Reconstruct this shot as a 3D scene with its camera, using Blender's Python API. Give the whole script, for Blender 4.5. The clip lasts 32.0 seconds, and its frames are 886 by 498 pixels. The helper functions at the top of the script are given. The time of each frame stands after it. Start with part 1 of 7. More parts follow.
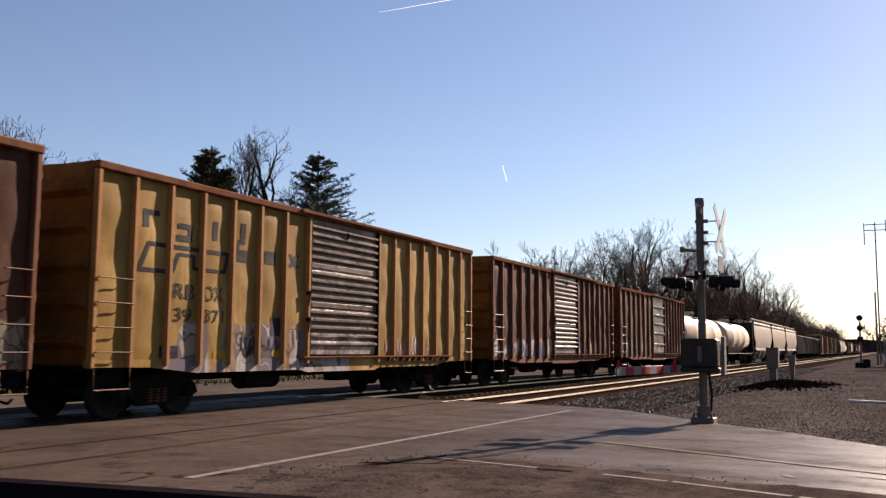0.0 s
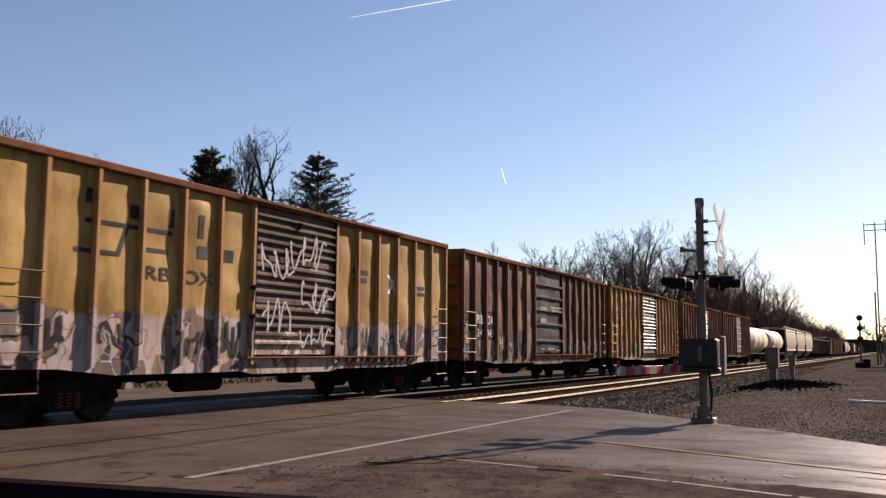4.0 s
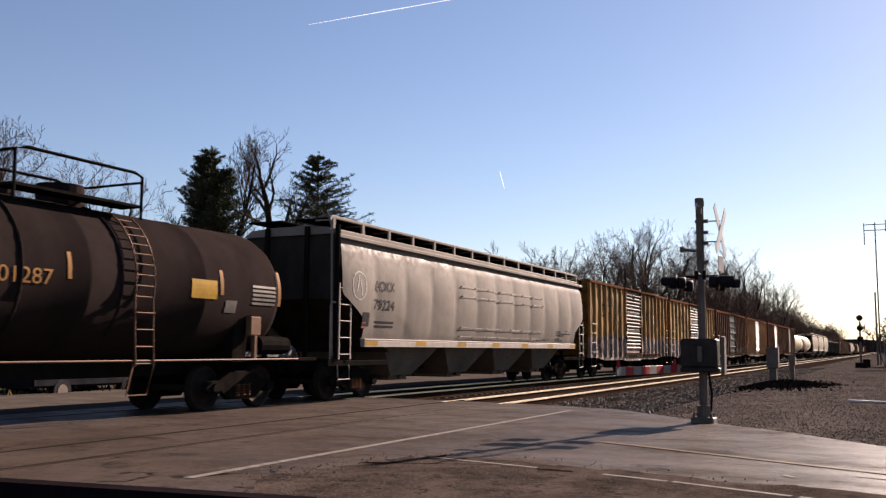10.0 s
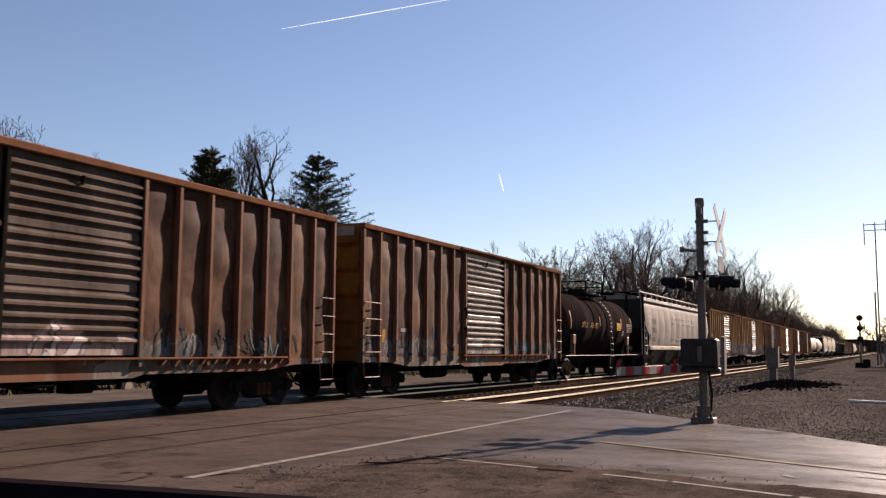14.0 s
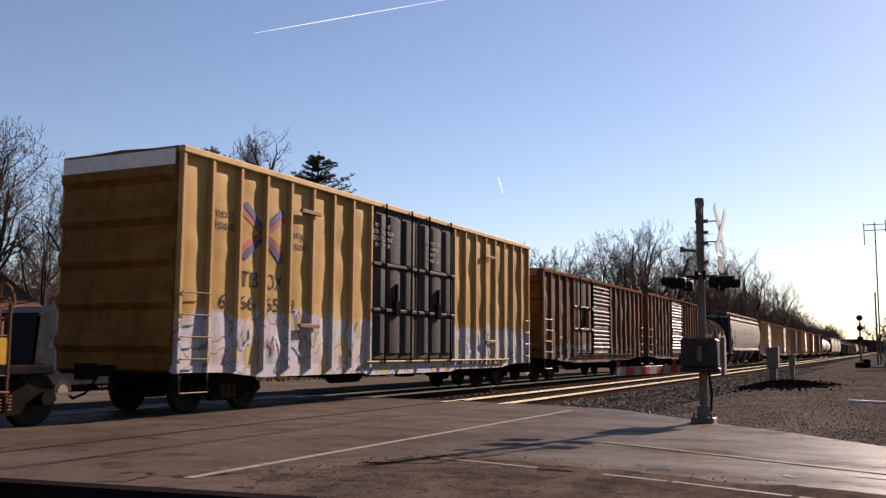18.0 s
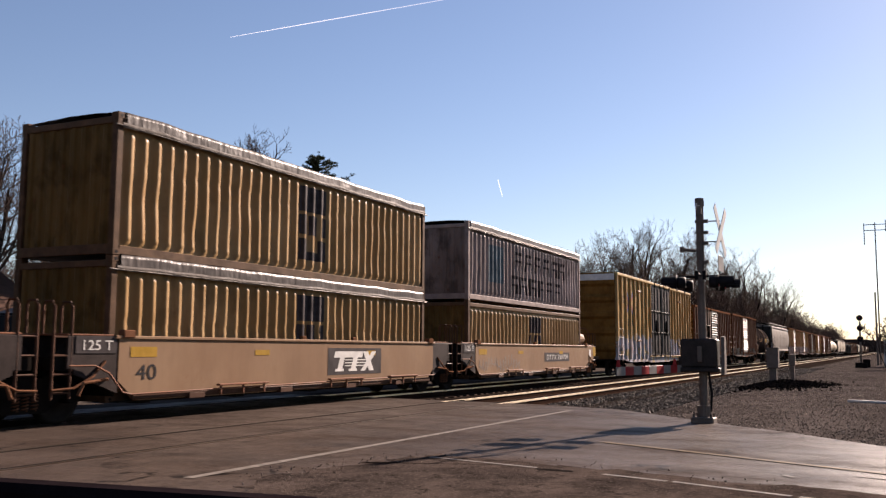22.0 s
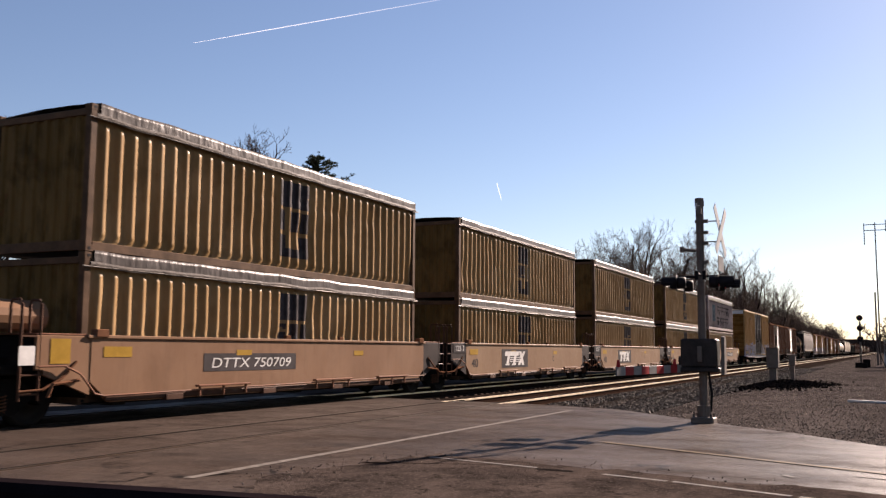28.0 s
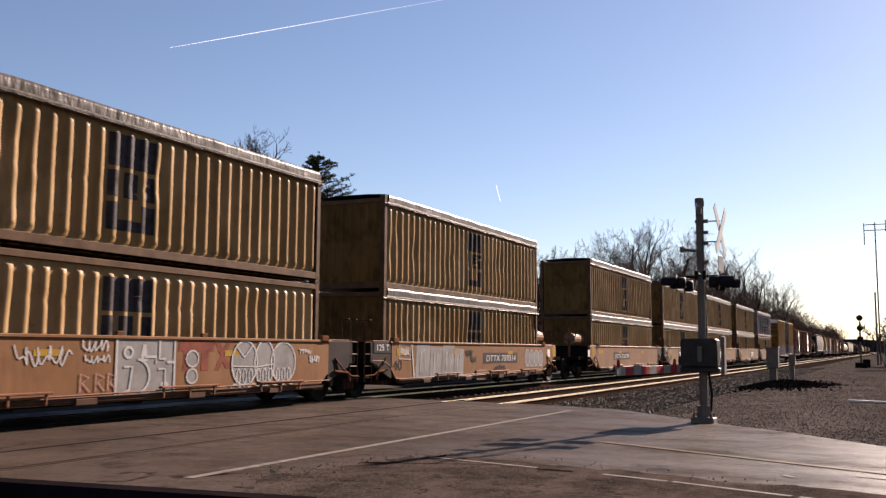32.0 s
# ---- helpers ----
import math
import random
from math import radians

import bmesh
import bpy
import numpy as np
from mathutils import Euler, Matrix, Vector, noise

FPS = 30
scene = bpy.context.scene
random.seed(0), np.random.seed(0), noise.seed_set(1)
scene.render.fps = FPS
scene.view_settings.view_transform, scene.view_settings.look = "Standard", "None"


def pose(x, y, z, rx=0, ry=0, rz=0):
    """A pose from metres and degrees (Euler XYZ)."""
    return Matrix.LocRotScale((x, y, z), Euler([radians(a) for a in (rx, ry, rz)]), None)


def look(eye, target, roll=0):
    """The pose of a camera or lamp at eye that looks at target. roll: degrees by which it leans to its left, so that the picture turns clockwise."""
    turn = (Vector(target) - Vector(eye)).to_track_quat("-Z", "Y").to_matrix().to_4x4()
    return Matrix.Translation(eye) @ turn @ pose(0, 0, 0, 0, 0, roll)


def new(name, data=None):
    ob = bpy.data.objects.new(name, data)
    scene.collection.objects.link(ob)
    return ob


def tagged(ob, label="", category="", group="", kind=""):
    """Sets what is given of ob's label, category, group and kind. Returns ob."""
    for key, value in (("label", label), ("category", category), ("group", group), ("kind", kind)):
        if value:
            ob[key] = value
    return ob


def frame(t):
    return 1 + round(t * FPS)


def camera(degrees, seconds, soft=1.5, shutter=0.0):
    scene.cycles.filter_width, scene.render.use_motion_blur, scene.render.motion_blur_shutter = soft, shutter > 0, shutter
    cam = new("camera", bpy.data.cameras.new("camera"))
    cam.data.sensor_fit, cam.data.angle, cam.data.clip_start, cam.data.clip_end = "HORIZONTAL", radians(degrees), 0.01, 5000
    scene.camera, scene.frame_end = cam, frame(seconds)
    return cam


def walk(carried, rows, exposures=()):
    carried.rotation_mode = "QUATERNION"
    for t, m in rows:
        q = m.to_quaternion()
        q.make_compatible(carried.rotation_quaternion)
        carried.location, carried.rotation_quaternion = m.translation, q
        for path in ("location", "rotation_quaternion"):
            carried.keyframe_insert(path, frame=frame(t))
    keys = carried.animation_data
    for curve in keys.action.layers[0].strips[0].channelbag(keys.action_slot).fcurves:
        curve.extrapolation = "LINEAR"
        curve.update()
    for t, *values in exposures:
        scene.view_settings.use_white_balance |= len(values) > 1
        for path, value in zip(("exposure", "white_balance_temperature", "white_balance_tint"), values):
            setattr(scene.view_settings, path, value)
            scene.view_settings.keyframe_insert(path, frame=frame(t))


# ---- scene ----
cam = camera(51.4, 32.0, soft=1.3, shutter=0.15)
EYE = (0.0, -13.45, 1.285)
YAW, TILT, LEAN = radians(25.67), radians(6.215), 0.327
AIM = (EYE[0] + math.cos(YAW) * math.cos(TILT), EYE[1] + math.sin(YAW) * math.cos(TILT), EYE[2] + math.sin(TILT))
walk(cam, [(0.0, look(EYE, AIM, LEAN)), (32.0, look(EYE, AIM, LEAN))], exposures=[(0.0, 1.84, 6680, 23.0), (32.0, 1.84, 6680, 23.0)])

# ---- daylight: low winter sun beyond the right edge of the view ----
SUN_EL = 25.8
SUN_TO = Vector((0.967 * math.cos(radians(SUN_EL)), -0.255 * math.cos(radians(SUN_EL)), math.sin(radians(SUN_EL))))
world = bpy.data.worlds.new("sky")
scene.world = world
world.use_nodes = True
wn = world.node_tree.nodes
sky = wn.new("ShaderNodeTexSky")
sky.sky_type, sky.sun_disc = "NISHITA", False
sky.sun_elevation, sky.sun_rotation = radians(SUN_EL), math.atan2(SUN_TO.x, SUN_TO.y)
sky.air_density, sky.dust_density, sky.ozone_density = 1.0, 0.17, 2.3
world.node_tree.links.new(sky.outputs[0], wn["Background"].inputs[0])
wn["Background"].inputs[1].default_value = 0.0340
sun = new("sun", bpy.data.lights.new("sun", "SUN"))
sun.data.energy, sun.data.angle, sun.data.color = 5.0, radians(0.55), (1.0, 0.87, 0.72)
sun.matrix_world = look(SUN_TO * 50, (0, 0, 0))


# ---- materials ----
def nodes_of(name, rough=0.6, metal=0.0):
    m = bpy.data.materials.new(name)
    m.use_nodes = True
    n, l = m.node_tree.nodes, m.node_tree.links
    b = n["Principled BSDF"]
    b.inputs["Roughness"].default_value, b.inputs["Metallic"].default_value = rough, metal
    b.inputs["Specular IOR Level"].default_value = 0.0 if rough > 0.75 else 0.035
    return m, n, l, b


def noise_tex(n, l, coord, scale, detail=4, rough=0.6, stretch=None):
    t = n.new("ShaderNodeTexNoise")
    t.inputs["Scale"].default_value, t.inputs["Detail"].default_value, t.inputs["Roughness"].default_value = scale, detail, rough
    if stretch:
        mp = n.new("ShaderNodeMapping")
        mp.inputs["Scale"].default_value = stretch
        l.new(coord, mp.inputs[0])
        coord = mp.outputs[0]
    l.new(coord, t.inputs["Vector"])
    return t.outputs[0]


def ramp(n, l, src, a, b, lo=0.0, hi=1.0):
    r = n.new("ShaderNodeMapRange")
    r.inputs[1].default_value, r.inputs[2].default_value, r.inputs[3].default_value, r.inputs[4].default_value = a, b, lo, hi
    l.new(src, r.inputs[0])
    return r.outputs[0]


def mixc(n, l, fac, a, b, blend="MIX"):
    m = n.new("ShaderNodeMix")
    m.data_type, m.blend_type = "RGBA", blend
    for k, v in ((0, fac), (6, a), (7, b)):
        if isinstance(v, (float, int)):
            m.inputs[k].default_value = v
        elif isinstance(v, tuple):
            m.inputs[k].default_value = (*v, 1) if len(v) == 3 else v
        else:
            l.new(v, m.inputs[k])
    return m.outputs[2]


def bump(n, l, b, src, strength=0.3, dist=0.02):
    u = n.new("ShaderNodeBump")
    u.inputs["Strength"].default_value, u.inputs["Distance"].default_value = strength, dist
    l.new(src, u.inputs["Height"])
    l.new(u.outputs[0], b.inputs["Normal"])


def plain(name, col, rough=0.6, metal=0.0, vary=0.25, scale=3.0, fine=40.0, stretch=None, bumpy=0.15):
    """A surface with broad stains and fine grain."""
    m, n, l, b = nodes_of(name, rough, metal)
    co = n.new("ShaderNodeTexCoord").outputs["Object"]
    big, small = noise_tex(n, l, co, scale, 5, 0.65, stretch), noise_tex(n, l, co, fine, 3)
    dark, light = tuple(c * (1 - vary) for c in col), tuple(min(1, c * (1 + vary)) for c in col)
    c = mixc(n, l, ramp(n, l, big, 0.3, 0.7), dark, light)
    c = mixc(n, l, ramp(n, l, small, 0.35, 0.65, 0, 0.35), c, dark)
    l.new(c, b.inputs["Base Color"])
    l.new(ramp(n, l, big, 0.3, 0.7, max(0.05, rough - 0.12), min(1, rough + 0.12)), b.inputs["Roughness"])
    if bumpy:
        bump(n, l, b, small, bumpy)
    return m


def car_paint(name, col, fade, rust=(0.118, 0.045, 0.0236), wear=0.5, rough=0.5, metal=0.0, tag=None, seed=0.0, gap=0.0, per_piece=False):
    """Weathered freight paint: sun-faded streaks, rust, and, with tag=(height, colours), spray paint low on the side."""
    m, n, l, b = nodes_of(name, rough, metal)
    co = n.new("ShaderNodeTexCoord").outputs["Object"]
    mp = n.new("ShaderNodeMapping")
    mp.inputs["Location"].default_value = (seed * 7.3, 0, seed * 3.1)
    l.new(co, mp.inputs[0])
    if per_piece:
        far = n.new("ShaderNodeMath")
        far.operation = "MULTIPLY"
        l.new(n.new("ShaderNodeObjectInfo").outputs["Random"], far.inputs[0])
        far.inputs[1].default_value = 40.0
        cx = n.new("ShaderNodeCombineXYZ")
        l.new(far.outputs[0], cx.inputs[0])
        l.new(cx.outputs[0], mp.inputs["Location"])
    v = mp.outputs[0]
    c = mixc(n, l, ramp(n, l, noise_tex(n, l, v, 0.55, 5, 0.6, (1, 1, 0.7)), 0.45, 0.63), col, fade)
    c = mixc(n, l, ramp(n, l, noise_tex(n, l, v, 0.9, 6, 0.65, (1.4, 1, 0.6)), 0.55, 0.72, 0, 0.8 * wear), c, tuple(0.55 * x + 0.45 * y for x, y in zip(fade, rust)))
    c = mixc(n, l, ramp(n, l, noise_tex(n, l, v, 1.5, 4, 0.6, (1, 1, 0.8)), 0.54, 0.66, 0, 0.7 * wear), c, tuple(x * 0.4 for x in col))
    streak = noise_tex(n, l, v, 2.2, 5, 0.7, (2.6, 1, 0.35))
    c = mixc(n, l, ramp(n, l, streak, 0.48, 0.68, 0, 0.95 * wear), c, tuple(x * 0.45 for x in col))
    if tag:
        height, c1, c2, c3 = tag
        sep = n.new("ShaderNodeSeparateXYZ")
        l.new(co, sep.inputs[0])
        shape = noise_tex(n, l, v, 1.15, 2, 0.45, (1.0, 1, 0.4))
        z = n.new("ShaderNodeMath")
        z.operation = "MULTIPLY_ADD"
        l.new(shape, z.inputs[0])
        z.inputs[1].default_value = -0.9
        l.new(sep.outputs[2], z.inputs[2])
        mask = ramp(n, l, z.outputs[0], height - 0.45 + 0.04, height - 0.45 - 0.04)
        if gap:
            hole = n.new("ShaderNodeMath")
            hole.operation = "MULTIPLY"
            l.new(mask, hole.inputs[0])
            l.new(ramp(n, l, noise_tex(n, l, v, 0.42, 2, 0.5, (1, 1, 0.4)), gap, gap + 0.025), hole.inputs[1])
            mask = hole.outputs[0]
        n1 = noise_tex(n, l, v, 0.95, 2.0, 0.5, (1.2, 1, 0.8))
        n2 = noise_tex(n, l, v, 1.5, 1.5, 0.45, (1.3, 1, 0.85))
        g = mixc(n, l, ramp(n, l, n1, 0.49, 0.51), c1, c2)
        g = mixc(n, l, ramp(n, l, n2, 0.60, 0.62), g, c3)
        for src, at, w, col2 in ((n1, 0.5, 0.010, tuple(0.3 * q for q in c2)), (n2, 0.61, 0.008, tuple(0.35 * q for q in c2)), (n2, 0.44, 0.008, tuple(0.8 * q + 0.08 for q in c1)), (n1, 0.41, 0.006, tuple(0.4 * q for q in c1))):
            dist = n.new("ShaderNodeMath")
            dist.operation = "ABSOLUTE"
            sh = n.new("ShaderNodeMath")
            sh.operation = "SUBTRACT"
            l.new(src, sh.inputs[0])
            sh.inputs[1].default_value = at
            l.new(sh.outputs[0], dist.inputs[0])
            g = mixc(n, l, ramp(n, l, dist.outputs[0], w, w * 0.6), g, col2)
        g = mixc(n, l, ramp(n, l, streak, 0.45, 0.75, 0.15, 0.8), g, c)
        c = mixc(n, l, mask, c, g)
    spots = noise_tex(n, l, v, 5.0, 6, 0.75)
    c = mixc(n, l, ramp(n, l, spots, 0.60, 0.70, 0, wear), c, rust)
    l.new(c, b.inputs["Base Color"])
    l.new(ramp(n, l, spots, 0.4, 0.7, rough - 0.1, rough + 0.3), b.inputs["Roughness"])
    bump(n, l, b, spots, 0.12, 0.01)
    return m


def n_out_color(n, l, co, scale):
    t = n.new("ShaderNodeTexNoise")
    t.inputs["Scale"].default_value = scale
    l.new(co, t.inputs["Vector"])
    return t.outputs[1]


YELLOW, YFADE = (0.187, 0.112, 0.032), (0.327, 0.212, 0.074)
BROWN, BFADE = (0.050, 0.0215, 0.0125), (0.165, 0.083, 0.045)
WHITE_T, BLUE_T = (0.365, 0.343, 0.333), (0.075, 0.118, 0.215)
m_rust = plain("rusty_steel", (0.1139, 0.0554, 0.0324), 0.8, 0.0, 0.35, 2.5)
m_post_y = plain("post_orange", (0.235, 0.118, 0.044), 0.65, 0.0, 0.35, 2.5, 40, (1, 1, 0.4))
m_post_b = plain("post_brown", (0.1028, 0.0418, 0.0239), 0.6, 0.0, 0.3, 2.5, 40, (1, 1, 0.4))
m_under = plain("underframe_grime", (0.0113, 0.0097, 0.0086), 0.85, 0.0, 0.4)
m_wheel = plain("wheel_steel", (0.0194, 0.0161, 0.0140), 0.7, 0.1, 0.3)
m_steel = plain("bare_steel", (0.248, 0.233, 0.218), 0.42, 0.55, 0.25, 3, 60, (0.3, 1, 3))
m_zinc = plain("zinc_roof", (0.161, 0.145, 0.128), 0.5, 0.3, 0.35)
m_white = plain("white_paint", (0.499, 0.483, 0.458), 0.55, 0, 0.2)
m_blackp = plain("black_paint", (0.0128, 0.0118, 0.0128), 0.5, 0, 0.4)
m_mark = plain("faded_lettering", (0.0236, 0.0215, 0.0236), 0.6, 0, 0.4)
m_yel = plain("safety_yellow", (0.268, 0.156, 0.0215), 0.5, 0, 0.2)
m_blueL = plain("blue_lettering", (0.048, 0.055, 0.118), 0.6, 0, 0.3)
m_redL = plain("red_lettering", (0.236, 0.070, 0.048), 0.6, 0, 0.3)
m_rung = plain("grab_iron_paint", (0.140, 0.080, 0.052), 0.55, 0, 0.3)
# one rail, two tones: its glare and loss of glare put into the colours
m_rail = plain("polished_rail", (0.80, 0.66, 0.48), 0.40, 0.7, 0.15)
m_raildull = plain("worn_rail_head", (0.066, 0.051, 0.040), 0.42, 0.5, 0.4, 1.5, 30, (0.2, 1, 1))
m_railside = plain("rail_rust", (0.0258, 0.0150, 0.0107), 0.85)


# ---- mesh helpers ----
def part(name, bm, material, parent=None, label=""):
    """Links a bmesh as one mesh object under a thing or a part."""
    me = bpy.data.meshes.new(name)
    bm.normal_update()
    bm.to_mesh(me)
    bm.free()
    me.materials.append(material)
    ob = new(name, me)
    if parent:
        ob.parent = parent
    if label:
        ob["label"] = label
    return ob


def raw(name, verts, faces, material, parent=None, label=""):
    me = bpy.data.meshes.new(name)
    me.from_pydata(verts, [], faces)
    me.materials.append(material)
    ob = new(name, me)
    if parent:
        ob.parent = parent
    if label:
        ob["label"] = label
    return ob


def again(ob, m, parent=None):
    """One more object on the same mesh."""
    o = new(ob.name.split(".")[0], ob.data)
    o.parent = parent or ob.parent
    o.matrix_basis = m
    if "label" in ob:
        o["label"] = ob["label"]
    return o


def B():
    return bmesh.new()


def box(bm, x0, y0, z0, x1, y1, z1):
    v = [bm.verts.new((x, y, z)) for x in (x0, x1) for y in (y0, y1) for z in (z0, z1)]
    for f in ((0, 1, 3, 2), (4, 6, 7, 5), (0, 4, 5, 1), (2, 3, 7, 6), (0, 2, 6, 4), (1, 5, 7, 3)):
        bm.faces.new([v[i] for i in f])
    return bm


def rbox(bm, x0, y0, z0, x1, y1, z1, r=0.01):
    """A box with chamfered edges."""
    t = B()
    box(t, x0, y0, z0, x1, y1, z1)
    bmesh.ops.bevel(t, geom=t.edges[:], offset=r, segments=1, affect="EDGES")
    me = bpy.data.meshes.new("tmp")
    t.to_mesh(me)
    t.free()
    bm.from_mesh(me)
    bpy.data.meshes.remove(me)
    return bm


def tube(bm, pts, r, n=6, r1=None):
    """A round bar along a line of points."""
    pts = [Vector(p) for p in pts]
    rings = []
    for i, p in enumerate(pts):
        d = (pts[min(i + 1, len(pts) - 1)] - pts[max(i - 1, 0)]).normalized()
        s = d.cross(Vector((0, 0, 1)) if abs(d.z) < 0.9 else Vector((1, 0, 0))).normalized()
        u = s.cross(d)
        rr = r if r1 is None else r + (r1 - r) * i / (len(pts) - 1)
        rings.append([bm.verts.new(p + (s * math.cos(a) + u * math.sin(a)) * rr) for a in (2 * math.pi * k / n for k in range(n))])
    for a, b in zip(rings, rings[1:]):
        for k in range(n):
            bm.faces.new((a[k], a[(k + 1) % n], b[(k + 1) % n], b[k]))
    bm.faces.new(rings[0][::-1])
    bm.faces.new(rings[-1])
    return bm


def lathe_x(bm, prof, n=24, cy=0.0, cz=0.0, smooth=True):
    """Profile of (x, radius) turned round the x axis."""
    rings = [[bm.verts.new((x, cy + r * math.sin(2 * math.pi * k / n), cz + r * math.cos(2 * math.pi * k / n))) for k in range(n)] for x, r in prof]
    for a, b in zip(rings, rings[1:]):
        for k in range(n):
            bm.faces.new((a[k], b[k], b[(k + 1) % n], a[(k + 1) % n])).smooth = smooth
    bm.faces.new(rings[0])
    bm.faces.new(rings[-1][::-1])
    return bm


def extrude(bm, prof, axis, a, b):
    """A closed outline of two coordinates drawn along one axis ('x', 'y' or 'z') from a to b."""
    def at(p, q):
        return {"x": (q, p[0], p[1]), "y": (p[0], q, p[1]), "z": (p[0], p[1], q)}[axis]
    f, g = [bm.verts.new(at(p, a)) for p in prof], [bm.verts.new(at(p, b)) for p in prof]
    n = len(prof)
    for i in range(n):
        bm.faces.new((f[i], f[(i + 1) % n], g[(i + 1) % n], g[i]))
    bm.faces.new(f[::-1])
    bm.faces.new(g)
    bmesh.ops.recalc_face_normals(bm, faces=bm.faces[:])
    return bm


def sheet(fn, us, vs):
    """A grid of quads through fn(u, v)."""
    verts = [fn(u, v) for v in vs for u in us]
    w = len(us)
    faces = [(j * w + i, j * w + i + 1, (j + 1) * w + i + 1, (j + 1) * w + i) for j in range(len(vs) - 1) for i in range(w - 1)]
    return verts, faces


def steps(a, b, n):
    return [a + (b - a) * i / n for i in range(n + 1)]


def lettering(text, size, material, parent, x, y, z, width=None, surf=None, name="lettering", slant=0.0, label=""):
    """Painted words on a side that faces -y; x, z: the lower left corner."""
    cu = bpy.data.curves.new(name, "FONT")
    cu.body, cu.size, cu.extrude, cu.shear = text, size / 0.72, 0.0, slant
    o = bpy.data.objects.new(name, cu)
    scene.collection.objects.link(o)
    bpy.context.view_layer.update()
    me = bpy.data.meshes.new_from_object(o.evaluated_get(bpy.context.evaluated_depsgraph_get()))
    bpy.data.objects.remove(o)
    k = width / max(0.01, max(v.co.x for v in me.vertices)) if width else 1.0
    if surf:
        bm = B()
        bm.from_mesh(me)
        bmesh.ops.triangulate(bm, faces=bm.faces[:])
        for _ in range(2):
            bmesh.ops.subdivide_edges(bm, edges=[e for e in bm.edges if e.calc_length() > 0.07], cuts=1)
            bmesh.ops.triangulate(bm, faces=bm.faces[:])
        bm.to_mesh(me)
        bm.free()
    for v in me.vertices:
        px, pz = x + v.co.x * k, z + v.co.y
        v.co = (px, (surf(px, pz) - 0.010) if surf else y, pz)
    me.materials.clear()
    me.materials.append(material)
    ob = new(name, me)
    ob.parent = parent
    if label:
        ob["label"] = label
    return ob


def decal(rects, material, parent, surf=None, y=0.0, name="painted_mark", label=""):
    """Flat painted shapes on a side that faces -y: outlines of (x, z), each a part."""
    for r in rects:
        if len(r) != 4 or not surf:
            raw(name, [(p, (surf(p, q) - 0.014) if surf else y, q) for p, q in r], [tuple(range(len(r)))], material, parent, label)
            continue
        (ax, az), (bx, bz), (cx, cz), (ex, ez) = r
        nu = max(1, int(max(abs(bx - ax), abs(bz - az)) / 0.09))
        nv = max(1, int(max(abs(ex - ax), abs(ez - az)) / 0.09))

        def at(u, v):
            p = (ax * (1 - u) + bx * u) * (1 - v) + (ex * (1 - u) + cx * u) * v
            q = (az * (1 - u) + bz * u) * (1 - v) + (ez * (1 - u) + cz * u) * v
            return (p, surf(p, q) - 0.006, q)
        raw(name, *sheet(at, steps(0, 1, nu), steps(0, 1, nv)), material, parent, label)


def scrawl(car, surf, x, z, w, h, seed, material, thick=0.03, turns=5):
    """A sprayed line that loops along a side facing -y."""
    r = random.Random(seed)
    a = [r.uniform(0.5, 1.0) for _ in range(3)] + [r.uniform(0, 6.28) for _ in range(3)]
    pts = []
    for i in range(turns * 16 + 1):
        f = i / (turns * 16)
        q = 6.283 * turns * f
        pts.append(Vector((x + w * (f + 0.22 * a[0] / turns * 2 * math.sin(q * 0.9 + a[3])), z + h * (0.5 + 0.36 * a[1] * math.sin(q + a[4]) + 0.18 * a[2] * math.sin(2.3 * q + a[5])))))
    V = []
    for i, p in enumerate(pts):
        d = (pts[min(i + 1, len(pts) - 1)] - pts[max(i - 1, 0)]).normalized() * thick / 2
        for s in (1, -1):
            u, v = p.x - d.y * s, p.y + d.x * s
            V.append((u, surf(u, v) - 0.009 - 0.0015 * (seed % 3), v))
    return raw("spray_scrawl", V, [(2 * i, 2 * i + 1, 2 * i + 3, 2 * i + 2) for i in range(len(pts) - 1)], material, car, "sprayed looping line")


def rect(x0, z0, x1, z1):
    return [(x0, z0), (x1, z0), (x1, z1), (x0, z1)]


def empty(name, label, category, group=""):
    return tagged(new(name), label, category, group)
# ---- the ground, the road and the tracks ----
NEAR_Y = -4.3          # centre of the near track; the train runs on y = 0


def ground_mat():
    m, n, l, b = nodes_of("gravel_ground", 0.95)
    co = n.new("ShaderNodeTexCoord").outputs["Object"]
    b.inputs["Specular IOR Level"].default_value = 0.0
    big, mid, small = noise_tex(n, l, co, 0.15, 5), noise_tex(n, l, co, 2.0, 5, 0.7), noise_tex(n, l, co, 24, 5, 0.75)
    c = mixc(n, l, ramp(n, l, big, 0.35, 0.65), (0.0165, 0.0137, 0.0127), (0.0366, 0.0311, 0.0287))
    c = mixc(n, l, ramp(n, l, mid, 0.45, 0.7, 0, 0.7), c, (0.0088, 0.0071, 0.0066))
    c = mixc(n, l, ramp(n, l, noise_tex(n, l, co, 0.7, 6, 0.7), 0.45, 0.62, 0, 0.75), c, (0.0610, 0.0512, 0.0470))
    c = mixc(n, l, ramp(n, l, noise_tex(n, l, co, 7, 5, 0.75), 0.52, 0.62, 0, 0.7), c, (0.0110, 0.0092, 0.0085))
    c = mixc(n, l, ramp(n, l, noise_tex(n, l, co, 45, 3, 0.75), 0.57, 0.66), c, (0.2074, 0.1769, 0.1586))
    c = mixc(n, l, ramp(n, l, small, 0.60, 0.70), c, (0.2318, 0.2013, 0.1830))
    l.new(c, b.inputs["Base Color"])
    bump(n, l, b, small, 0.5, 0.02)
    return m


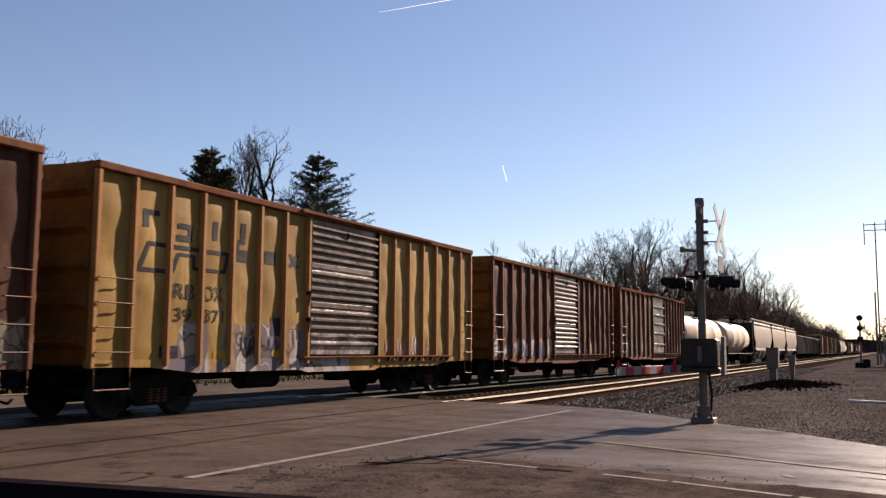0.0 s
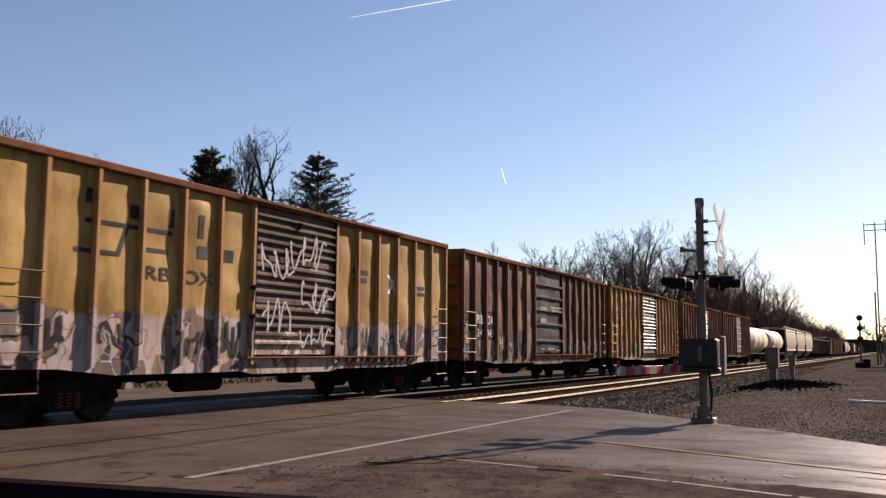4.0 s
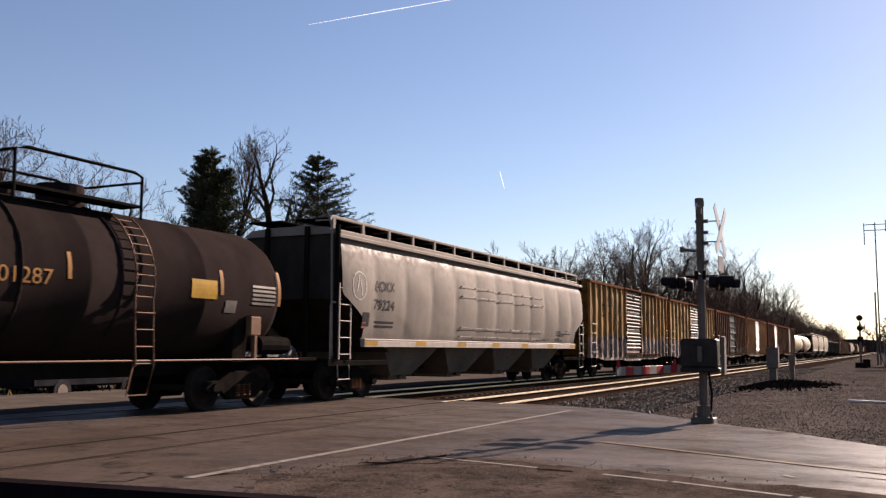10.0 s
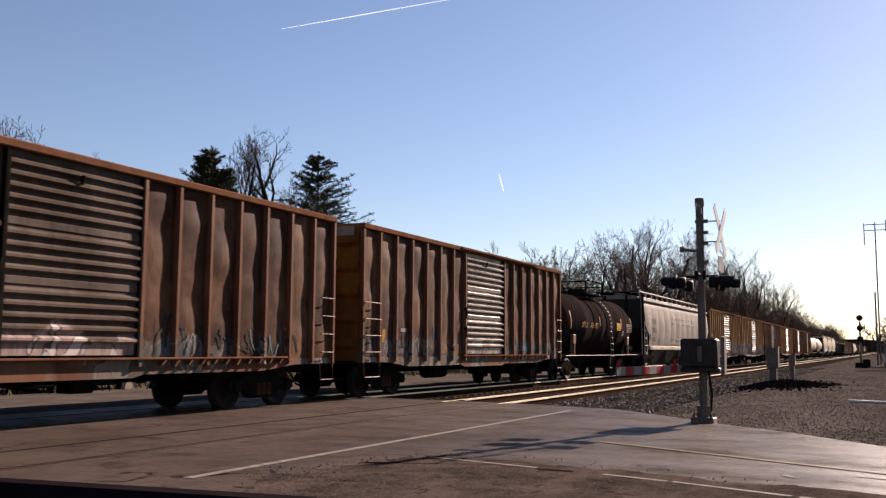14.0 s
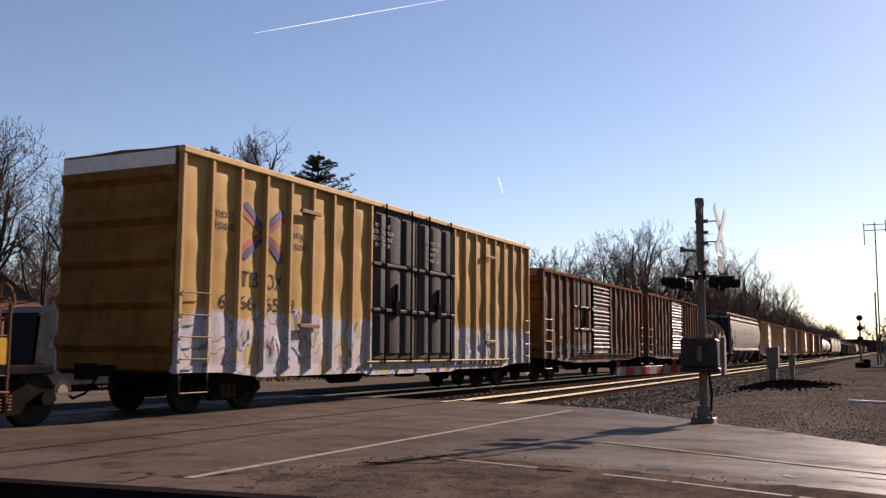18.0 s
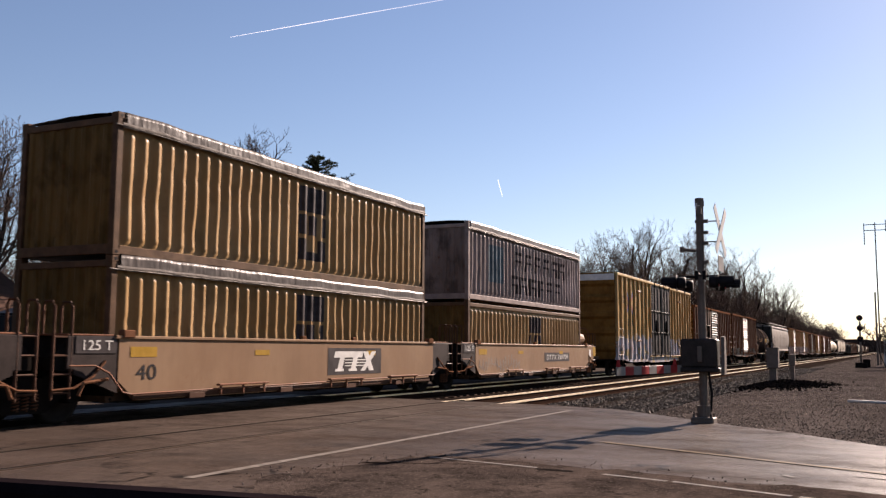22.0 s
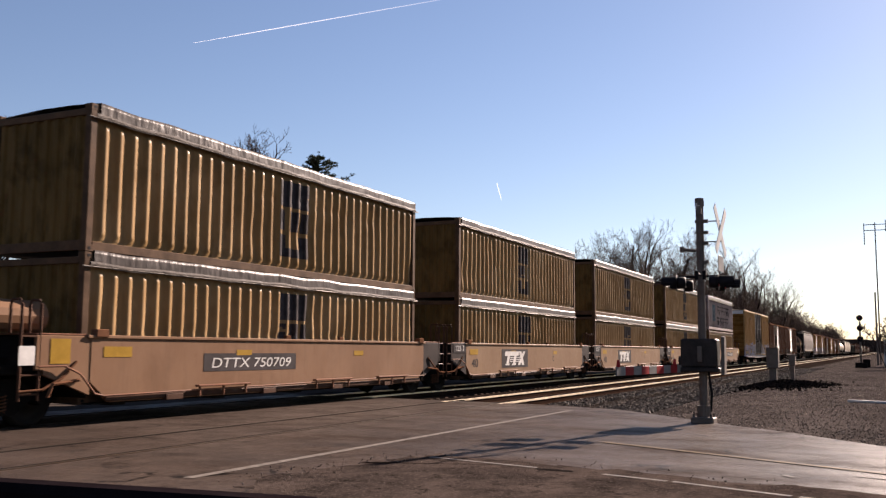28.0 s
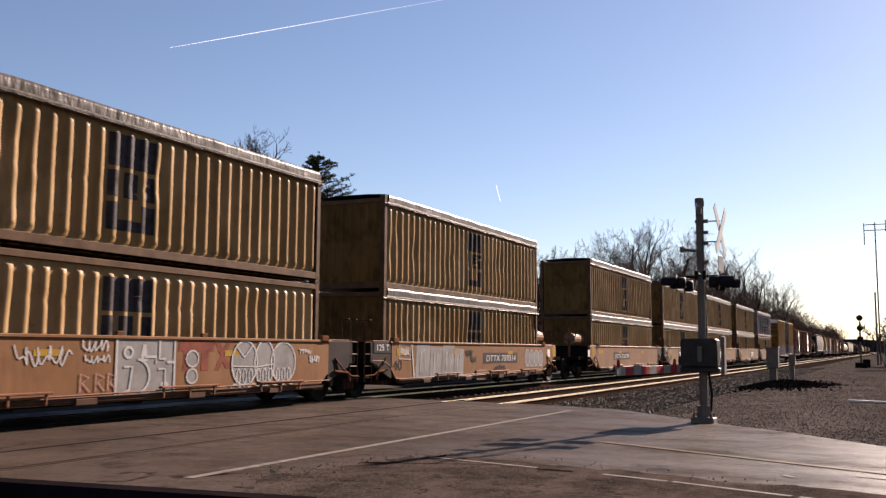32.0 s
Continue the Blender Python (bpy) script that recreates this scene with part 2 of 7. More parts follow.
def road_mat():
    """Old asphalt: bleached brown-grey with worn lanes, dark blots, aggregate and gated cracks."""
    m, n, l, b = nodes_of("old_asphalt", 0.85)
    co = n.new("ShaderNodeTexCoord").outputs["Object"]
    big, mid, small = noise_tex(n, l, co, 0.35, 5), noise_tex(n, l, co, 1.6, 5, 0.7), noise_tex(n, l, co, 90, 3, 0.7)
    c = mixc(n, l, ramp(n, l, big, 0.35, 0.65), (0.0330, 0.0238, 0.0191), (0.0572, 0.0427, 0.0347))
    c = mixc(n, l, ramp(n, l, mid, 0.46, 0.70, 0, 0.6), c, (0.0165, 0.0124, 0.0103))
    c = mixc(n, l, ramp(n, l, noise_tex(n, l, co, 0.9, 6, 0.7, (0.25, 2.2, 1)), 0.52, 0.7, 0, 0.5), c, (0.0682, 0.0513, 0.0415))
    c = mixc(n, l, ramp(n, l, noise_tex(n, l, co, 1.1, 7, 0.78, (1.0, 0.6, 1)), 0.56, 0.64, 0, 0.75), c, (0.0094, 0.0073, 0.0065))
    c = mixc(n, l, ramp(n, l, small, 0.52, 0.68, 0, 0.5), c, (0.0990, 0.0778, 0.0651))
    c = mixc(n, l, ramp(n, l, noise_tex(n, l, co, 14, 4, 0.7), 0.55, 0.66, 0, 0.8), c, (0.0127, 0.0099, 0.0086))
    vo = n.new("ShaderNodeTexVoronoi")
    vo.feature = "DISTANCE_TO_EDGE"
    vo.inputs["Scale"].default_value = 0.75
    l.new(mixc(n, l, 0.30, co, n_out_color(n, l, co, 2.2)), vo.inputs["Vector"])
    gate = ramp(n, l, noise_tex(n, l, co, 0.9, 3), 0.52, 0.58)
    crack = n.new("ShaderNodeMath")
    crack.operation = "MULTIPLY"
    l.new(ramp(n, l, vo.outputs[0], 0.016, 0.006), crack.inputs[0])
    l.new(gate, crack.inputs[1])
    c = mixc(n, l, crack.outputs[0], c, (0.0088, 0.0071, 0.0063))
    l.new(c, b.inputs["Base Color"])
    l.new(ramp(n, l, noise_tex(n, l, co, 0.8, 7, 0.75, (1.2, 0.5, 1)), 0.36, 0.62, 0.058, 0.004), b.inputs["Specular IOR Level"])
    l.new(ramp(n, l, mid, 0.3, 0.7, 0.38, 0.56), b.inputs["Roughness"])
    bump(n, l, b, small, 0.5, 0.008)
    return m


def patch_mat():
    """Broken dark asphalt with loose crumbs and pale dust."""
    m, n, l, b = nodes_of("dark_asphalt", 0.9)
    co = n.new("ShaderNodeTexCoord").outputs["Object"]
    c = mixc(n, l, ramp(n, l, noise_tex(n, l, co, 1.3, 6, 0.72), 0.38, 0.62), (0.0228, 0.0179, 0.0159), (0.0598, 0.0461, 0.0390))
    c = mixc(n, l, ramp(n, l, noise_tex(n, l, co, 3.4, 6, 0.8), 0.54, 0.62, 0, 0.85), c, (0.0111, 0.0091, 0.0083))
    c = mixc(n, l, ramp(n, l, noise_tex(n, l, co, 30, 4, 0.75), 0.55, 0.66, 0, 0.8), c, (0.1040, 0.0832, 0.0715))
    l.new(c, b.inputs["Base Color"])
    bump(n, l, b, noise_tex(n, l, co, 18, 5, 0.75), 0.8, 0.03)
    return m


m_ground, m_road = ground_mat(), road_mat()
m_ballast = plain("ballast_rock", (0.0161, 0.0123, 0.0102), 0.85, 0, 0.5, 9, 60, None, 0.6)
m_patch = patch_mat()
m_line = plain("worn_white_line", (0.145, 0.128, 0.112), 0.48, 0, 0.55, 9, 70)
m_line2 = plain("worn_yellow_line", (0.125, 0.092, 0.055), 0.48, 0, 0.5, 7, 60)
m_tie = plain("tie_wood", (0.048, 0.035, 0.0273), 0.9, 0, 0.4, 3, 50, (0.3, 3, 1))
m_groove = plain("flangeway_rubber", (0.0128, 0.0107, 0.0099), 0.8, 0, 0.3)


def ground_z(x, y):
    near = min(1, max(0, (-y - 7.2) / 2.5))
    far = min(1, max(0, (y - 1.7) / 1.2))
    t = min(1, max(0, (x - 30) / 40))
    return -0.30 + (0.27 - 0.12 * t) * near * near * (3 - 2 * near) + 0.23 * far * (1 - 0.5 * t) + 0.03 * noise.noise((x * 0.5, y * 0.5, 0))


xs = [-2500, -800, -200, -60] + steps(-20, 10, 8) + steps(11, 60, 60) + steps(64, 150, 24) + [200, 300, 500, 900, 1800, 4500]
ys = [-3000, -900, -200, -60, -30] + steps(-22, -6, 34) + steps(-5, 14, 20) + [20, 30, 45, 70, 150, 400, 1200, 3000]
gv, gf = sheet(lambda x, y: (x, y, ground_z(x, y) if -25 < y < 60 else -0.05), xs, ys)
tagged(raw("ground", gv, gf, m_ground), "bare gravel and dead grass beside the tracks", "ground", kind="structure")

# the paved crossing, with its rounded corner towards the side road
EDGE = [(21.8, 1.75), (21.6, -0.8), (21.2, -3.6), (20.75, -6.4), (20.0, -8.1), (18.6, -9.4), (17.0, -10.75), (15.8, -12.0), (14.2, -13.3), (13.2, -15.0), (12.6, -18), (12.4, -60)]
road = B()
low = [(-50, -60), (-50, 1.75)]
extrude(road, [*EDGE, *low], "z", -0.25, 0.0)
road_ob = tagged(part("road", road, m_road), "worn grey asphalt level crossing with tyre-polished lanes", "road", kind="structure")


def flat(name, outline, z, material, label, parent=None):
    bm = B()
    bm.faces.new([bm.verts.new((x, y, z)) for x, y in outline])
    bmesh.ops.triangulate(bm, faces=bm.faces[:])
    return part(name, bm, material, parent, label)


def strip(a, b, w):
    d = (Vector(b) - Vector(a)).normalized()
    s = Vector((-d.y, d.x)) * w / 2
    a, b = Vector(a), Vector(b)
    return [tuple(a - s), tuple(b - s), tuple(b + s), tuple(a + s)]


flat("stop_line", strip((7.3, -7.15), (19.1, -7.31), 0.13), 0.005, m_line, "worn white painted line", road_ob)
for a, b in (((10.02, -8.48), (9.68, -9.95)), ((9.50, -10.74), (9.30, -11.44)), ((9.29, -11.5), (8.87, -12.63)), ((8.85, -12.7), (8.2, -14.6))):
    flat("lane_line", strip(a, b, 0.075), 0.009, m_line, "broken white lane line", road_ob)
flat("tar_spot", [(9.60, -9.97), (9.52, -10.02), (9.50, -10.25), (9.53, -10.42), (9.60, -10.38), (9.62, -10.15)], 0.010, m_groove, "dark tar spot", road_ob)
flat("lane_line", strip((10.32, -12.42), (10.18, -12.54), 0.06), 0.009, m_line, "scrap of white paint", road_ob)
flat("lane_line", strip((10.6, -13.1), (10.5, -13.4), 0.06), 0.009, m_line, "scrap of white paint", road_ob)
flat("centre_line", strip((12.81, -9.78), (10.9, -13.5), 0.11), 0.009, m_line2, "worn yellow centre line", road_ob)
rng = random.Random(5)
patch = [(5.0, -9.6), (6.5, -8.25), (7.56, -7.85), (8.5, -7.85), (9.4, -8.15), (10.4, -8.5), (10.0, -10.2), (9.55, -12.5), (9.2, -15), (4.0, -15)]
dense = []
for (ax, ay), (bx, by) in zip(patch, patch[1:] + patch[:1]):
    for i in range(8):
        f = i / 8
        dense.append((ax + (bx - ax) * f + rng.uniform(-0.13, 0.13), ay + (by - ay) * f + rng.uniform(-0.13, 0.13)))
flat("asphalt_patch", dense, 0.005, m_patch, "rough dark broken asphalt patch", road_ob)
for y in (NEAR_Y - 0.75, NEAR_Y + 0.75, -0.75, 0.75):
    bm = B()
    g = 0.037 if y in (NEAR_Y - 0.75, -0.75) else -0.115
    box(bm, -50, y + g, -0.1, 21.7, y + g + 0.078, 0.003)
    part("flangeway", bm, m_groove, road_ob, "dark rubber flangeway beside the rail")


def rail_line(y):
    prof = [(-0.07, -0.175), (0.07, -0.175), (0.07, -0.165), (0.012, -0.15), (0.012, -0.04), (0.037, -0.03), (0.037, -0.006), (0.028, 0.0), (-0.028, 0.0), (-0.037, -0.006), (-0.037, -0.03), (-0.012, -0.04), (-0.012, -0.15), (-0.07, -0.165)]
    bm = B()
    extrude(bm, [(y + a, b + 0.006) for a, b in prof], "x", -400, 2400)
    ob = tagged(part("rail", bm, m_railside), "steel rail with a polished running head", "rail", "rails", kind="structure")
    bm = B()
    box(bm, 20.6, y - 0.0385, -0.03, 2400, y + 0.0385, 0.008)
    part("rail_head", bm, m_rail, ob, "bright polished rail head")
    bm = B()
    box(bm, -50, y - 0.033, -0.03, 20.6, y + 0.033, 0.0075)
    part("rail_head", bm, m_raildull, ob, "dull rail head set in the asphalt")


for y in (NEAR_Y - 0.75, NEAR_Y + 0.75, -0.75, 0.75):
    rail_line(y)
bed = B()
extrude(bed, [(-7.9, -0.5), (-6.1, -0.215), (-5.6, -0.2), (1.6, -0.2), (2.2, -0.24), (3.2, -0.5)], "x", 21.0, 2400)
ballast = tagged(part("ballast", bed, m_ballast), "grey-brown crushed stone ballast under two tracks", "ballast", kind="structure")
bed = B()
extrude(bed, [(-7.9, -0.5), (-6.1, -0.215), (-5.6, -0.2), (1.6, -0.2), (2.2, -0.24), (3.2, -0.5)], "x", -400, -50)
tagged(part("ballast", bed, m_ballast), "grey-brown crushed stone ballast under two tracks", "ballast", kind="structure")
bm = B()
rbox(bm, -0.115, -1.3, -0.36, 0.115, 1.3, -0.165, 0.012)
tie = part("tie", bm, m_tie, ballast, "weathered timber tie")
tie.matrix_basis = pose(21.9, NEAR_Y, 0)
for i in range(1, 190):
    again(tie, pose(21.9 + i * 0.53 + rng.uniform(-0.03, 0.03), NEAR_Y + rng.uniform(-0.05, 0.05), rng.uniform(-0.01, 0.01), 0, 0, rng.uniform(-1, 1)))
for i in range(110):
    again(tie, pose(21.9 + i * 0.53, rng.uniform(-0.05, 0.05), 0, 0, 0, rng.uniform(-1, 1)))


def stones(count, area, size, seed, zfun):
    r = random.Random(seed)
    V, Fc = [], []
    base = [Vector(v) for v in ((1, 0, 0), (-1, 0, 0), (0, 1, 0), (0, -1, 0), (0, 0, 1), (0, 0, -1))]
    tri = ((0, 2, 4), (2, 1, 4), (1, 3, 4), (3, 0, 4), (2, 0, 5), (1, 2, 5), (3, 1, 5), (0, 3, 5))
    for _ in range(count):
        x, y = area(r)
        q = Euler((r.uniform(0, 6), r.uniform(0, 6), r.uniform(0, 6))).to_matrix()
        s = size * r.uniform(0.5, 1.5)
        k = len(V)
        z = zfun(x, y)
        V += [tuple(q @ Vector((v.x * s * r.uniform(0.7, 1.2), v.y * s * r.uniform(0.6, 1.1), v.z * s * r.uniform(0.5, 0.9))) + Vector((x, y, z))) for v in base]
        Fc += [tuple(k + i for i in t) for t in tri]
    return V, Fc


def bed_z(x, y):
    return -0.2 if y > -5.6 else max(ground_z(x, y), -0.2 - max(0, (-5.6 - y)) * 0.12)


def stone_mat(name, tone):
    """Loose stones, each of its own shade: most dark, a few pale."""
    m, n, l, b = nodes_of(name, 0.75)
    rnd = n.new("ShaderNodeNewGeometry").outputs["Random Per Island"]
    c = mixc(n, l, ramp(n, l, rnd, 0.0, 0.8), tuple(0.35 * q for q in tone), tone)
    c = mixc(n, l, ramp(n, l, rnd, 0.86, 0.90), c, tuple(3.6 * q for q in tone))
    co = n.new("ShaderNodeTexCoord").outputs["Object"]
    c = mixc(n, l, ramp(n, l, noise_tex(n, l, co, 30, 3), 0.4, 0.7, 0, 0.5), c, tuple(0.4 * q for q in tone))
    l.new(c, b.inputs["Base Color"])
    return m


m_stone = stone_mat("loose_stone", (0.064, 0.052, 0.043))
m_pebble = stone_mat("loose_pebble", (0.125, 0.104, 0.088))
V, Fc = stones(44000, lambda r: (20.9 + 70 * r.random() ** 1.9, r.uniform(-8.4, -2.4) if r.random() < 0.3 else r.uniform(-8.3, -5.2)), 0.042, 3, lambda x, y: bed_z(x, y) + 0.015)
tagged(raw("ballast_stones", V, Fc, m_stone), "loose crushed stones along the near track", "stones", kind="stuff")


def verge(r):
    while True:
        x, y = 14 + 60 * r.random() ** 1.6, r.uniform(-16, -8.2)
        lim = 20.0 - max(0, (-8.1 - y)) * 1.12
        if x > lim + 0.1:
            return x, y


V, Fc = stones(15000, verge, 0.014, 4, lambda x, y: ground_z(x, y) + 0.004)
tagged(raw("gravel", V, Fc, m_pebble), "scattered gravel on bare ground by the road", "gravel", kind="stuff")

def crumbs(r):
    (ax, ay), (bx, by) = r.choice(list(zip(patch[:7], patch[1:8])))
    f = r.random()
    return ax + (bx - ax) * f + r.gauss(0, 0.3), ay + (by - ay) * f + r.gauss(0, 0.3)


V, Fc = stones(260, crumbs, 0.009, 6, lambda x, y: 0.006)
tagged(raw("asphalt_crumbs", V, Fc, m_pebble), "crumbs of broken asphalt along the patch", "gravel", kind="stuff")
bm = B()
rbox(bm, -1.1, -0.07, 0.0, 1.1, 0.07, 0.06, 0.01)
plank = tagged(part("plank", bm, m_white), "bleached white plank lying on bare ground", "plank")
plank.matrix_basis = pose(26.2, -13.5, ground_z(26.2, -13.5), 0, 0, -112)


m_lot = plain("pale_gravel", (0.059, 0.049, 0.042), 0.95, 0, 0.35, 0.8, 18, None, 0.6)
V, Fc = sheet(lambda x, y: (x, y, ground_z(x, y) + 0.03), steps(-45, 75, 120), steps(2.6, 9.5, 8))
tagged(raw("pavement", V, Fc, m_lot), "pale gravel track behind the rails", "gravel track", kind="structure")
m_grass = plain("dead_grass", (0.092, 0.073, 0.0282), 0.95, 0, 0.4, 0.8, 20)
r_ = random.Random(8)
V, Fc = [], []
for _ in range(9000):
    x, y = r_.uniform(-10, 80), r_.uniform(9.0, 24) if r_.random() < 0.6 else r_.uniform(8.2, 11)
    h, a, w = r_.uniform(0.06, 0.22), r_.uniform(0, 6.28), r_.uniform(0.02, 0.05)
    k = len(V)
    z = ground_z(x, y)
    V += [(x - w * math.cos(a), y - w * math.sin(a), z), (x + w * math.cos(a), y + w * math.sin(a), z), (x + r_.gauss(0, 0.05), y + r_.gauss(0, 0.05), z + h)]
    Fc.append((k, k + 1, k + 2))
tagged(raw("grass", V, Fc, m_grass), "thin yellow winter grass beyond the tracks", "grass", kind="stuff")


# ---- the crossing signal ----
m_alu = plain("dull_aluminium", (0.123, 0.101, 0.086), 0.6, 0.15, 0.25, 4, 50)
m_sigblack = plain("signal_black", (0.0128, 0.0118, 0.0128), 0.6, 0, 0.3)
m_machine = plain("machine_grey", (0.036, 0.030, 0.028), 0.5, 0.1, 0.4, 4, 40)
m_lens = plain("red_lens", (0.172, 0.0128, 0.0128), 0.2, 0, 0.2)
m_redp = plain("red_reflective", (0.258, 0.0264, 0.0264), 0.5, 0, 0.2)
m_dull = plain("dirty_white", (0.182, 0.172, 0.161), 0.6, 0, 0.3)


def crossing_signal():
    t = empty("crossing_signal", "grey level crossing signal mast with crossbuck and flashers", "crossing signal")
    t.matrix_basis = pose(17.2, -10.42, 0, 0, 0.9, 0)
    bm = B()
    rbox(bm, -0.2, -0.2, -0.12, 0.2, 0.2, 0.10, 0.02)
    for a, b in ((-0.15, -0.15), (0.15, -0.15), (-0.15, 0.15), (0.15, 0.15)):
        tube(bm, [(a, b, 0.1), (a, b, 0.16)], 0.02)
    part("base", bm, m_alu, t)
    bm = B()
    tube(bm, [(0, 0, 0.08), (0, 0, 0.12), (0, 0, 0.26), (0, 0, 0.3)], 0.12, 12)
    part("collar", bm, m_alu, t)
    bm = B()
    tube(bm, [(0, 0, 0.2), (0, 0, 4.05)], 0.072, 16)
    tube(bm, [(0, 0, 4.02), (0, 0, 4.09)], 0.08, 16)
    part("mast", bm, m_alu, t, "grey tubular mast")
    for z in (3.66, 3.45, 3.25, 2.9):
        bm = B()
        tube(bm, [(0, 0, z - 0.02), (0, 0, z + 0.02)], 0.09, 12)
        box(bm, -0.03, -0.15, z - 0.03, 0.03, -0.07, z + 0.03)
        part("clamp", bm, m_alu, t)
    # crossbuck: two crossed boards that face down the road
    for z in (3.66, 3.28):
        arm = B()
        tube(arm, [(0, -0.05, z), (0.05, -0.36, z)], 0.012)
        part("crossbuck_bracket", arm, m_alu, t)
    for dz, side in ((1, 0.0), (-1, 0.014)):
        bm = B()
        rbox(bm, -0.56, -0.006, -0.08, 0.56, 0.006, 0.08, 0.004)
        ob = part("crossbuck_board", bm, m_white, t, "weathered white crossbuck board")
        ob.matrix_basis = pose(0.0, -0.36 - side, 3.47) @ pose(0, 0, 0, 0, 0, -5) @ pose(0, 0, 0, 0, 48 * dz, 0)
    bm = B()
    rbox(bm, -0.22, -0.005, -0.14, 0.22, 0.005, 0.14, 0.003)
    ob = part("track_count_plate", bm, m_dull, t, "small white plate below the crossbuck")
    ob.matrix_basis = pose(0.0, -0.36, 2.86, 0, 0, -3)
    bm = B()
    tube(bm, [(-0.4, 0, 2.66), (0.4, 0, 2.66)], 0.03, 8)
    box(bm, -0.06, -0.1, 2.58, 0.06, 0.1, 2.74)
    tube(bm, [(0, -0.45, 2.64), (0, 0.45, 2.64)], 0.025, 6)
    part("flasher_arm", bm, m_sigblack, t)
    for x, tw in ((-0.36, -90), (0.36, -90), (-0.36, 90), (0.36, 90)):
        bm = B()
        lathe_x(bm, [(-0.05, 0.02), (-0.05, 0.10), (0.08, 0.11), (0.10, 0.10)], 14)
        lamp = part("flasher", bm, m_sigblack, t, "black flashing light unit with a visor")
        lamp.matrix_basis = pose(x, math.copysign(0.26, tw), 2.50, 0, 0, tw + 4)
        bm = B()
        lathe_x(bm, [(0.101, 0.02), (0.103, 0.15), (0.109, 0.155), (0.112, 0.02)], 18)
        part("backplate", bm, m_sigblack, lamp)
        bm = B()
        lathe_x(bm, [(0.113, 0.09), (0.122, 0.05), (0.124, 0.01)], 14)
        part("lens", bm, m_lens, lamp, "red glass lens")
        V, Fc = sheet(lambda u, v: (0.11 + v, 0.115 * math.cos(u), 0.115 * math.sin(u)), steps(-0.35, math.pi + 0.35, 12), (0, 0.26))
        raw("visor", V, Fc, m_sigblack, lamp)
    bm = B()
    tube(bm, [(0, 0.03, 3.12), (0, 0.18, 3.13), (0, 0.36, 3.16)], 0.03, 8)
    tube(bm, [(0, 0.33, 3.10), (0, 0.33, 3.2)], 0.045, 8)
    part("bell_bracket", bm, m_alu, t)
    bm = B()
    tube(bm, [(0, 0, 3.95), (0, 0, 4.05)], 0.085, 12)
    box(bm, -0.12, -0.05, 3.78, -0.07, 0.03, 3.93)
    part("bell", bm, m_alu, t)
    # gate machine and its arm, lowered across the road
    bm = B()
    rbox(bm, -0.20, -0.28, 0.98, 0.20, 0.36, 1.50, 0.03)
    tube(bm, [(0, 0.3, 1.1), (0, 0.42, 1.1)], 0.09, 10)
    rbox(bm, -0.24, -0.30, 0.90, 0.24, 0.38, 0.98, 0.015)
    part("gate_machine", bm, m_machine, t, "dark grey gate mechanism box")
    bm = B()
    rbox(bm, -0.06, -0.03, 1.08, 0.0, 0.05, 1.36, 0.01)
    lock = part("lock_plate", bm, m_alu, t)
    lock.matrix_basis = pose(-0.2, 0, 0)
    bm = B()
    extrude(bm, [(-0.13, 0.86), (0.13, 0.86), (0.12, 1.46), (0.05, 1.55), (-0.07, 1.53)], "y", -0.40, -0.34)
    part("counterweight", bm, m_alu, t, "pale metal counterweight plate")
    arm = tagged(new("gate_arm"), "red and white striped gate arm")
    arm.parent = t
    arm.matrix_basis = pose(0.05, 0.33, 0.96, 0, 0.9, 172.3)
    for i in range(9):
        bm = B()
        rbox(bm, 0.1 + i * 0.345, -0.012, -0.068, 0.1 + (i + 1) * 0.345 - 0.002, 0.012, 0.068, 0.004)
        part("stripe", bm, m_redp if i % 2 else m_dull, arm)
    for x in (0.55, 3.12):
        bm = B()
        tube(bm, [(x, 0, 0.066), (x, 0, 0.1), (x, 0, 0.18)], 0.04, 8, 0.022)
        part("arm_lamp", bm, m_redp, arm, "small red lamp on the arm")
    bm = B()
    rbox(bm, -0.079, -0.02, 3.86, -0.073, 0.06, 4.0, 0.002)
    part("maker_plate", bm, m_white, t, "small white plate on the mast")
    bm = B()
    tube(bm, [(0.02, -0.1, 0.9), (0.05, -0.14, 0.5), (0.03, -0.12, 0.2)], 0.022, 6)
    part("cable_hose", bm, m_sigblack, t, "dark cable hose down to the base")
    bm = B()
    rbox(bm, -0.03, -0.08, 0.42, 0.03, -0.06, 0.9, 0.005)
    part("conduit", bm, m_alu, t)
    return t


crossing_signal()


def relay_post(x, y, h, w, case_from, label):
    t = empty("relay_box", label, "relay box")
    t.matrix_basis = pose(x, y, -0.2)
    bm = B()
    rbox(bm, -w * 0.3, -w * 0.3, 0.0, w * 0.3, w * 0.3, h * case_from + 0.02, 0.015)
    part("pedestal", bm, m_alu, t)
    bm = B()
    rbox(bm, -w / 2, -w / 2, h * case_from, w / 2, w / 2, h, 0.02)
    part("case", bm, m_alu, t)
    bm = B()
    rbox(bm, -w / 2 - 0.012, -w / 2 + 0.03, h * case_from + 0.04, -w / 2 - 0.002, w / 2 - 0.03, h - 0.04, 0.003)
    part("door", bm, m_alu, t)
    bm = B()
    rbox(bm, -w / 2 - 0.02, -w / 2 - 0.02, h, w / 2 + 0.02, w / 2 + 0.02, h + 0.03, 0.008)
    part("lid", bm, m_alu, t)
    return t


relay_post(39.76, -9.24, 1.6, 0.46, 0.5, "grey metal relay box on a pedestal by the track")
relay_post(40.8, -9.88, 1.32, 0.26, 0.68, "small grey junction box on a thin post")


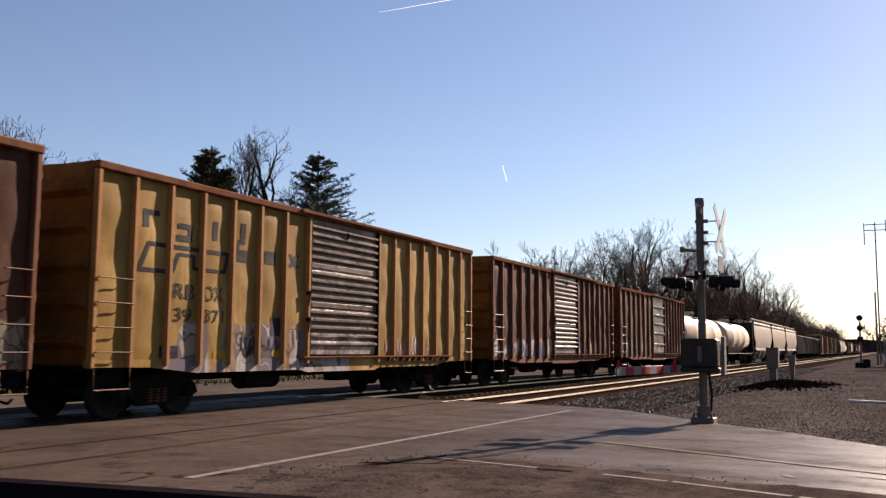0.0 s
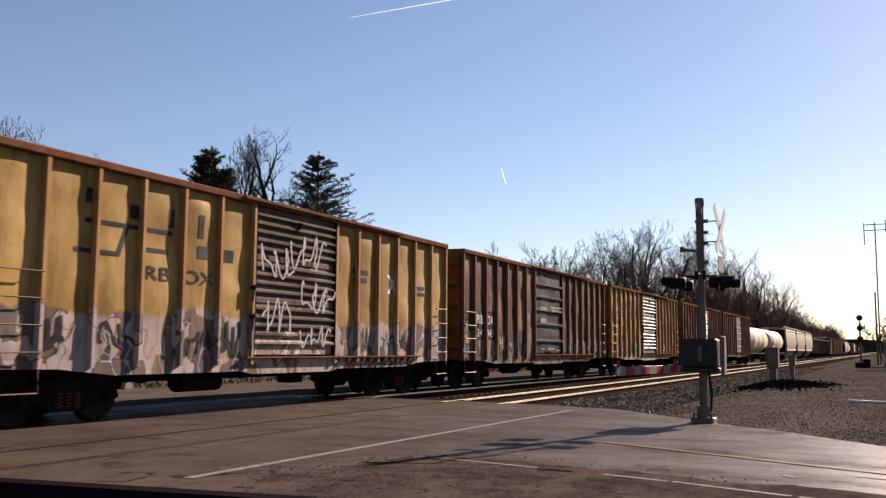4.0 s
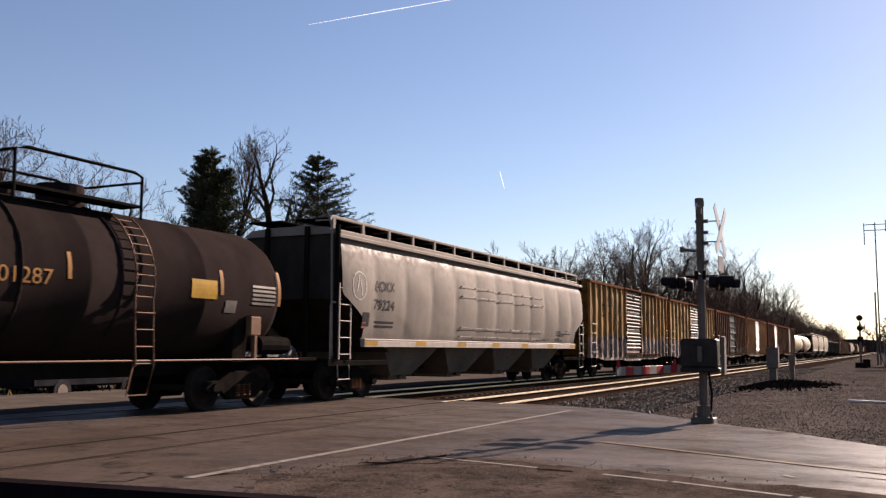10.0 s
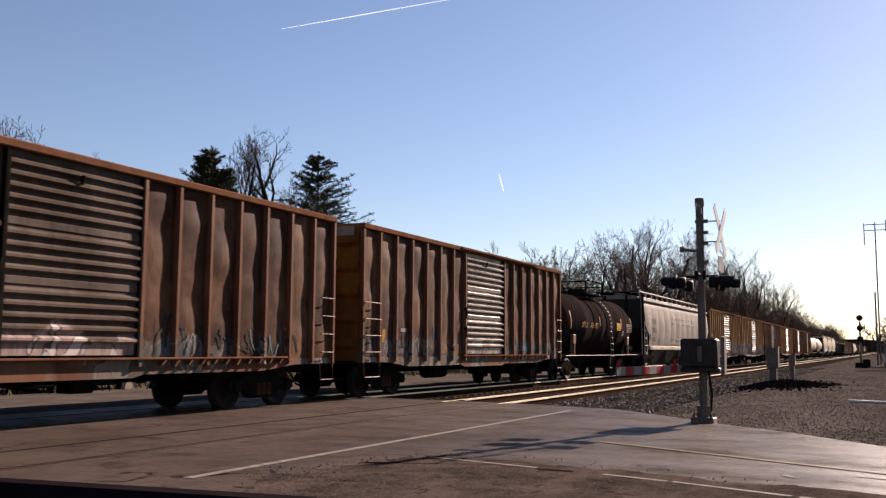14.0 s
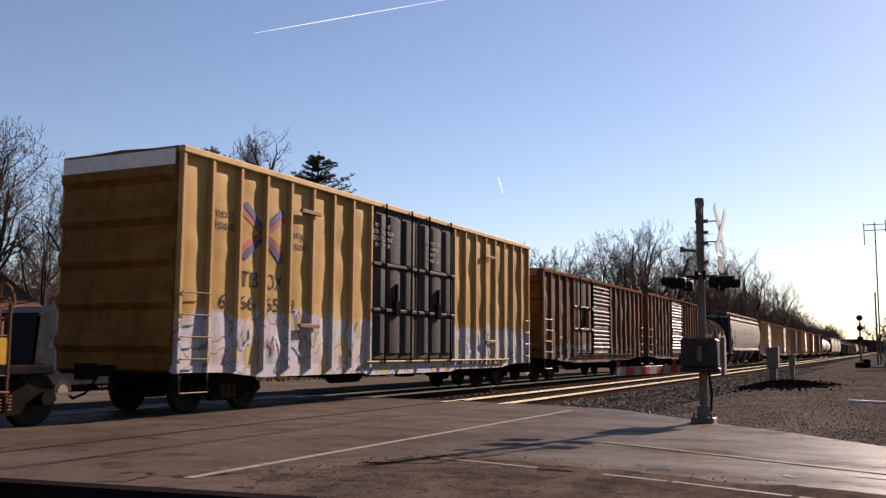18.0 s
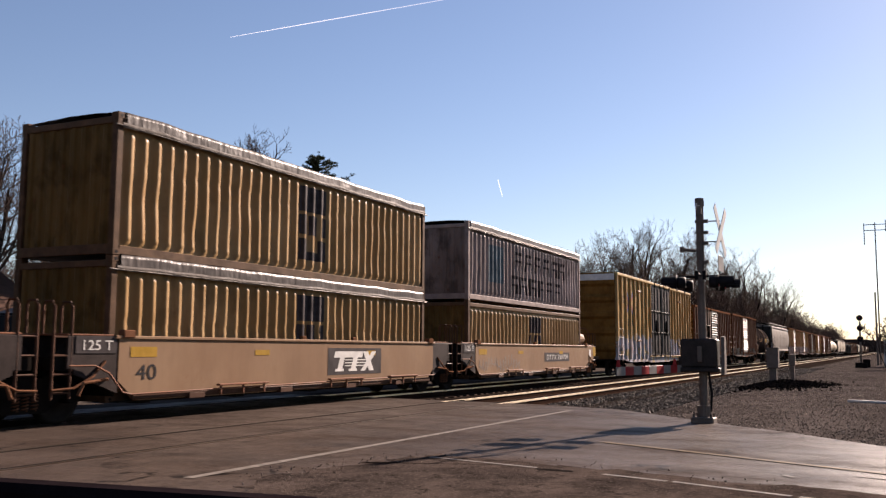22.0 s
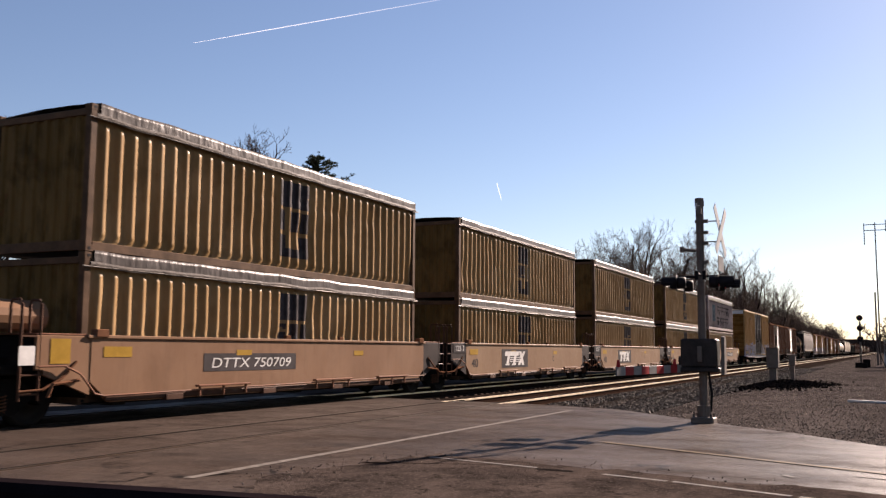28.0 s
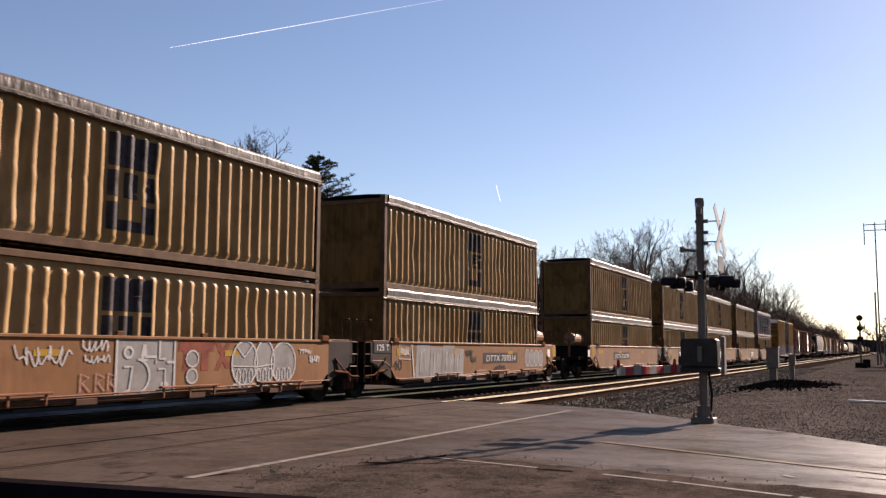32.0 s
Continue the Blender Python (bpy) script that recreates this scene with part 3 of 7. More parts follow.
def colour_light():
    t = empty("block_signal", "black trackside colour light signal on a mast", "railway signal")
    t.matrix_basis = pose(91, -11.3, -0.2)
    bm = B()
    tube(bm, [(0, 0, 0), (0, 0, 4.2)], 0.08, 10)
    part("mast", bm, m_alu, t)
    bm = B()
    rbox(bm, -0.5, -0.5, 0, 0.5, 0.5, 0.5, 0.05)
    part("base", bm, m_under, t)
    bm = B()
    rbox(bm, -0.35, -0.75, 0.1, 0.35, -0.15, 0.8, 0.04)
    part("case", bm, m_under, t, "dark equipment case at its foot")
    for z in (4.5, 3.58, 2.62):
        bm = B()
        lathe_x(bm, [(-0.2, 0.05), (-0.2, 0.25), (0.05, 0.27), (0.06, 0.1)], 16)
        h = part("signal_head", bm, m_sigblack, t)
        h.matrix_basis = pose(0, 0, z)
        bm = B()
        lathe_x(bm, [(-0.24, 0.02), (-0.21, 0.06)], 12)
        part("lens", bm, m_lens, h)
    return t


colour_light()


def antenna(x, y, h, r, dipoles, label):
    t = empty("antenna_mast", label, "antenna mast")
    t.matrix_basis = pose(x, y, -0.2)
    bm = B()
    tube(bm, [(0, 0, 0), (0, 0, h)], r, 8, r * 0.7)
    part("pole", bm, m_alu, t)
    if dipoles:
        for z in (h - 0.1, h - 0.75):
            bm = B()
            tube(bm, [(0, -1.2, z), (0, 1.2, z)], 0.05, 6)
            part("crossarm", bm, m_alu, t)
        for y, a, b in ((1.15, h - 2.4, h + 0.1), (-1.1, h - 0.9, h + 0.4), (0.0, h - 0.6, h + 0.15)):
            bm = B()
            tube(bm, [(0, y, a), (0, y, b)], 0.05, 6)
            part("dipole", bm, m_alu, t)
    return t


antenna(115, -12.75, 16.0, 0.085, True, "tall thin radio mast with a dipole array")
antenna(110, -12.5, 7.9, 0.11, False, "grey steel pole beside the radio mast")


def equipment_hut():
    t = empty("equipment_hut", "pale metal trackside equipment hut", "hut")
    t.matrix_basis = pose(97, -14.75, -0.15)
    bm = B()
    rbox(bm, -2, -1.6, 0, 2, 1.6, 2.6, 0.03)
    part("body", bm, m_white, t)
    bm = B()
    extrude(bm, [(-1.75, 2.58), (1.75, 2.58), (0, 2.95)], "x", -2.15, 2.15)
    part("roof", bm, m_alu, t)
    bm = B()
    rbox(bm, -2.03, -0.6, 0.1, -2.0, 0.4, 2.2, 0.01)
    part("door", bm, m_zinc, t)


equipment_hut()


# ---- trees, houses and the distance ----
m_bark = plain("grey_bark", (0.034, 0.0258, 0.0215), 0.9, 0, 0.35, 2, 30, (1, 1, 0.3))
m_twig = plain("winter_twigs", (0.067, 0.050, 0.042), 0.9, 0, 0.3, 0.3, 8)
m_needle = plain("dark_needles", (0.055, 0.058, 0.033), 0.75, 0, 0.5, 0.6, 20)
m_brush = plain("winter_brush", (0.033, 0.0225, 0.0194), 0.95, 0, 0.4, 0.3, 6)


def grow(seed, height, lean=0.0, spread=0.9, twigs=3, thick=1.0, first=0.3):
    """Segments (from, to, radius, radius, level) of a leafless tree: a bole that forks into rising scaffold limbs, laterals and twigs."""
    r, out = random.Random(seed), []

    def limb(p, d, length, rad, lev, rise):
        n = (4, 7, 5, 4, 3)[lev]
        kids = []
        bend = Vector((r.gauss(0, 1), r.gauss(0, 1), 0)) * (0.03, 0.09, 0.12, 0.14, 0.15)[lev]
        for i in range(n):
            d = (d + bend * r.uniform(-0.6, 1.3) + Vector((r.gauss(0, 1), r.gauss(0, 1), 0)) * (0.03, 0.08, 0.13, 0.17, 0.2)[lev] + Vector((0, 0, rise))).normalized()
            q = p + d * (length / n)
            ra, rb = rad * (1 - (0.25 if lev == 0 else 0.72) * (i + 1) / n), rad * (1 - (0.25 if lev == 0 else 0.72) * i / n)
            out.append((p, q, max(0.012, rb), max(0.009, ra), lev))
            f = (i + 1) / n
            if 0 < lev < twigs and f > 0.22:
                for _ in range(1 + (r.random() < (0.0, 0.55, 0.6, 0.5)[min(lev, 3)])):
                    kids.append((q, d.copy(), f, ra))
            p = q
        if lev == 0:
            for k in range(r.randint(3, 5)):
                a = r.uniform(0, 6.283) if k else 0.0
                w = spread * r.uniform(0.25, 0.75) if k else 0.12
                nd = (d + Vector((math.cos(a), math.sin(a), 0)) * w).normalized()
                limb(p - d * length * (0.35 * r.random() if k else 0), nd, height * (1 - first) * r.uniform(0.7, 1.0) * 0.78, rad * r.uniform(0.45, 0.72), 1, 0.05)
        for q, dd, f, ra in kids:
            a = r.uniform(0, 6.283)
            side = dd.cross(Vector((math.cos(a), math.sin(a), 0.2))).normalized()
            nd = (dd * r.uniform(0.55, 1.0) + side * spread * r.uniform(0.7, 1.15) + Vector((0, 0, 0.12))).normalized()
            limb(q, nd, length * r.uniform(0.32, 0.58) * (1.25 - 0.55 * f), max(0.010, ra * r.uniform(0.5, 0.75)), lev + 1, 0.07)
    limb(Vector((0, 0, -0.4)), Vector((lean, 0, 1)).normalized(), height * first, 0.019 * height * thick, 0, 0.02)
    top = max(s[1].z for s in out)
    k = height / top
    return [(a * k, b * k, ra, rb, lev) for a, b, ra, rb, lev in out]


def tubes(segs, sides=3):
    """All segments as one mesh's arrays."""
    P = np.array([s[0][:] for s in segs])
    Q = np.array([s[1][:] for s in segs])
    R0, R1 = np.array([s[2] for s in segs]), np.array([s[3] for s in segs])
    D = Q - P
    D /= np.linalg.norm(D, axis=1)[:, None] + 1e-9
    ref = np.where(np.abs(D[:, 2:3]) < 0.9, np.array([[0, 0, 1.0]]), np.array([[1.0, 0, 0]]))
    S = np.cross(D, ref)
    S /= np.linalg.norm(S, axis=1)[:, None]
    U = np.cross(S, D)
    V = []
    for c, rr in ((P, R0), (Q, R1)):
        for k in range(sides):
            a = 2 * math.pi * k / sides
            V.append(c + (S * math.cos(a) + U * math.sin(a)) * rr[:, None])
    V = np.stack(V, 1)
    n = len(segs)
    base = np.arange(n)[:, None] * 2 * sides
    F = np.concatenate([base + np.array([[k, (k + 1) % sides, sides + (k + 1) % sides, sides + k]]) for k in range(sides)])
    return V.reshape(-1, 3), F


def mesh_np(name, V, F, material):
    me = bpy.data.meshes.new(name)
    me.vertices.add(len(V))
    me.vertices.foreach_set("co", np.ascontiguousarray(V, dtype=np.float32).ravel())
    w = F.shape[1]
    me.loops.add(F.size)
    me.loops.foreach_set("vertex_index", np.ascontiguousarray(F, dtype=np.int32).ravel())
    me.polygons.add(len(F))
    me.polygons.foreach_set("loop_start", np.arange(0, F.size, w, dtype=np.int32))
    me.polygons.foreach_set("loop_total", np.full(len(F), w, dtype=np.int32))
    me.update(calc_edges=True)
    me.validate()
    me.materials.append(material)
    return me


def bare_tree(x, y, height, seed, spread=0.9, lean=0.0, thick=1.0, first=0.3, bold=1.0, levels=4, label="tall leafless winter tree with fine twigs"):
    segs = grow(seed, height, lean, spread, levels, thick, first)
    segs = [(p, q, ra * bold, rb * bold, lev) for p, q, ra, rb, lev in segs]
    t = empty("bare_tree", label, "tree", "bare trees")
    t.matrix_basis = pose(x, y, 0, 0, 0, seed * 37 % 360)
    for nm, keep, mat in (("trunk", lambda l: l < 2, m_bark), ("crown", lambda l: l >= 2, m_twig)):
        V, F = tubes([s for s in segs if keep(s[4])], 5 if nm == "trunk" else 3)
        o = new(nm, mesh_np(nm, V, F, mat))
        o.parent = t
    return t


def conifer(x, y, height, radius, seed, tiers, rise, taper=0.72, low=0.08, label="dark green conifer", tuft=12, tops=1):
    """Whorls of limbs that start at the angle rise and sag outwards, with needle sprays along side shoots."""
    r = random.Random(seed)
    t = empty("conifer", label, "tree", "conifers")
    t.matrix_basis = pose(x, y, 0)
    segs = [(Vector((0, 0, -0.3)), Vector((0.1, 0, height * 0.5)), 0.018 * height, 0.011 * height, 0), (Vector((0.1, 0, height * 0.5)), Vector((0, 0.1, height * 0.985)), 0.011 * height, 0.02, 0)]
    needles = []

    def spray(p, q, size, n):
        d = (q - p).normalized()
        for _ in range(n):
            b = p.lerp(q, r.random())
            s = size * r.uniform(0.5, 1.2)
            w = (d * r.uniform(0.3, 1.0) + Vector((r.gauss(0, 0.5), r.gauss(0, 0.5), r.gauss(0.05, 0.35)))).normalized()
            side = w.cross(Vector((r.gauss(0, 1), r.gauss(0, 1), r.gauss(0, 1)))).normalized()
            needles.append((b - w * s * 0.15, b + w * s + side * s * 0.13, b + w * s * 0.95 - side * s * 0.13))
    stems = [(0.0, 0.0, height)] + [(r.uniform(-0.5, 0.5) * radius * 0.5, r.uniform(-0.5, 0.5) * radius * 0.5, height * r.uniform(0.86, 0.98)) for _ in range(tops - 1)]
    for sx, sy, sh in stems:
        if sh < height:
            segs.append((Vector((0, 0, height * 0.45)), Vector((sx, sy, sh)), 0.006 * height, 0.02, 0))
        spray(Vector((sx, sy, sh - 1.2)), Vector((sx, sy, sh)), 0.22, tuft * 3)
        for i in range(tiers // (1 if sh == height else 2)):
            f = min(0.98, max(0.0, (i + r.uniform(-0.45, 0.45)) / (tiers // (1 if sh == height else 2))))
            z0 = low if sh == height else 0.6
            z = sh * (z0 + (0.985 - z0) * f)
            cx, cy = sx * z / sh, sy * z / sh
            reach = radius * ((1 - f) if sh == height else 0.35 * (1 - f)) ** taper * r.uniform(0.55, 1.15) + 0.2
            for _ in range(r.randint(3, 6)):
                a = r.uniform(0, 6.283)
                L = reach * r.uniform(0.5, 1.12)
                p = Vector((cx, cy, z))
                n = 6
                for j in range(n):
                    a += r.gauss(0, 0.09)
                    dd = Vector((math.cos(a), math.sin(a), rise - 0.5 * rise * (j / n) * (1 if rise > 0.3 else 3) + (0.25 if j == n - 1 else 0))).normalized()
                    q = p + dd * (L / n)
                    segs.append((p, q, 0.04 * (1 - j / n) + 0.012, 0.04 * (1 - (j + 1) / n) + 0.009, 1))
                    if j > 0:
                        spray(p, q, 0.26, tuft)
                        for sd in (-1, 1):
                            e = q + (dd * 0.7 + Vector((-dd.y, dd.x, r.gauss(0, 0.25))) * sd).normalized() * (L / n) * r.uniform(0.5, 1.1)
                            segs.append((q, e, 0.012, 0.008, 1))
                            spray(q, e, 0.24, tuft)
                    p = q
    V, F = tubes(segs, 4)
    o = new("trunk", mesh_np("trunk", V, F, m_bark))
    o.parent = t
    V = np.array([v[:] for n in needles for v in n])
    o = new("crown", mesh_np("crown", V, np.arange(len(V)).reshape(-1, 3), m_needle))
    o.parent = t
    return t


def sight(k, y):
    """x of a thing seen along the line of slope k from the eye, at the depth y."""
    return k * (y + 13.45)


conifer(sight(1.188, 30), 30, 15.7, 4.6, 11, 34, 0.75, 0.55, 0.10, "dense ragged dark green conifer behind the houses", 8, 5)
conifer(sight(1.51, 30), 30, 18.1, 9.6, 12, 50, 0.38, 0.75, 0.12, "spreading dark spruce with gaps between its tiers", 15)
bare_tree(sight(1.385, 33), 33, 19.4, 21, 1.0, 0.06, 1.2, 0.45, bold=1.35)
bare_tree(sight(1.27, 33), 33, 18.3, 8, 0.5, -0.05, 0.7, 0.45, bold=1.2)
bare_tree(sight(0.79, 33), 33, 14.9, 5, 0.95, -0.05, 1.0, 0.3, bold=1.2)
bare_tree(sight(0.975, 31), 31, 13.4, 6, 0.9, 0.03, 0.9, 0.3, bold=1.3)
bare_tree(sight(1.075, 34), 34, 12.6, 7, 0.6, 0.0, 0.7, 0.35)
bare_tree(sight(0.70, 36), 36, 16.0, 9, 0.95, 0.05, 1.0, 0.3, bold=1.2)
bare_tree(sight(0.87, 46), 46, 14.8, 14, 0.85, 0.0, 0.8, 0.3)
bare_tree(sight(1.0, 48), 48, 13.6, 15, 0.85, 0.0, 0.8, 0.3)
for i, (k, yy, h) in enumerate(((2.53, 16, 10.2), (2.775, 17, 11.6), (3.0, 15, 11.4), (3.216, 15, 11.6), (3.5, 16, 14.2), (3.78, 15, 15.2), (4.0, 17, 17.5), (4.216, 15, 17.8), (4.6, 15, 17.6), (4.99, 14, 19.0), (5.5, 15, 20.0), (6.12, 14, 20.4), (6.9, 14, 21.6), (7.7, 14, 22.8), (8.4, 14, 23.5), (9.2, 14, 22.5), (10.1, 14, 21.8), (11.0, 14, 19.5), (11.8, 14, 18.0))):
    bare_tree(sight(k, yy), yy, h * 1.04, 17 + i, 0.8, 0.04 * (i % 3 - 1), 0.95, 0.28, bold=1.1)


def woods(name, label, spots, protos, mat):
    Vs, Fs, k = [], [], 0
    for x, y, h, turn, pick in spots:
        V, F = protos[pick]
        c, s = math.cos(turn), math.sin(turn)
        W = V * h
        W = np.stack([W[:, 0] * c - W[:, 1] * s + x, W[:, 0] * s + W[:, 1] * c + y, W[:, 2]], 1)
        Vs.append(W)
        Fs.append(F + k)
        k += len(V)
    return tagged(new(name, mesh_np(name, np.concatenate(Vs), np.concatenate(Fs), mat)), label, "trees", kind="stuff")


protos = []
for sd in range(6):
    segs = grow(50 + sd, 10.0, 0, 0.85, 3, 0.8, 0.2)
    segs = [(a, b, max(ra, 0.026), max(rb, 0.018), l) for a, b, ra, rb, l in segs]
    V, F = tubes(segs, 3)
    protos.append((V / 10.0, F))
r = random.Random(77)
spots = []
for i in range(170):
    x = 84 + 520 * (i / 170) ** 1.5 + r.uniform(-4, 4)
    hi = 8.0 + 6.0 * min(1, max(0, (x - 84) / 45)) + 4.0 * min(1, max(0, (x - 110) / 60)) - 1.0 * min(1, max(0, (x - 320) / 60))
    y = r.uniform(10.5, 22) if x > 140 else r.uniform(19, 34)
    spots.append((x, y, hi * r.uniform(0.62, 1.0), r.uniform(0, 6.28), r.randrange(6)))
for i in range(60):
    spots.append((r.uniform(-20, 90), r.uniform(55, 95), r.uniform(10, 15), r.uniform(0, 6.28), r.randrange(6)))
for i in range(40):
    spots.append((r.uniform(330, 900), r.uniform(-60, -22), r.uniform(6, 11), r.uniform(0, 6.28), r.randrange(6)))
woods("bare_woods", "dense leafless winter woods along the line", spots, protos, m_twig)

# low brush under the woods
protos_b = []
for sd in range(4):
    rr = random.Random(90 + sd)
    segs = []
    for _ in range(150):
        a, b = rr.uniform(0, 6.283), rr.uniform(0, 1.3)
        p = Vector((rr.gauss(0, 0.4), rr.gauss(0, 0.4), 0))
        for j in range(3):
            q = p + Vector((math.cos(a) * 0.12 + rr.gauss(0, 0.07), math.sin(a) * 0.12 + rr.gauss(0, 0.07), rr.uniform(0.18, 0.4)))
            segs.append((p, q, 0.016, 0.012, 1))
            p = q
    V, F = tubes(segs, 3)
    protos_b.append((V, F))
spots = []
for i in range(420):
    x = 62 + 560 * (i / 420) ** 1.4 + r.uniform(-3, 3)
    y = r.uniform(8.5, 16) if x > 120 else r.uniform(15, 26)
    spots.append((x, y, r.uniform(2.0, 5.0), r.uniform(0, 6.28), r.randrange(4)))
for i in range(60):
    spots.append((r.uniform(120, 600), r.uniform(-40, -15.5), r.uniform(1.5, 4.0), r.uniform(0, 6.28), r.randrange(4)))
for i in range(40):
    spots.append((r.uniform(25, 80), r.uniform(36, 50), r.uniform(1.5, 3.5), r.uniform(0, 6.28), r.randrange(4)))
woods("winter_brush", "tangled brown winter brush at the wood's edge", spots, protos_b, m_brush)

bare_tree(82.0, -13.35, 4.2, 71, 1.0, 0.0, 0.5, 0.08, bold=1.6, label="dark leafless bush beside the equipment hut")

# hazy skyline of far trees
V, F = [], []
for sgn, y0 in ((1, 90.0), (1, 140.0)):
    k = len(V)
    xs2 = steps(-300, 2400, 700)
    for x in xs2:
        h = 9 + 4 * noise.noise((x * 0.02, y0, 0)) + 3.5 * noise.noise((x * 0.11, y0, 3)) + 1.5 * noise.noise((x * 0.5, y0, 7))
        V += [(x, y0, -1), (x, y0 + 6 * noise.noise((x * 0.05, 5, y0)), h * 0.75)]
    F += [(k + 2 * i, k + 2 * i + 2, k + 2 * i + 3, k + 2 * i + 1) for i in range(len(xs2) - 1)]
tagged(raw("backdrop", V, F, m_brush), "far dark band of winter woodland", "woods", kind="structure")
V, F = [], []
xs2 = steps(-160, 160, 300)
for y in xs2:
    h = 10 + 6 * noise.noise((y * 0.03, 1, 0)) + 4 * noise.noise((y * 0.12, 2, 3))
    V += [(1900, y * 8, -3), (1900, y * 8, 12 + h)]
F = [(2 * i, 2 * i + 1, 2 * i + 3, 2 * i + 2) for i in range(len(xs2) - 1)]
tagged(raw("backdrop", V, F, m_brush), "far dark band of winter woodland", "woods", kind="structure")

# ---- houses and a parked car beyond the tracks ----
m_siding = plain("white_siding", (0.182, 0.170, 0.161), 0.7, 0, 0.1, 0.6, 20, (0.2, 0.2, 6))
m_shingle = plain("grey_shingles", (0.100, 0.092, 0.089), 0.9, 0, 0.25, 1.2, 12)
m_shingleb = plain("brown_shingles", (0.070, 0.043, 0.033), 0.9, 0, 0.25, 1.2, 12)
m_glass = plain("dark_window", (0.0215, 0.0236, 0.0299), 0.08, 0, 0.1)


def house(x0, x1, y0, y1, eave, ridge, roof_mat, label):
    t = empty("house", label, "house", "houses")
    t.matrix_basis = pose((x0 + x1) / 2, (y0 + y1) / 2, -0.1)
    a, b = (x1 - x0) / 2, (y1 - y0) / 2
    bm = B()
    extrude(bm, [(-b, 0), (b, 0), (b, eave), (0, ridge - 0.15), (-b, eave)], "x", -a, a)
    part("wall_shell", bm, m_siding, t, "white clapboard wall shell")
    for s in (-1, 1):
        bm = B()
        k = (ridge - eave) / b
        extrude(bm, [(s * (b + 0.5), eave - 0.5 * k), (0, ridge), (0, ridge + 0.16), (s * (b + 0.5), eave - 0.5 * k + 0.16)], "x", -a - 0.45, a + 0.45)
        part("roof_slope", bm, roof_mat, t)
    bm = B()
    rbox(bm, 0.8, -1.4, ridge - 1.1, 1.15, -1.05, ridge - 0.1, 0.02)
    tube(bm, [(0.97, -1.22, ridge - 0.2), (0.97, -1.22, ridge + 0.12)], 0.14, 8)
    part("roof_vent", bm, m_blackp, t)
    for x in (-a * 0.55, a * 0.1, a * 0.6):
        bm = B()
        rbox(bm, x - 0.55, -b - 0.05, 1.0, x + 0.55, -b + 0.02, 2.3, 0.01)
        w = part("window", bm, m_siding, t)
        bm = B()
        box(bm, x - 0.45, -b - 0.06, 1.1, x + 0.45, -b - 0.052, 2.2)
        part("pane", bm, m_glass, w)
    bm = B()
    box(bm, -a - 0.04, -0.5, 1.2, -a - 0.005, 0.5, 2.4)
    part("window", bm, m_glass, t)
    return t


house(45.0, 58.5, 27.0, 36.5, 4.0, 6.25, m_shingle, "white house with a grey shingle roof beyond the tracks")
house(25.0, 38.0, 31.0, 40.0, 3.6, 6.2, m_shingleb, "small house with a brown roof behind bare trees")


def parked_van():
    t = empty("parked_van", "dark blue parked van", "van")
    t.matrix_basis = pose(21.2, 9.5, -0.35, 0, 0, 5)
    m_body = plain("dark_car_paint", (0.0075, 0.0081, 0.0107), 0.4, 0, 0.1)
    bm = B()
    extrude(bm, [(-2.6, 0.45), (2.5, 0.45), (2.6, 1.1), (2.2, 2.2), (1.7, 2.75), (-1.6, 2.85), (-2.5, 2.6), (-2.65, 1.1)], "y", -0.9, 0.9)
    bmesh.ops.bevel(bm, geom=bm.edges[:], offset=0.07, segments=2, affect="EDGES")
    part("body", bm, m_body, t)
    for y in (-0.91, 0.905):
        bm = B()
        extrude(bm, [(1.9, 1.6), (1.5, 2.3), (-1.6, 2.35), (-2.2, 1.6)], "y", y, y + 0.006)
        part("side_window", bm, m_glass, t)
    for x in (-1.45, 1.45):
        for y in (-0.8, 0.8):
            bm = B()
            tube(bm, [(x, y - 0.11, 0.35), (x, y + 0.11, 0.35)], 0.35, 20)
            w = part("tyre", bm, m_blackp, t)
            bm = B()
            tube(bm, [(x, y - 0.12, 0.35), (x, y + 0.12, 0.35)], 0.2, 12)
            part("rim", bm, m_alu, w)
    for y in (-0.75, 0.75):
        bm = B()
        rbox(bm, 2.2, y - 0.1, 2.05, 2.4, y + 0.1, 2.3, 0.02)
        part("tail_light", bm, m_redp, t, "red tail light")


parked_van()

# weeds and dirt heaped round the relay box, its shadow put into their black
def q01(x):
    return 0.6 + 0.6 * noise.noise((x * 1.3, 0, 4))


V, Fc = stones(2500, lambda q: (40.0 + q.gauss(0, 2.4), -9.4 + q.gauss(0, 0.9)), 0.06, 9, lambda x, y: ground_z(x, y) + 0.22 * q01(x) * math.exp(-((x - 40) / 3.5) ** 2 - ((y + 9.4) / 1.2) ** 2))
tagged(raw("dirt_heap", V, Fc, plain("black_dirt", (0.0107, 0.0086, 0.0075), 0.95, 0, 0.5)), "low heap of dirt and weeds, black with painted shadow", "dirt", kind="stuff")

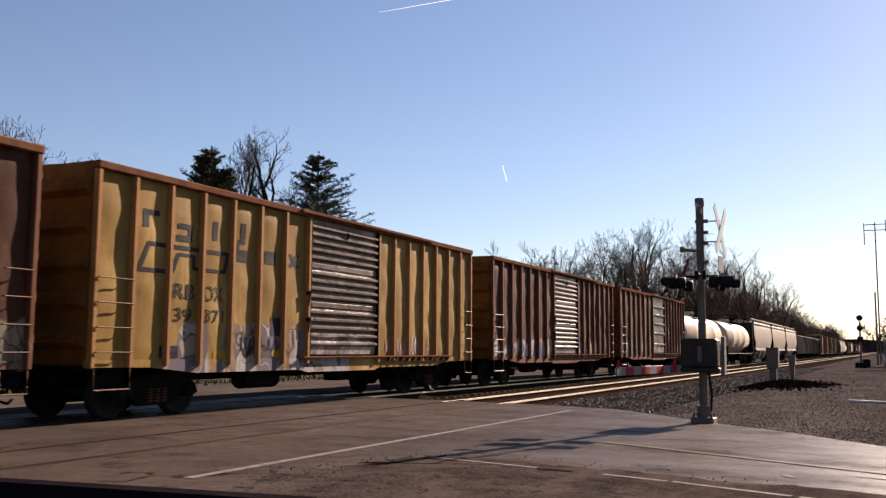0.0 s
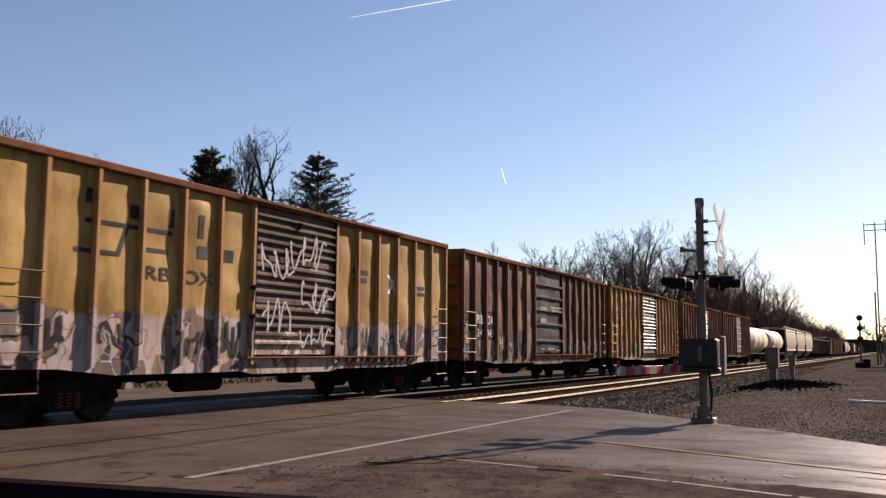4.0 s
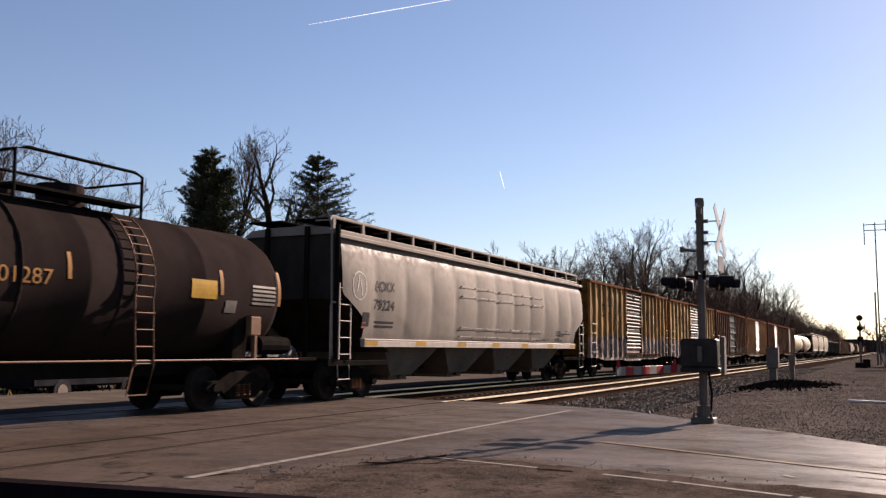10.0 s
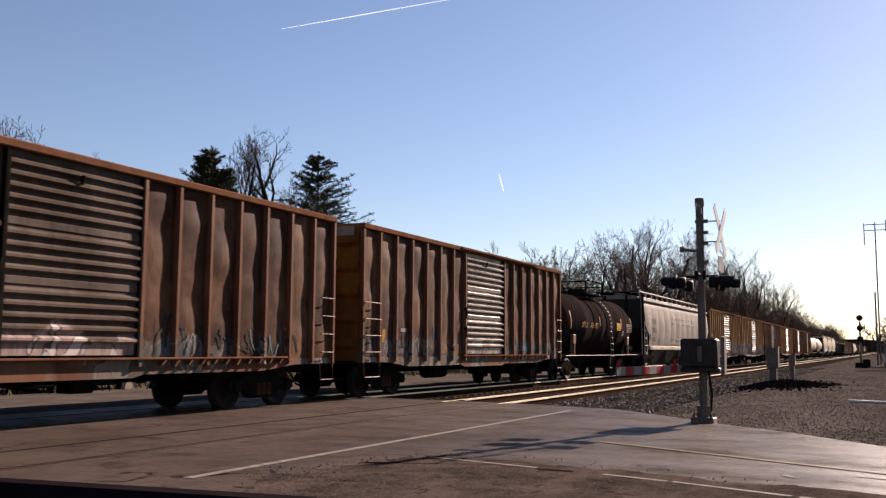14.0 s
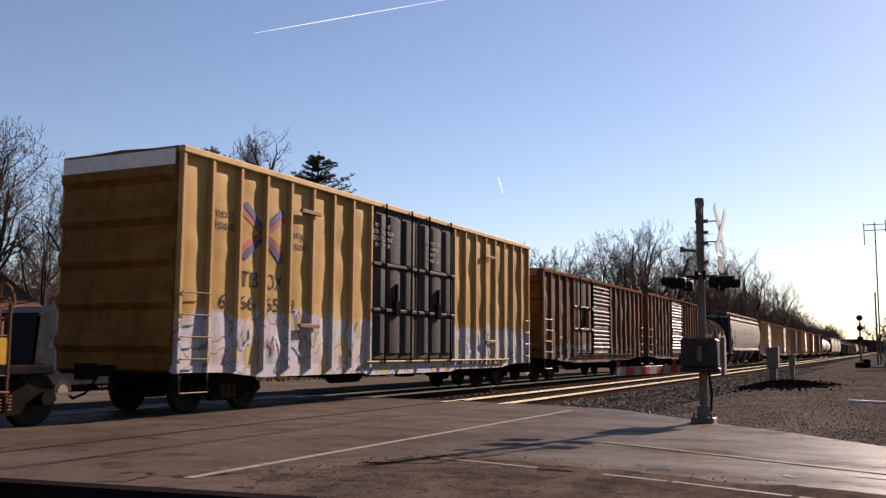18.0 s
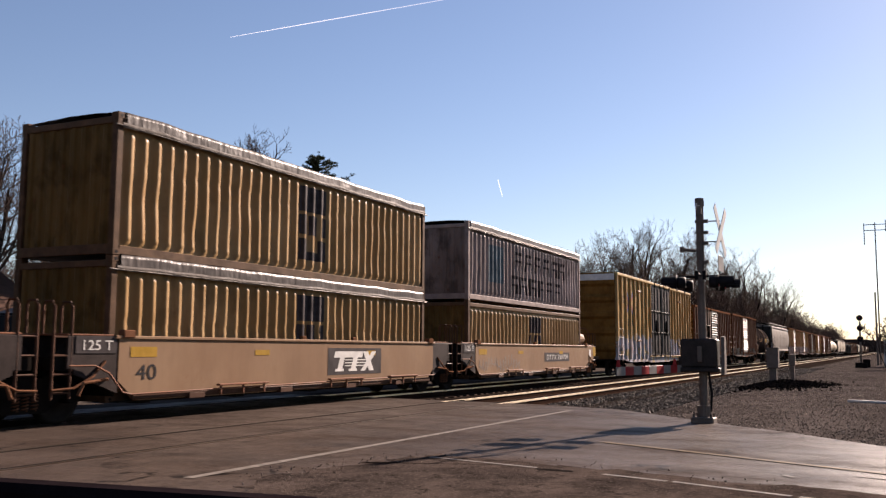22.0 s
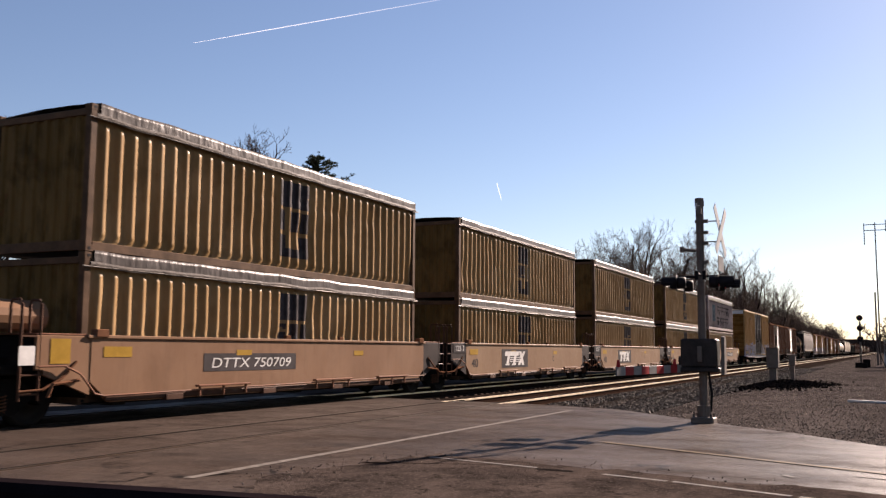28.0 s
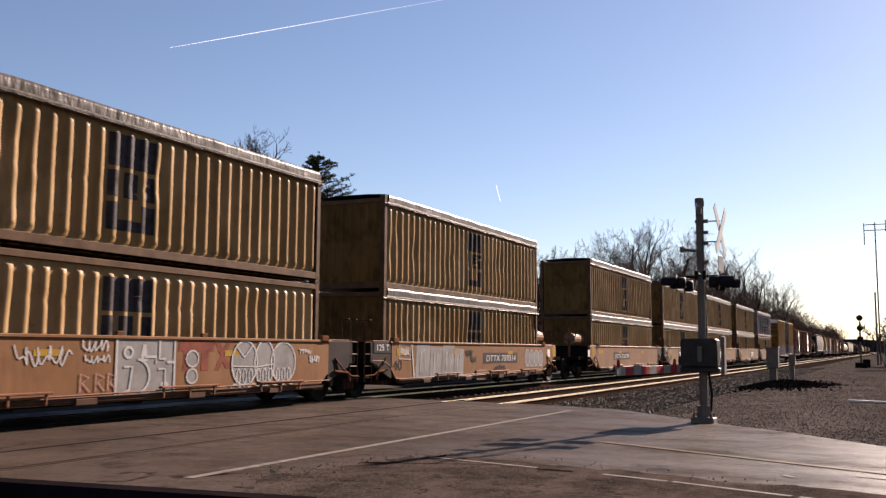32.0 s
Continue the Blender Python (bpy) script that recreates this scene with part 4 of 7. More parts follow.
# added dark board close before the camera, standing in for an unidentified dark strip
strip_t = empty("barrier_rail", "added dark board standing in for an unidentified dark strip", "barrier")
a, b = Vector((1.55, -10.75, 0)), Vector((1.72, -12.06, 0))
m_strip = plain("tarred_timber", (0.0086, 0.0064, 0.0075), 0.9, 0, 0.4, 4, 40)
d = (b - a).normalized()
strip_t.matrix_basis = Matrix.Translation(a) @ Matrix.Rotation(math.atan2(d.y, d.x), 4, "Z")
bm = B()
rbox(bm, -1.6, -0.05, 0.62, (b - a).length + 0.25, 0.05, 0.955, 0.02)
part("plank", bm, m_strip, strip_t)
for x in (-1.2, 1.2):
    bm = B()
    rbox(bm, x - 0.06, 0.05, -0.1, x + 0.06, 0.17, 0.9, 0.015)
    part("post", bm, m_strip, strip_t)

# ---- vapour trails ----
m_trail = bpy.data.materials.new("vapour")
m_trail.use_nodes = True
n_, l_ = m_trail.node_tree.nodes, m_trail.node_tree.links
for q in list(n_):
    if q.type == "BSDF_PRINCIPLED":
        n_.remove(q)
mx, tr, df = n_.new("ShaderNodeMixShader"), n_.new("ShaderNodeBsdfTransparent"), n_.new("ShaderNodeBsdfTranslucent")
df.inputs[0].default_value = (0.95, 0.95, 0.95, 1)
tc_, ln_ = n_.new("ShaderNodeTexCoord"), n_.new("ShaderNodeVectorMath")
ln_.operation = "LENGTH"
l_.new(tc_.outputs["Object"], ln_.inputs[0])
l_.new(ramp(n_, l_, ln_.outputs["Value"], 150.0, 900.0, 0.26, 0.05), mx.inputs[0])
l_.new(tr.outputs[0], mx.inputs[1])
l_.new(df.outputs[0], mx.inputs[2])
l_.new(mx.outputs[0], n_["Material Output"].inputs[0])
CAM_M = look(EYE, AIM, LEAN)
HALF_W = math.tan(radians(51.4) / 2)


def in_sky(x, y, dist):
    """A place in the sky, by the direction from the eye in parts of the view (width 1568)."""
    v = Vector(((2 * x / 1568 - 1) * HALF_W, (882 - 2 * y) / 1568 * HALF_W, -1))
    return CAM_M.to_translation() + CAM_M.to_3x3() @ (v * dist)


SKY = 3200.0
TRAILS = []


def trail(name, label, path, back, width):
    """path: (seconds, x, y) of its head; back: where its tail lies from the head."""
    t = tagged(new(name), label, "vapour trail", "vapour trails")
    h0 = in_sky(path[0][1], path[0][2], SKY)
    t0 = in_sky(path[0][1] + back[0], path[0][2] + back[1], SKY)
    ax = t0 - h0
    up = ax.cross(CAM_M.to_3x3() @ Vector((0, 0, 1))).normalized()
    n = 40
    V = []
    for i in range(n + 1):
        f = i / n
        w = width * (0.35 + 0.65 * min(1, f * 6)) * (1 + 0.15 * noise.noise((f * 20, 0, 1)))
        V += [tuple(ax * f + up * w), tuple(ax * f - up * w)]
    F = [(2 * i, 2 * i + 1, 2 * i + 3, 2 * i + 2) for i in range(n)]
    raw("vapour", V, F, m_trail, t)
    TRAILS.append((t, [(s, in_sky(x, y, SKY)) for s, x, y in path]))


trail("vapour_trail", "long thin white vapour trail in the sky", [(0, 672, 22), (6, 593, 36), (13, 511, 49.5), (19, 438, 61), (23, 396, 68), (28, 342, 76.5), (32, 300, 85)], (900, -158), 1.5)
trail("vapour_trail", "short white vapour trail high in the sky", [(0, 897.5, 323), (9, 893, 333), (19, 890, 345), (32, 886, 358)], (-8, -30), 1.15)


# ---- the train ----
ROLLING, WHEELS, SHARED = [], [], {}


def shared(key, make, parent, m=None):
    """A part that many cars have alike: built once, then put again on the same mesh."""
    if key not in SHARED:
        SHARED[key] = make(parent)
        ob = SHARED[key]
    else:
        ob = again(SHARED[key], Matrix.Identity(4), parent)
    if m is not None:
        ob.matrix_basis = m
    return ob


def make_bogie(parent):
    bm = B()
    for y in (-1.02, 1.02):
        side = [(-1.15, 0.42), (-1.08, 0.60), (-0.75, 0.62), (-0.42, 0.78), (0.42, 0.78), (0.75, 0.62), (1.08, 0.60), (1.15, 0.42), (1.0, 0.36), (0.72, 0.44), (0.42, 0.22), (-0.42, 0.22), (-0.72, 0.44), (-1.0, 0.36)]
        extrude(bm, side, "y", y - 0.07, y + 0.07)
        for x in (-0.89, 0.89):
            tube(bm, [(x, y - 0.14, 0.457), (x, y + 0.1, 0.457)], 0.11, 10)
    rbox(bm, -0.22, -1.05, 0.55, 0.22, 1.05, 0.82, 0.03)
    return part("bogie", bm, m_under, parent, "grimy cast steel two-axle bogie")


def make_spring(parent):
    bm = B()
    tube(bm, [(0.055 * math.cos(a * 0.9), -1.10 + 0.055 * math.sin(a * 0.9), 0.27 + a * 0.0075) for a in range(36)], 0.014, 4)
    return part("spring", bm, m_rust, parent, "rusty coil spring")


def make_wheelset(parent):
    bm = B()
    for s in (-1, 1):
        t = B()
        lathe_x(t, [(-0.86, 0.05), (-0.84, 0.17), (-0.80, 0.19), (-0.79, 0.36), (-0.83, 0.39), (-0.83, 0.455), (-0.72, 0.462), (-0.70, 0.485), (-0.69, 0.39), (-0.73, 0.34), (-0.72, 0.12), (-0.70, 0.08)], 28)
        me = bpy.data.meshes.new("tmp")
        t.to_mesh(me)
        t.free()
        me.transform(pose(0, 0, 0, 0, 0, 90 if s < 0 else -90))
        bm.from_mesh(me)
        bpy.data.meshes.remove(me)
    tube(bm, [(0, -0.95, 0), (0, 0.95, 0)], 0.075, 10)
    return part("wheelset", bm, m_wheel, parent, "steel wheelset with bright worn treads")


def bogies(car, xs):
    for x in xs:
        b = shared("bogie", make_bogie, car, pose(x, 0, 0))
        for w in (-0.18, 0.0, 0.18):
            shared("spring", make_spring, b, pose(w, 0, 0))
        for w in (-0.89, 0.89):
            o = shared("wheelset", make_wheelset, b, pose(w, 0, 0.457))
            WHEELS.append((o, w))


def make_coupler(parent):
    bm = B()
    rbox(bm, -0.1, -0.09, 0.74, 0.55, 0.09, 0.95, 0.02)
    extrude(bm, [(0.5, -0.16), (0.75, -0.18), (0.86, -0.06), (0.80, 0.05), (0.86, 0.16), (0.7, 0.2), (0.5, 0.14)], "z", 0.69, 0.99)
    tube(bm, [(0.2, -0.16, 0.72), (0.45, -0.2, 0.42), (0.75, -0.18, 0.34), (0.9, -0.1, 0.4)], 0.025, 6)
    return part("coupler", bm, m_under, parent, "knuckle coupler with an air hose")


def couplers(car, half):
    shared("coupler", make_coupler, car, pose(half, 0, 0))
    shared("coupler", make_coupler, car, pose(-half, 0, 0, 0, 0, 180))


def ladder(car, x0, x1, y, zs, material, stirrup=None, name="rung", stiles=False):
    bm = B()
    tube(bm, [(x0, y + 0.06, 0), (x0, y, 0), (x1, y, 0), (x1, y + 0.06, 0)], 0.013, 5)
    first = part(name, bm, material, car, "thin steel ladder rung")
    first.matrix_basis = pose(0, 0, zs[0])
    for z in zs[1:]:
        again(first, pose(0, 0, z))
    if stiles:
        for x in (x0, x1):
            bm = B()
            box(bm, x - 0.02, y - 0.005, min(zs) - 0.12, x + 0.02, y + 0.02, max(zs) + 0.12)
            part("stile", bm, material, car)
    if stirrup:
        bm = B()
        tube(bm, [(x0, y + 0.04, stirrup + 0.35), (x0, y + 0.02, stirrup), (x1, y + 0.02, stirrup), (x1, y + 0.04, stirrup + 0.35)], 0.016, 5)
        part("stirrup", bm, material, car, "bent steel step")


def car_sheet(posts, seed, y0, z0, z1, amp=0.045):
    """The bulged steel sheet between side posts: y over x and z."""
    def surf(x, z):
        i = max(0, min(len(posts) - 2, sum(1 for p in posts if p <= x) - 1))
        u = min(1.0, max(0.0, (x - posts[i]) / max(0.01, posts[i + 1] - posts[i])))
        k = 0.55 + 0.75 * noise.noise((i * 3.7 + seed * 11.3, z * 1.15, seed)) + 0.3 * noise.noise((i * 1.9, z * 2.6, seed + 5))
        e = min(1.0, (z - z0) / 0.25, (z1 - z) / 0.25)
        return y0 - amp * math.sin(math.pi * u) * k * max(0.0, e) - 0.006 * noise.noise((x * 2.0, z * 2.0, seed))
    return surf


def far_side(car, half, z0, z1, y, material):
    bm = B()
    box(bm, -half, y, z0, half, y + 0.06, z1)
    part("side_panel", bm, material, car)


def ribbed_door(car, x0, x1, z0, z1, material, y=-1.52, n=16, plain_bands=(5, 10)):
    prof, h = [(y + 0.05, z0), (y, z0), (y, z0 + 0.16)], (z1 - z0 - 0.28) / n
    z = z0 + 0.16
    for i in range(n):
        d = 0.068
        if i in plain_bands:
            prof += [(y, z + h * 0.05), (y - 0.02, z + h * 0.2), (y - 0.02, z + h * 0.8), (y, z + h * 0.95)]
        else:
            prof += [(y, z + h * 0.12), (y - d, z + h * 0.40), (y - d, z + h * 0.62), (y, z + h * 0.9)]
        z += h
    prof += [(y, z1), (y + 0.05, z1)]
    bm = B()
    extrude(bm, prof, "x", x0 + 0.06, x1 - 0.06)
    d = part("door", bm, material, car, "corrugated steel sliding door")
    for x in (x0, x1 - 0.09):
        bm = B()
        rbox(bm, x, y - 0.075, z0 - 0.02, x + 0.09, y + 0.05, z1 + 0.03, 0.012)
        part("door_stile", bm, m_under, d)
    for z in (z0 + 0.75, z0 + 1.35):
        bm = B()
        rbox(bm, x0 - 0.07, y - 0.09, z, x0 + 0.04, y - 0.02, z + 0.08, 0.01)
        tube(bm, [(x0 - 0.05, y - 0.09, z - 0.25), (x0 - 0.02, y - 0.10, z + 0.1)], 0.018, 5)
        part("latch", bm, m_under, d)
    bm = B()
    tube(bm, [((x0 + x1) / 2, y - 0.06, z1 - 0.36), ((x0 + x1) / 2, y - 0.10, z1 - 0.22)], 0.035, 6)
    part("door_roller", bm, m_under, d)
    return d


def panel_door(car, x0, x1, z0, z1, material, y=-1.52, rails=(0.15, 0.35, 0.52, 0.68, 0.83)):
    bm = B()
    rbox(bm, x0 + 0.05, y + 0.02, z0, x1 - 0.05, y + 0.05, z1, 0.01)
    d = part("door", bm, material, car, "flat steel sliding door with cross rails")
    V, Fc = sheet(lambda u, v: (u, y - 0.012 - 0.028 * noise.noise((u * 1.1, v * 1.9, x0 * 3)) - 0.012 * noise.noise((u * 4, v * 4, 2)), v), steps(x0 + 0.06, x1 - 0.06, 24), steps(z0 + 0.01, z1 - 0.01, 28))
    o = raw("door_skin", V, Fc, material, d, "dented flat door sheet")
    for p in o.data.polygons:
        p.use_smooth = True
    for f in rails:
        z = z0 + (z1 - z0) * f
        bm = B()
        extrude(bm, [(y, z - 0.06), (y - 0.075, z - 0.035), (y - 0.075, z + 0.035), (y, z + 0.06)], "x", x0 + 0.08, x1 - 0.08)
        part("rail", bm, material, d)
    for x in (x0, x1 - 0.08):
        bm = B()
        rbox(bm, x, y - 0.07, z0 - 0.02, x + 0.08, y + 0.05, z1 + 0.02, 0.012)
        part("door_stile", bm, m_under, d)
    return d


def plug_door(car, x0, x1, z0, z1, material, y=-1.53):
    bm = B()
    rbox(bm, x0 + 0.03, y - 0.01, z0, x1 - 0.03, y + 0.05, z1, 0.01)
    d = part("door", bm, material, car, "dark plug door with locking rods")
    w = (x1 - x0 - 0.12) / 3
    for i in range(3):
        for a, b in ((0.04, 0.30), (0.34, 0.60), (0.64, 0.95)):
            bm = B()
            xa = x0 + 0.08 + i * w
            V, Fc = sheet(lambda u, v: (u, y - 0.012 - 0.05 * math.sin(math.pi * (u - xa) / (w - 0.05)) ** 0.6 if 0 < (u - xa) < (w - 0.05) else y - 0.012, v), steps(xa, xa + w - 0.05, 6), (z0 + (z1 - z0) * a, z0 + (z1 - z0) * b))
            raw("panel", V, Fc, material, d)
            bm.free()
    for f in (0.32, 0.62):
        bm = B()
        rbox(bm, x0 + 0.05, y - 0.10, z0 + (z1 - z0) * f - 0.045, x1 - 0.05, y - 0.01, z0 + (z1 - z0) * f + 0.045, 0.015)
        part("cross_rail", bm, material, d)
    for fx in (0.25, 0.82):
        bm = B()
        x = x0 + (x1 - x0) * fx
        tube(bm, [(x, y - 0.13, z0 - 0.12), (x, y - 0.13, z1 + 0.1)], 0.028, 8)
        part("lock_rod", bm, m_under, d)
    bm = B()
    x = (x0 + x1) / 2 + 0.05
    rbox(bm, x - 0.14, y - 0.14, z0 + 1.15, x + 0.14, y - 0.02, z0 + 1.55, 0.02)
    rbox(bm, x - 0.04, y - 0.12, z0 + 1.5, x + 0.04, y - 0.02, z0 + 2.0, 0.01)
    part("gear_box", bm, m_under, d)
    return d


def boxcar(s0, s1, label, body, post_mat, end_mat, chord_mat, door="ribbed", door_mat=None, top=4.44, sill=0.95, seed=1.0,
           dx=(-1.45, 1.73), nl=7, nr=7, roof_mat=None, marks=None, rung_mat=None, detail=True, group="boxcars"):
    half = (s1 - s0) / 2
    car = empty("boxcar", label, "boxcar", group)
    ROLLING.append((car, (s0 + s1) / 2, 0.0))
    y0 = -1.49
    pl, prr = steps(-half, dx[0], nl), steps(dx[1], half, nr)
    surf = car_sheet(pl + prr, seed, y0, sill, top - 0.12)
    for a, b in ((-half, dx[0]), (dx[1], half)):
        nx = max(6, int((b - a) / (0.11 if detail else 0.25)))
        V, Fc = sheet(lambda x, z: (x, surf(x, z), z), steps(a, b, nx), steps(sill, top - 0.1, 26 if detail else 10))
        o = raw("side_panel", V, Fc, body, car, "bulged steel side sheet with peeling paint")
        for p in o.data.polygons:
            p.use_smooth = True
    far_side(car, half, sill, top, 1.49, body)
    # vertical side posts
    bm = B()
    hat = [(-0.062, y0 + 0.03), (-0.062, y0 - 0.015), (-0.036, -1.6), (0.036, -1.6), (0.062, y0 - 0.015), (0.062, y0 + 0.03)]
    extrude(bm, hat, "z", sill, top - 0.08)
    first = part("side_post", bm, post_mat, car)
    for i, x in enumerate([*pl[1:], *prr[:-1]]):
        if i == 0:
            first.matrix_basis = pose(x, 0, 0)
        else:
            again(first, pose(x, 0, 0))
    for x in (-half + 0.05, half - 0.05):
        bm = B()
        rbox(bm, x - 0.05, -1.6, sill - 0.02, x + 0.05, -1.47, top - 0.05, 0.015)
        part("corner_post", bm, post_mat, car)
    # top chord, roof and sill
    bm = B()
    rbox(bm, -half - 0.02, -1.62, top - 0.14, half + 0.02, -1.46, top, 0.02)
    if dx[1] - dx[0] < 4.2:
        rbox(bm, dx[0] - 0.45, -1.68, top - 0.09, half * 0.62, -1.60, top - 0.01, 0.015)
    part("top_chord", bm, chord_mat, car, "rust-streaked top chord")
    bm = B()
    V, Fc = sheet(lambda x, y: (x, y, top - 0.03 + 0.06 * (1 - abs(y) / 1.55) + (0.035 if int((x + half) / 0.45) % 2 else 0.0)), steps(-half, half, int(2 * half / 0.225)), (-1.56, -0.8, 0.0, 0.8, 1.56))
    bm.free()
    raw("roof", V, Fc, roof_mat or m_zinc, car, "ribbed steel roof")
    bm = B()
    b0 = half - 2.1
    extrude(bm, [(-half, sill + 0.12), (half, sill + 0.12), (half, sill), (b0 + 0.6, sill - 0.02), (b0 - 0.6, sill - 0.14), (dx[1] + 0.2, sill - 0.14), (dx[1] - 0.1, sill - 0.2), (dx[0] + 0.1, sill - 0.2), (dx[0] - 0.2, sill - 0.14), (-b0 + 0.6, sill - 0.14), (-b0 - 0.6, sill - 0.02), (-half, sill)], "y", -1.515, -1.43)
    part("side_sill", bm, body if "yellow" in label and "brown" not in label else post_mat, car)
    bm = B()
    rbox(bm, -half + 0.2, -0.3, 0.62, half - 0.2, 0.3, sill, 0.02)
    rbox(bm, -half, -1.4, sill - 0.05, half, 1.4, sill + 0.02, 0.01)
    for x in (-3.2, -1.2, 1.0, 3.0):
        rbox(bm, x - 0.08, -1.4, sill - 0.25, x + 0.08, 1.4, sill, 0.01)
    part("underframe", bm, m_under, car)
    if detail:
        bm = B()
        tube(bm, [(-3.0, -0.9, 0.62), (-2.95, -0.9, 0.62), (-1.85, -0.9, 0.62), (-1.8, -0.9, 0.62)], 0.2, 12)
        tube(bm, [(-4.6, -1.0, 0.72), (4.4, -1.0, 0.66)], 0.02, 5)
        rbox(bm, 0.6, -1.1, 0.5, 1.1, -0.7, 0.8, 0.03)
        part("air_reservoir", bm, m_under, car)
        bm = B()
        for i in range(11):
            x = dx[1] + 0.5 + i * 0.36
            extrude(bm, [(x, sill + 0.02), (x + 0.05, sill + 0.02), (x + 0.16, sill + 0.13), (x + 0.11, sill + 0.13)], "y", -1.62, -1.52)
        rbox(bm, dx[0] - 0.2, -1.63, sill + 0.12, dx[1] + 4.4, -1.53, sill + 0.16, 0.008)
        part("door_track", bm, chord_mat, car, "lower door track on small brackets")
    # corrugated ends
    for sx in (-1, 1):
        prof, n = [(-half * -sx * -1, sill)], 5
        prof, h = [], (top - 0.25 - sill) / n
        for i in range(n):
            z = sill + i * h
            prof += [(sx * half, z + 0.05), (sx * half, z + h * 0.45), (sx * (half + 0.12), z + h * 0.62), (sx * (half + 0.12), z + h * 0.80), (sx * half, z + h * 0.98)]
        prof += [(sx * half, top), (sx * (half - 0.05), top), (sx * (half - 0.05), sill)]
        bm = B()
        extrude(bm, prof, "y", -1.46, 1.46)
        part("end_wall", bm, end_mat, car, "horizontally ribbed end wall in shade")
    rung = rung_mat or m_rung
    zs = [sill + 0.25 + 0.42 * i for i in range(4)]
    ladder(car, -half + 0.08, pl[1] - 0.02, -1.63, zs, rung, sill - 0.38)
    ladder(car, prr[-2] + 0.3, half - 0.08, -1.63, zs, rung, sill - 0.38)
    dm = door_mat or m_steel
    z0, z1 = sill + 0.2, top - 0.12
    if door == "ribbed":
        ribbed_door(car, dx[0], dx[1], z0, z1, dm)
    elif door == "panel":
        panel_door(car, dx[0], dx[1], z0, z1, dm)
    elif door == "double":
        plug_door(car, dx[0], -1.3, z0, z1, body)
        ribbed_door(car, -1.3, dx[1], z0, z1, dm)
    else:
        mid = (dx[0] + dx[1]) / 2
        plug_door(car, dx[0], mid, z0, z1, dm)
        plug_door(car, mid, dx[1], z0, z1, dm)
    bogies(car, (-half + 2.1, half - 2.1))
    couplers(car, half)
    if marks:
        marks(car, surf, half)
    return car


paint_yA = car_paint("yellow_paint", YELLOW, YFADE, wear=0.35, tag=(1.75, (0.264, 0.251, 0.255), (0.075, 0.079, 0.114), (0.211, 0.167, 0.132)), seed=1, gap=0.53)
paint_yC = car_paint("yellow_paint_tagged", YELLOW, YFADE, wear=0.4, tag=(1.95, (0.268, 0.236, 0.247), (0.048, 0.048, 0.070), (0.322, 0.258, 0.236)), seed=2)
paint_yD = car_paint("yellow_paint_worn", (0.161, 0.093, 0.0255), (0.290, 0.180, 0.056), wear=0.5, tag=(1.95, (0.301, 0.268, 0.268), (0.064, 0.059, 0.080), (0.355, 0.268, 0.194)), seed=3)
paint_yI = car_paint("golden_paint", (0.258, 0.155, 0.048), (0.343, 0.217, 0.080), wear=0.2, tag=(1.98, (0.333, 0.322, 0.376), (0.268, 0.301, 0.376), (0.355, 0.268, 0.140)), seed=4)
paint_bB = car_paint("red_brown_paint", BROWN, BFADE, wear=0.45, tag=(1.75, (0.17, 0.15, 0.115), (0.050, 0.046, 0.042), (0.24, 0.20, 0.15)), seed=5, gap=0.42)
paint_bG = car_paint("rust_brown_paint", (0.040, 0.0175, 0.0098), (0.125, 0.064, 0.034), wear=0.85, tag=(1.55, (0.118, 0.102, 0.102), (0.064, 0.064, 0.075), (0.182, 0.092, 0.033)), seed=6, gap=0.5)
paint_bH = car_paint("faded_brown_paint", (0.040, 0.0175, 0.0095), (0.118, 0.060, 0.032), wear=0.85, tag=(1.5, (0.128, 0.118, 0.107), (0.070, 0.086, 0.097), (0.182, 0.107, 0.033)), seed=7, gap=0.5)
paint_bZ = car_paint("dull_brown_paint", (0.064, 0.0238, 0.0141), (0.098, 0.045, 0.0290), wear=0.5, tag=(1.6, WHITE_T, BLUE_T, (0.322, 0.215, 0.107)), seed=8, gap=0.48)
post_yC = car_paint("tagged_yellow_post", (0.238, 0.118, 0.044), (0.290, 0.176, 0.075), wear=0.3, tag=(1.95, (0.268, 0.236, 0.247), (0.106, 0.097, 0.114), (0.322, 0.258, 0.236)), seed=2, per_piece=True)
post_yI = car_paint("tagged_gold_post", (0.270, 0.161, 0.064), (0.317, 0.202, 0.088), wear=0.2, tag=(1.98, (0.333, 0.322, 0.376), (0.268, 0.301, 0.376), (0.355, 0.268, 0.140)), seed=4, per_piece=True)
post_bB = car_paint("tagged_brown_post", (0.1028, 0.0418, 0.0239), (0.1343, 0.0648, 0.0384), wear=0.4, tag=(1.5, (0.134, 0.121, 0.102), (0.064, 0.057, 0.048), (0.204, 0.180, 0.156)), seed=5, gap=0.46, per_piece=True)
# end paint: the side yellow darkened and browned so the shade sits in it
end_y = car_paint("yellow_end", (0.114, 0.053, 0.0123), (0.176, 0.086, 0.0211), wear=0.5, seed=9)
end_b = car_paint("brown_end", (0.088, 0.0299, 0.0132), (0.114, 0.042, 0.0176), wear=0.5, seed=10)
door_grey = car_paint("grey_door", (0.062, 0.047, 0.038), (0.110, 0.087, 0.070), wear=0.6, rough=0.36, metal=0.45, tag=(1.5, (0.26, 0.225, 0.20), (0.13, 0.10, 0.09), (0.20, 0.18, 0.16)), seed=11)
door_tag = car_paint("tagged_door", (0.048, 0.034, 0.026), (0.085, 0.064, 0.052), wear=0.5, rough=0.42, tag=(1.5, (0.451, 0.386, 0.355), (0.268, 0.194, 0.172), WHITE_T), seed=12)
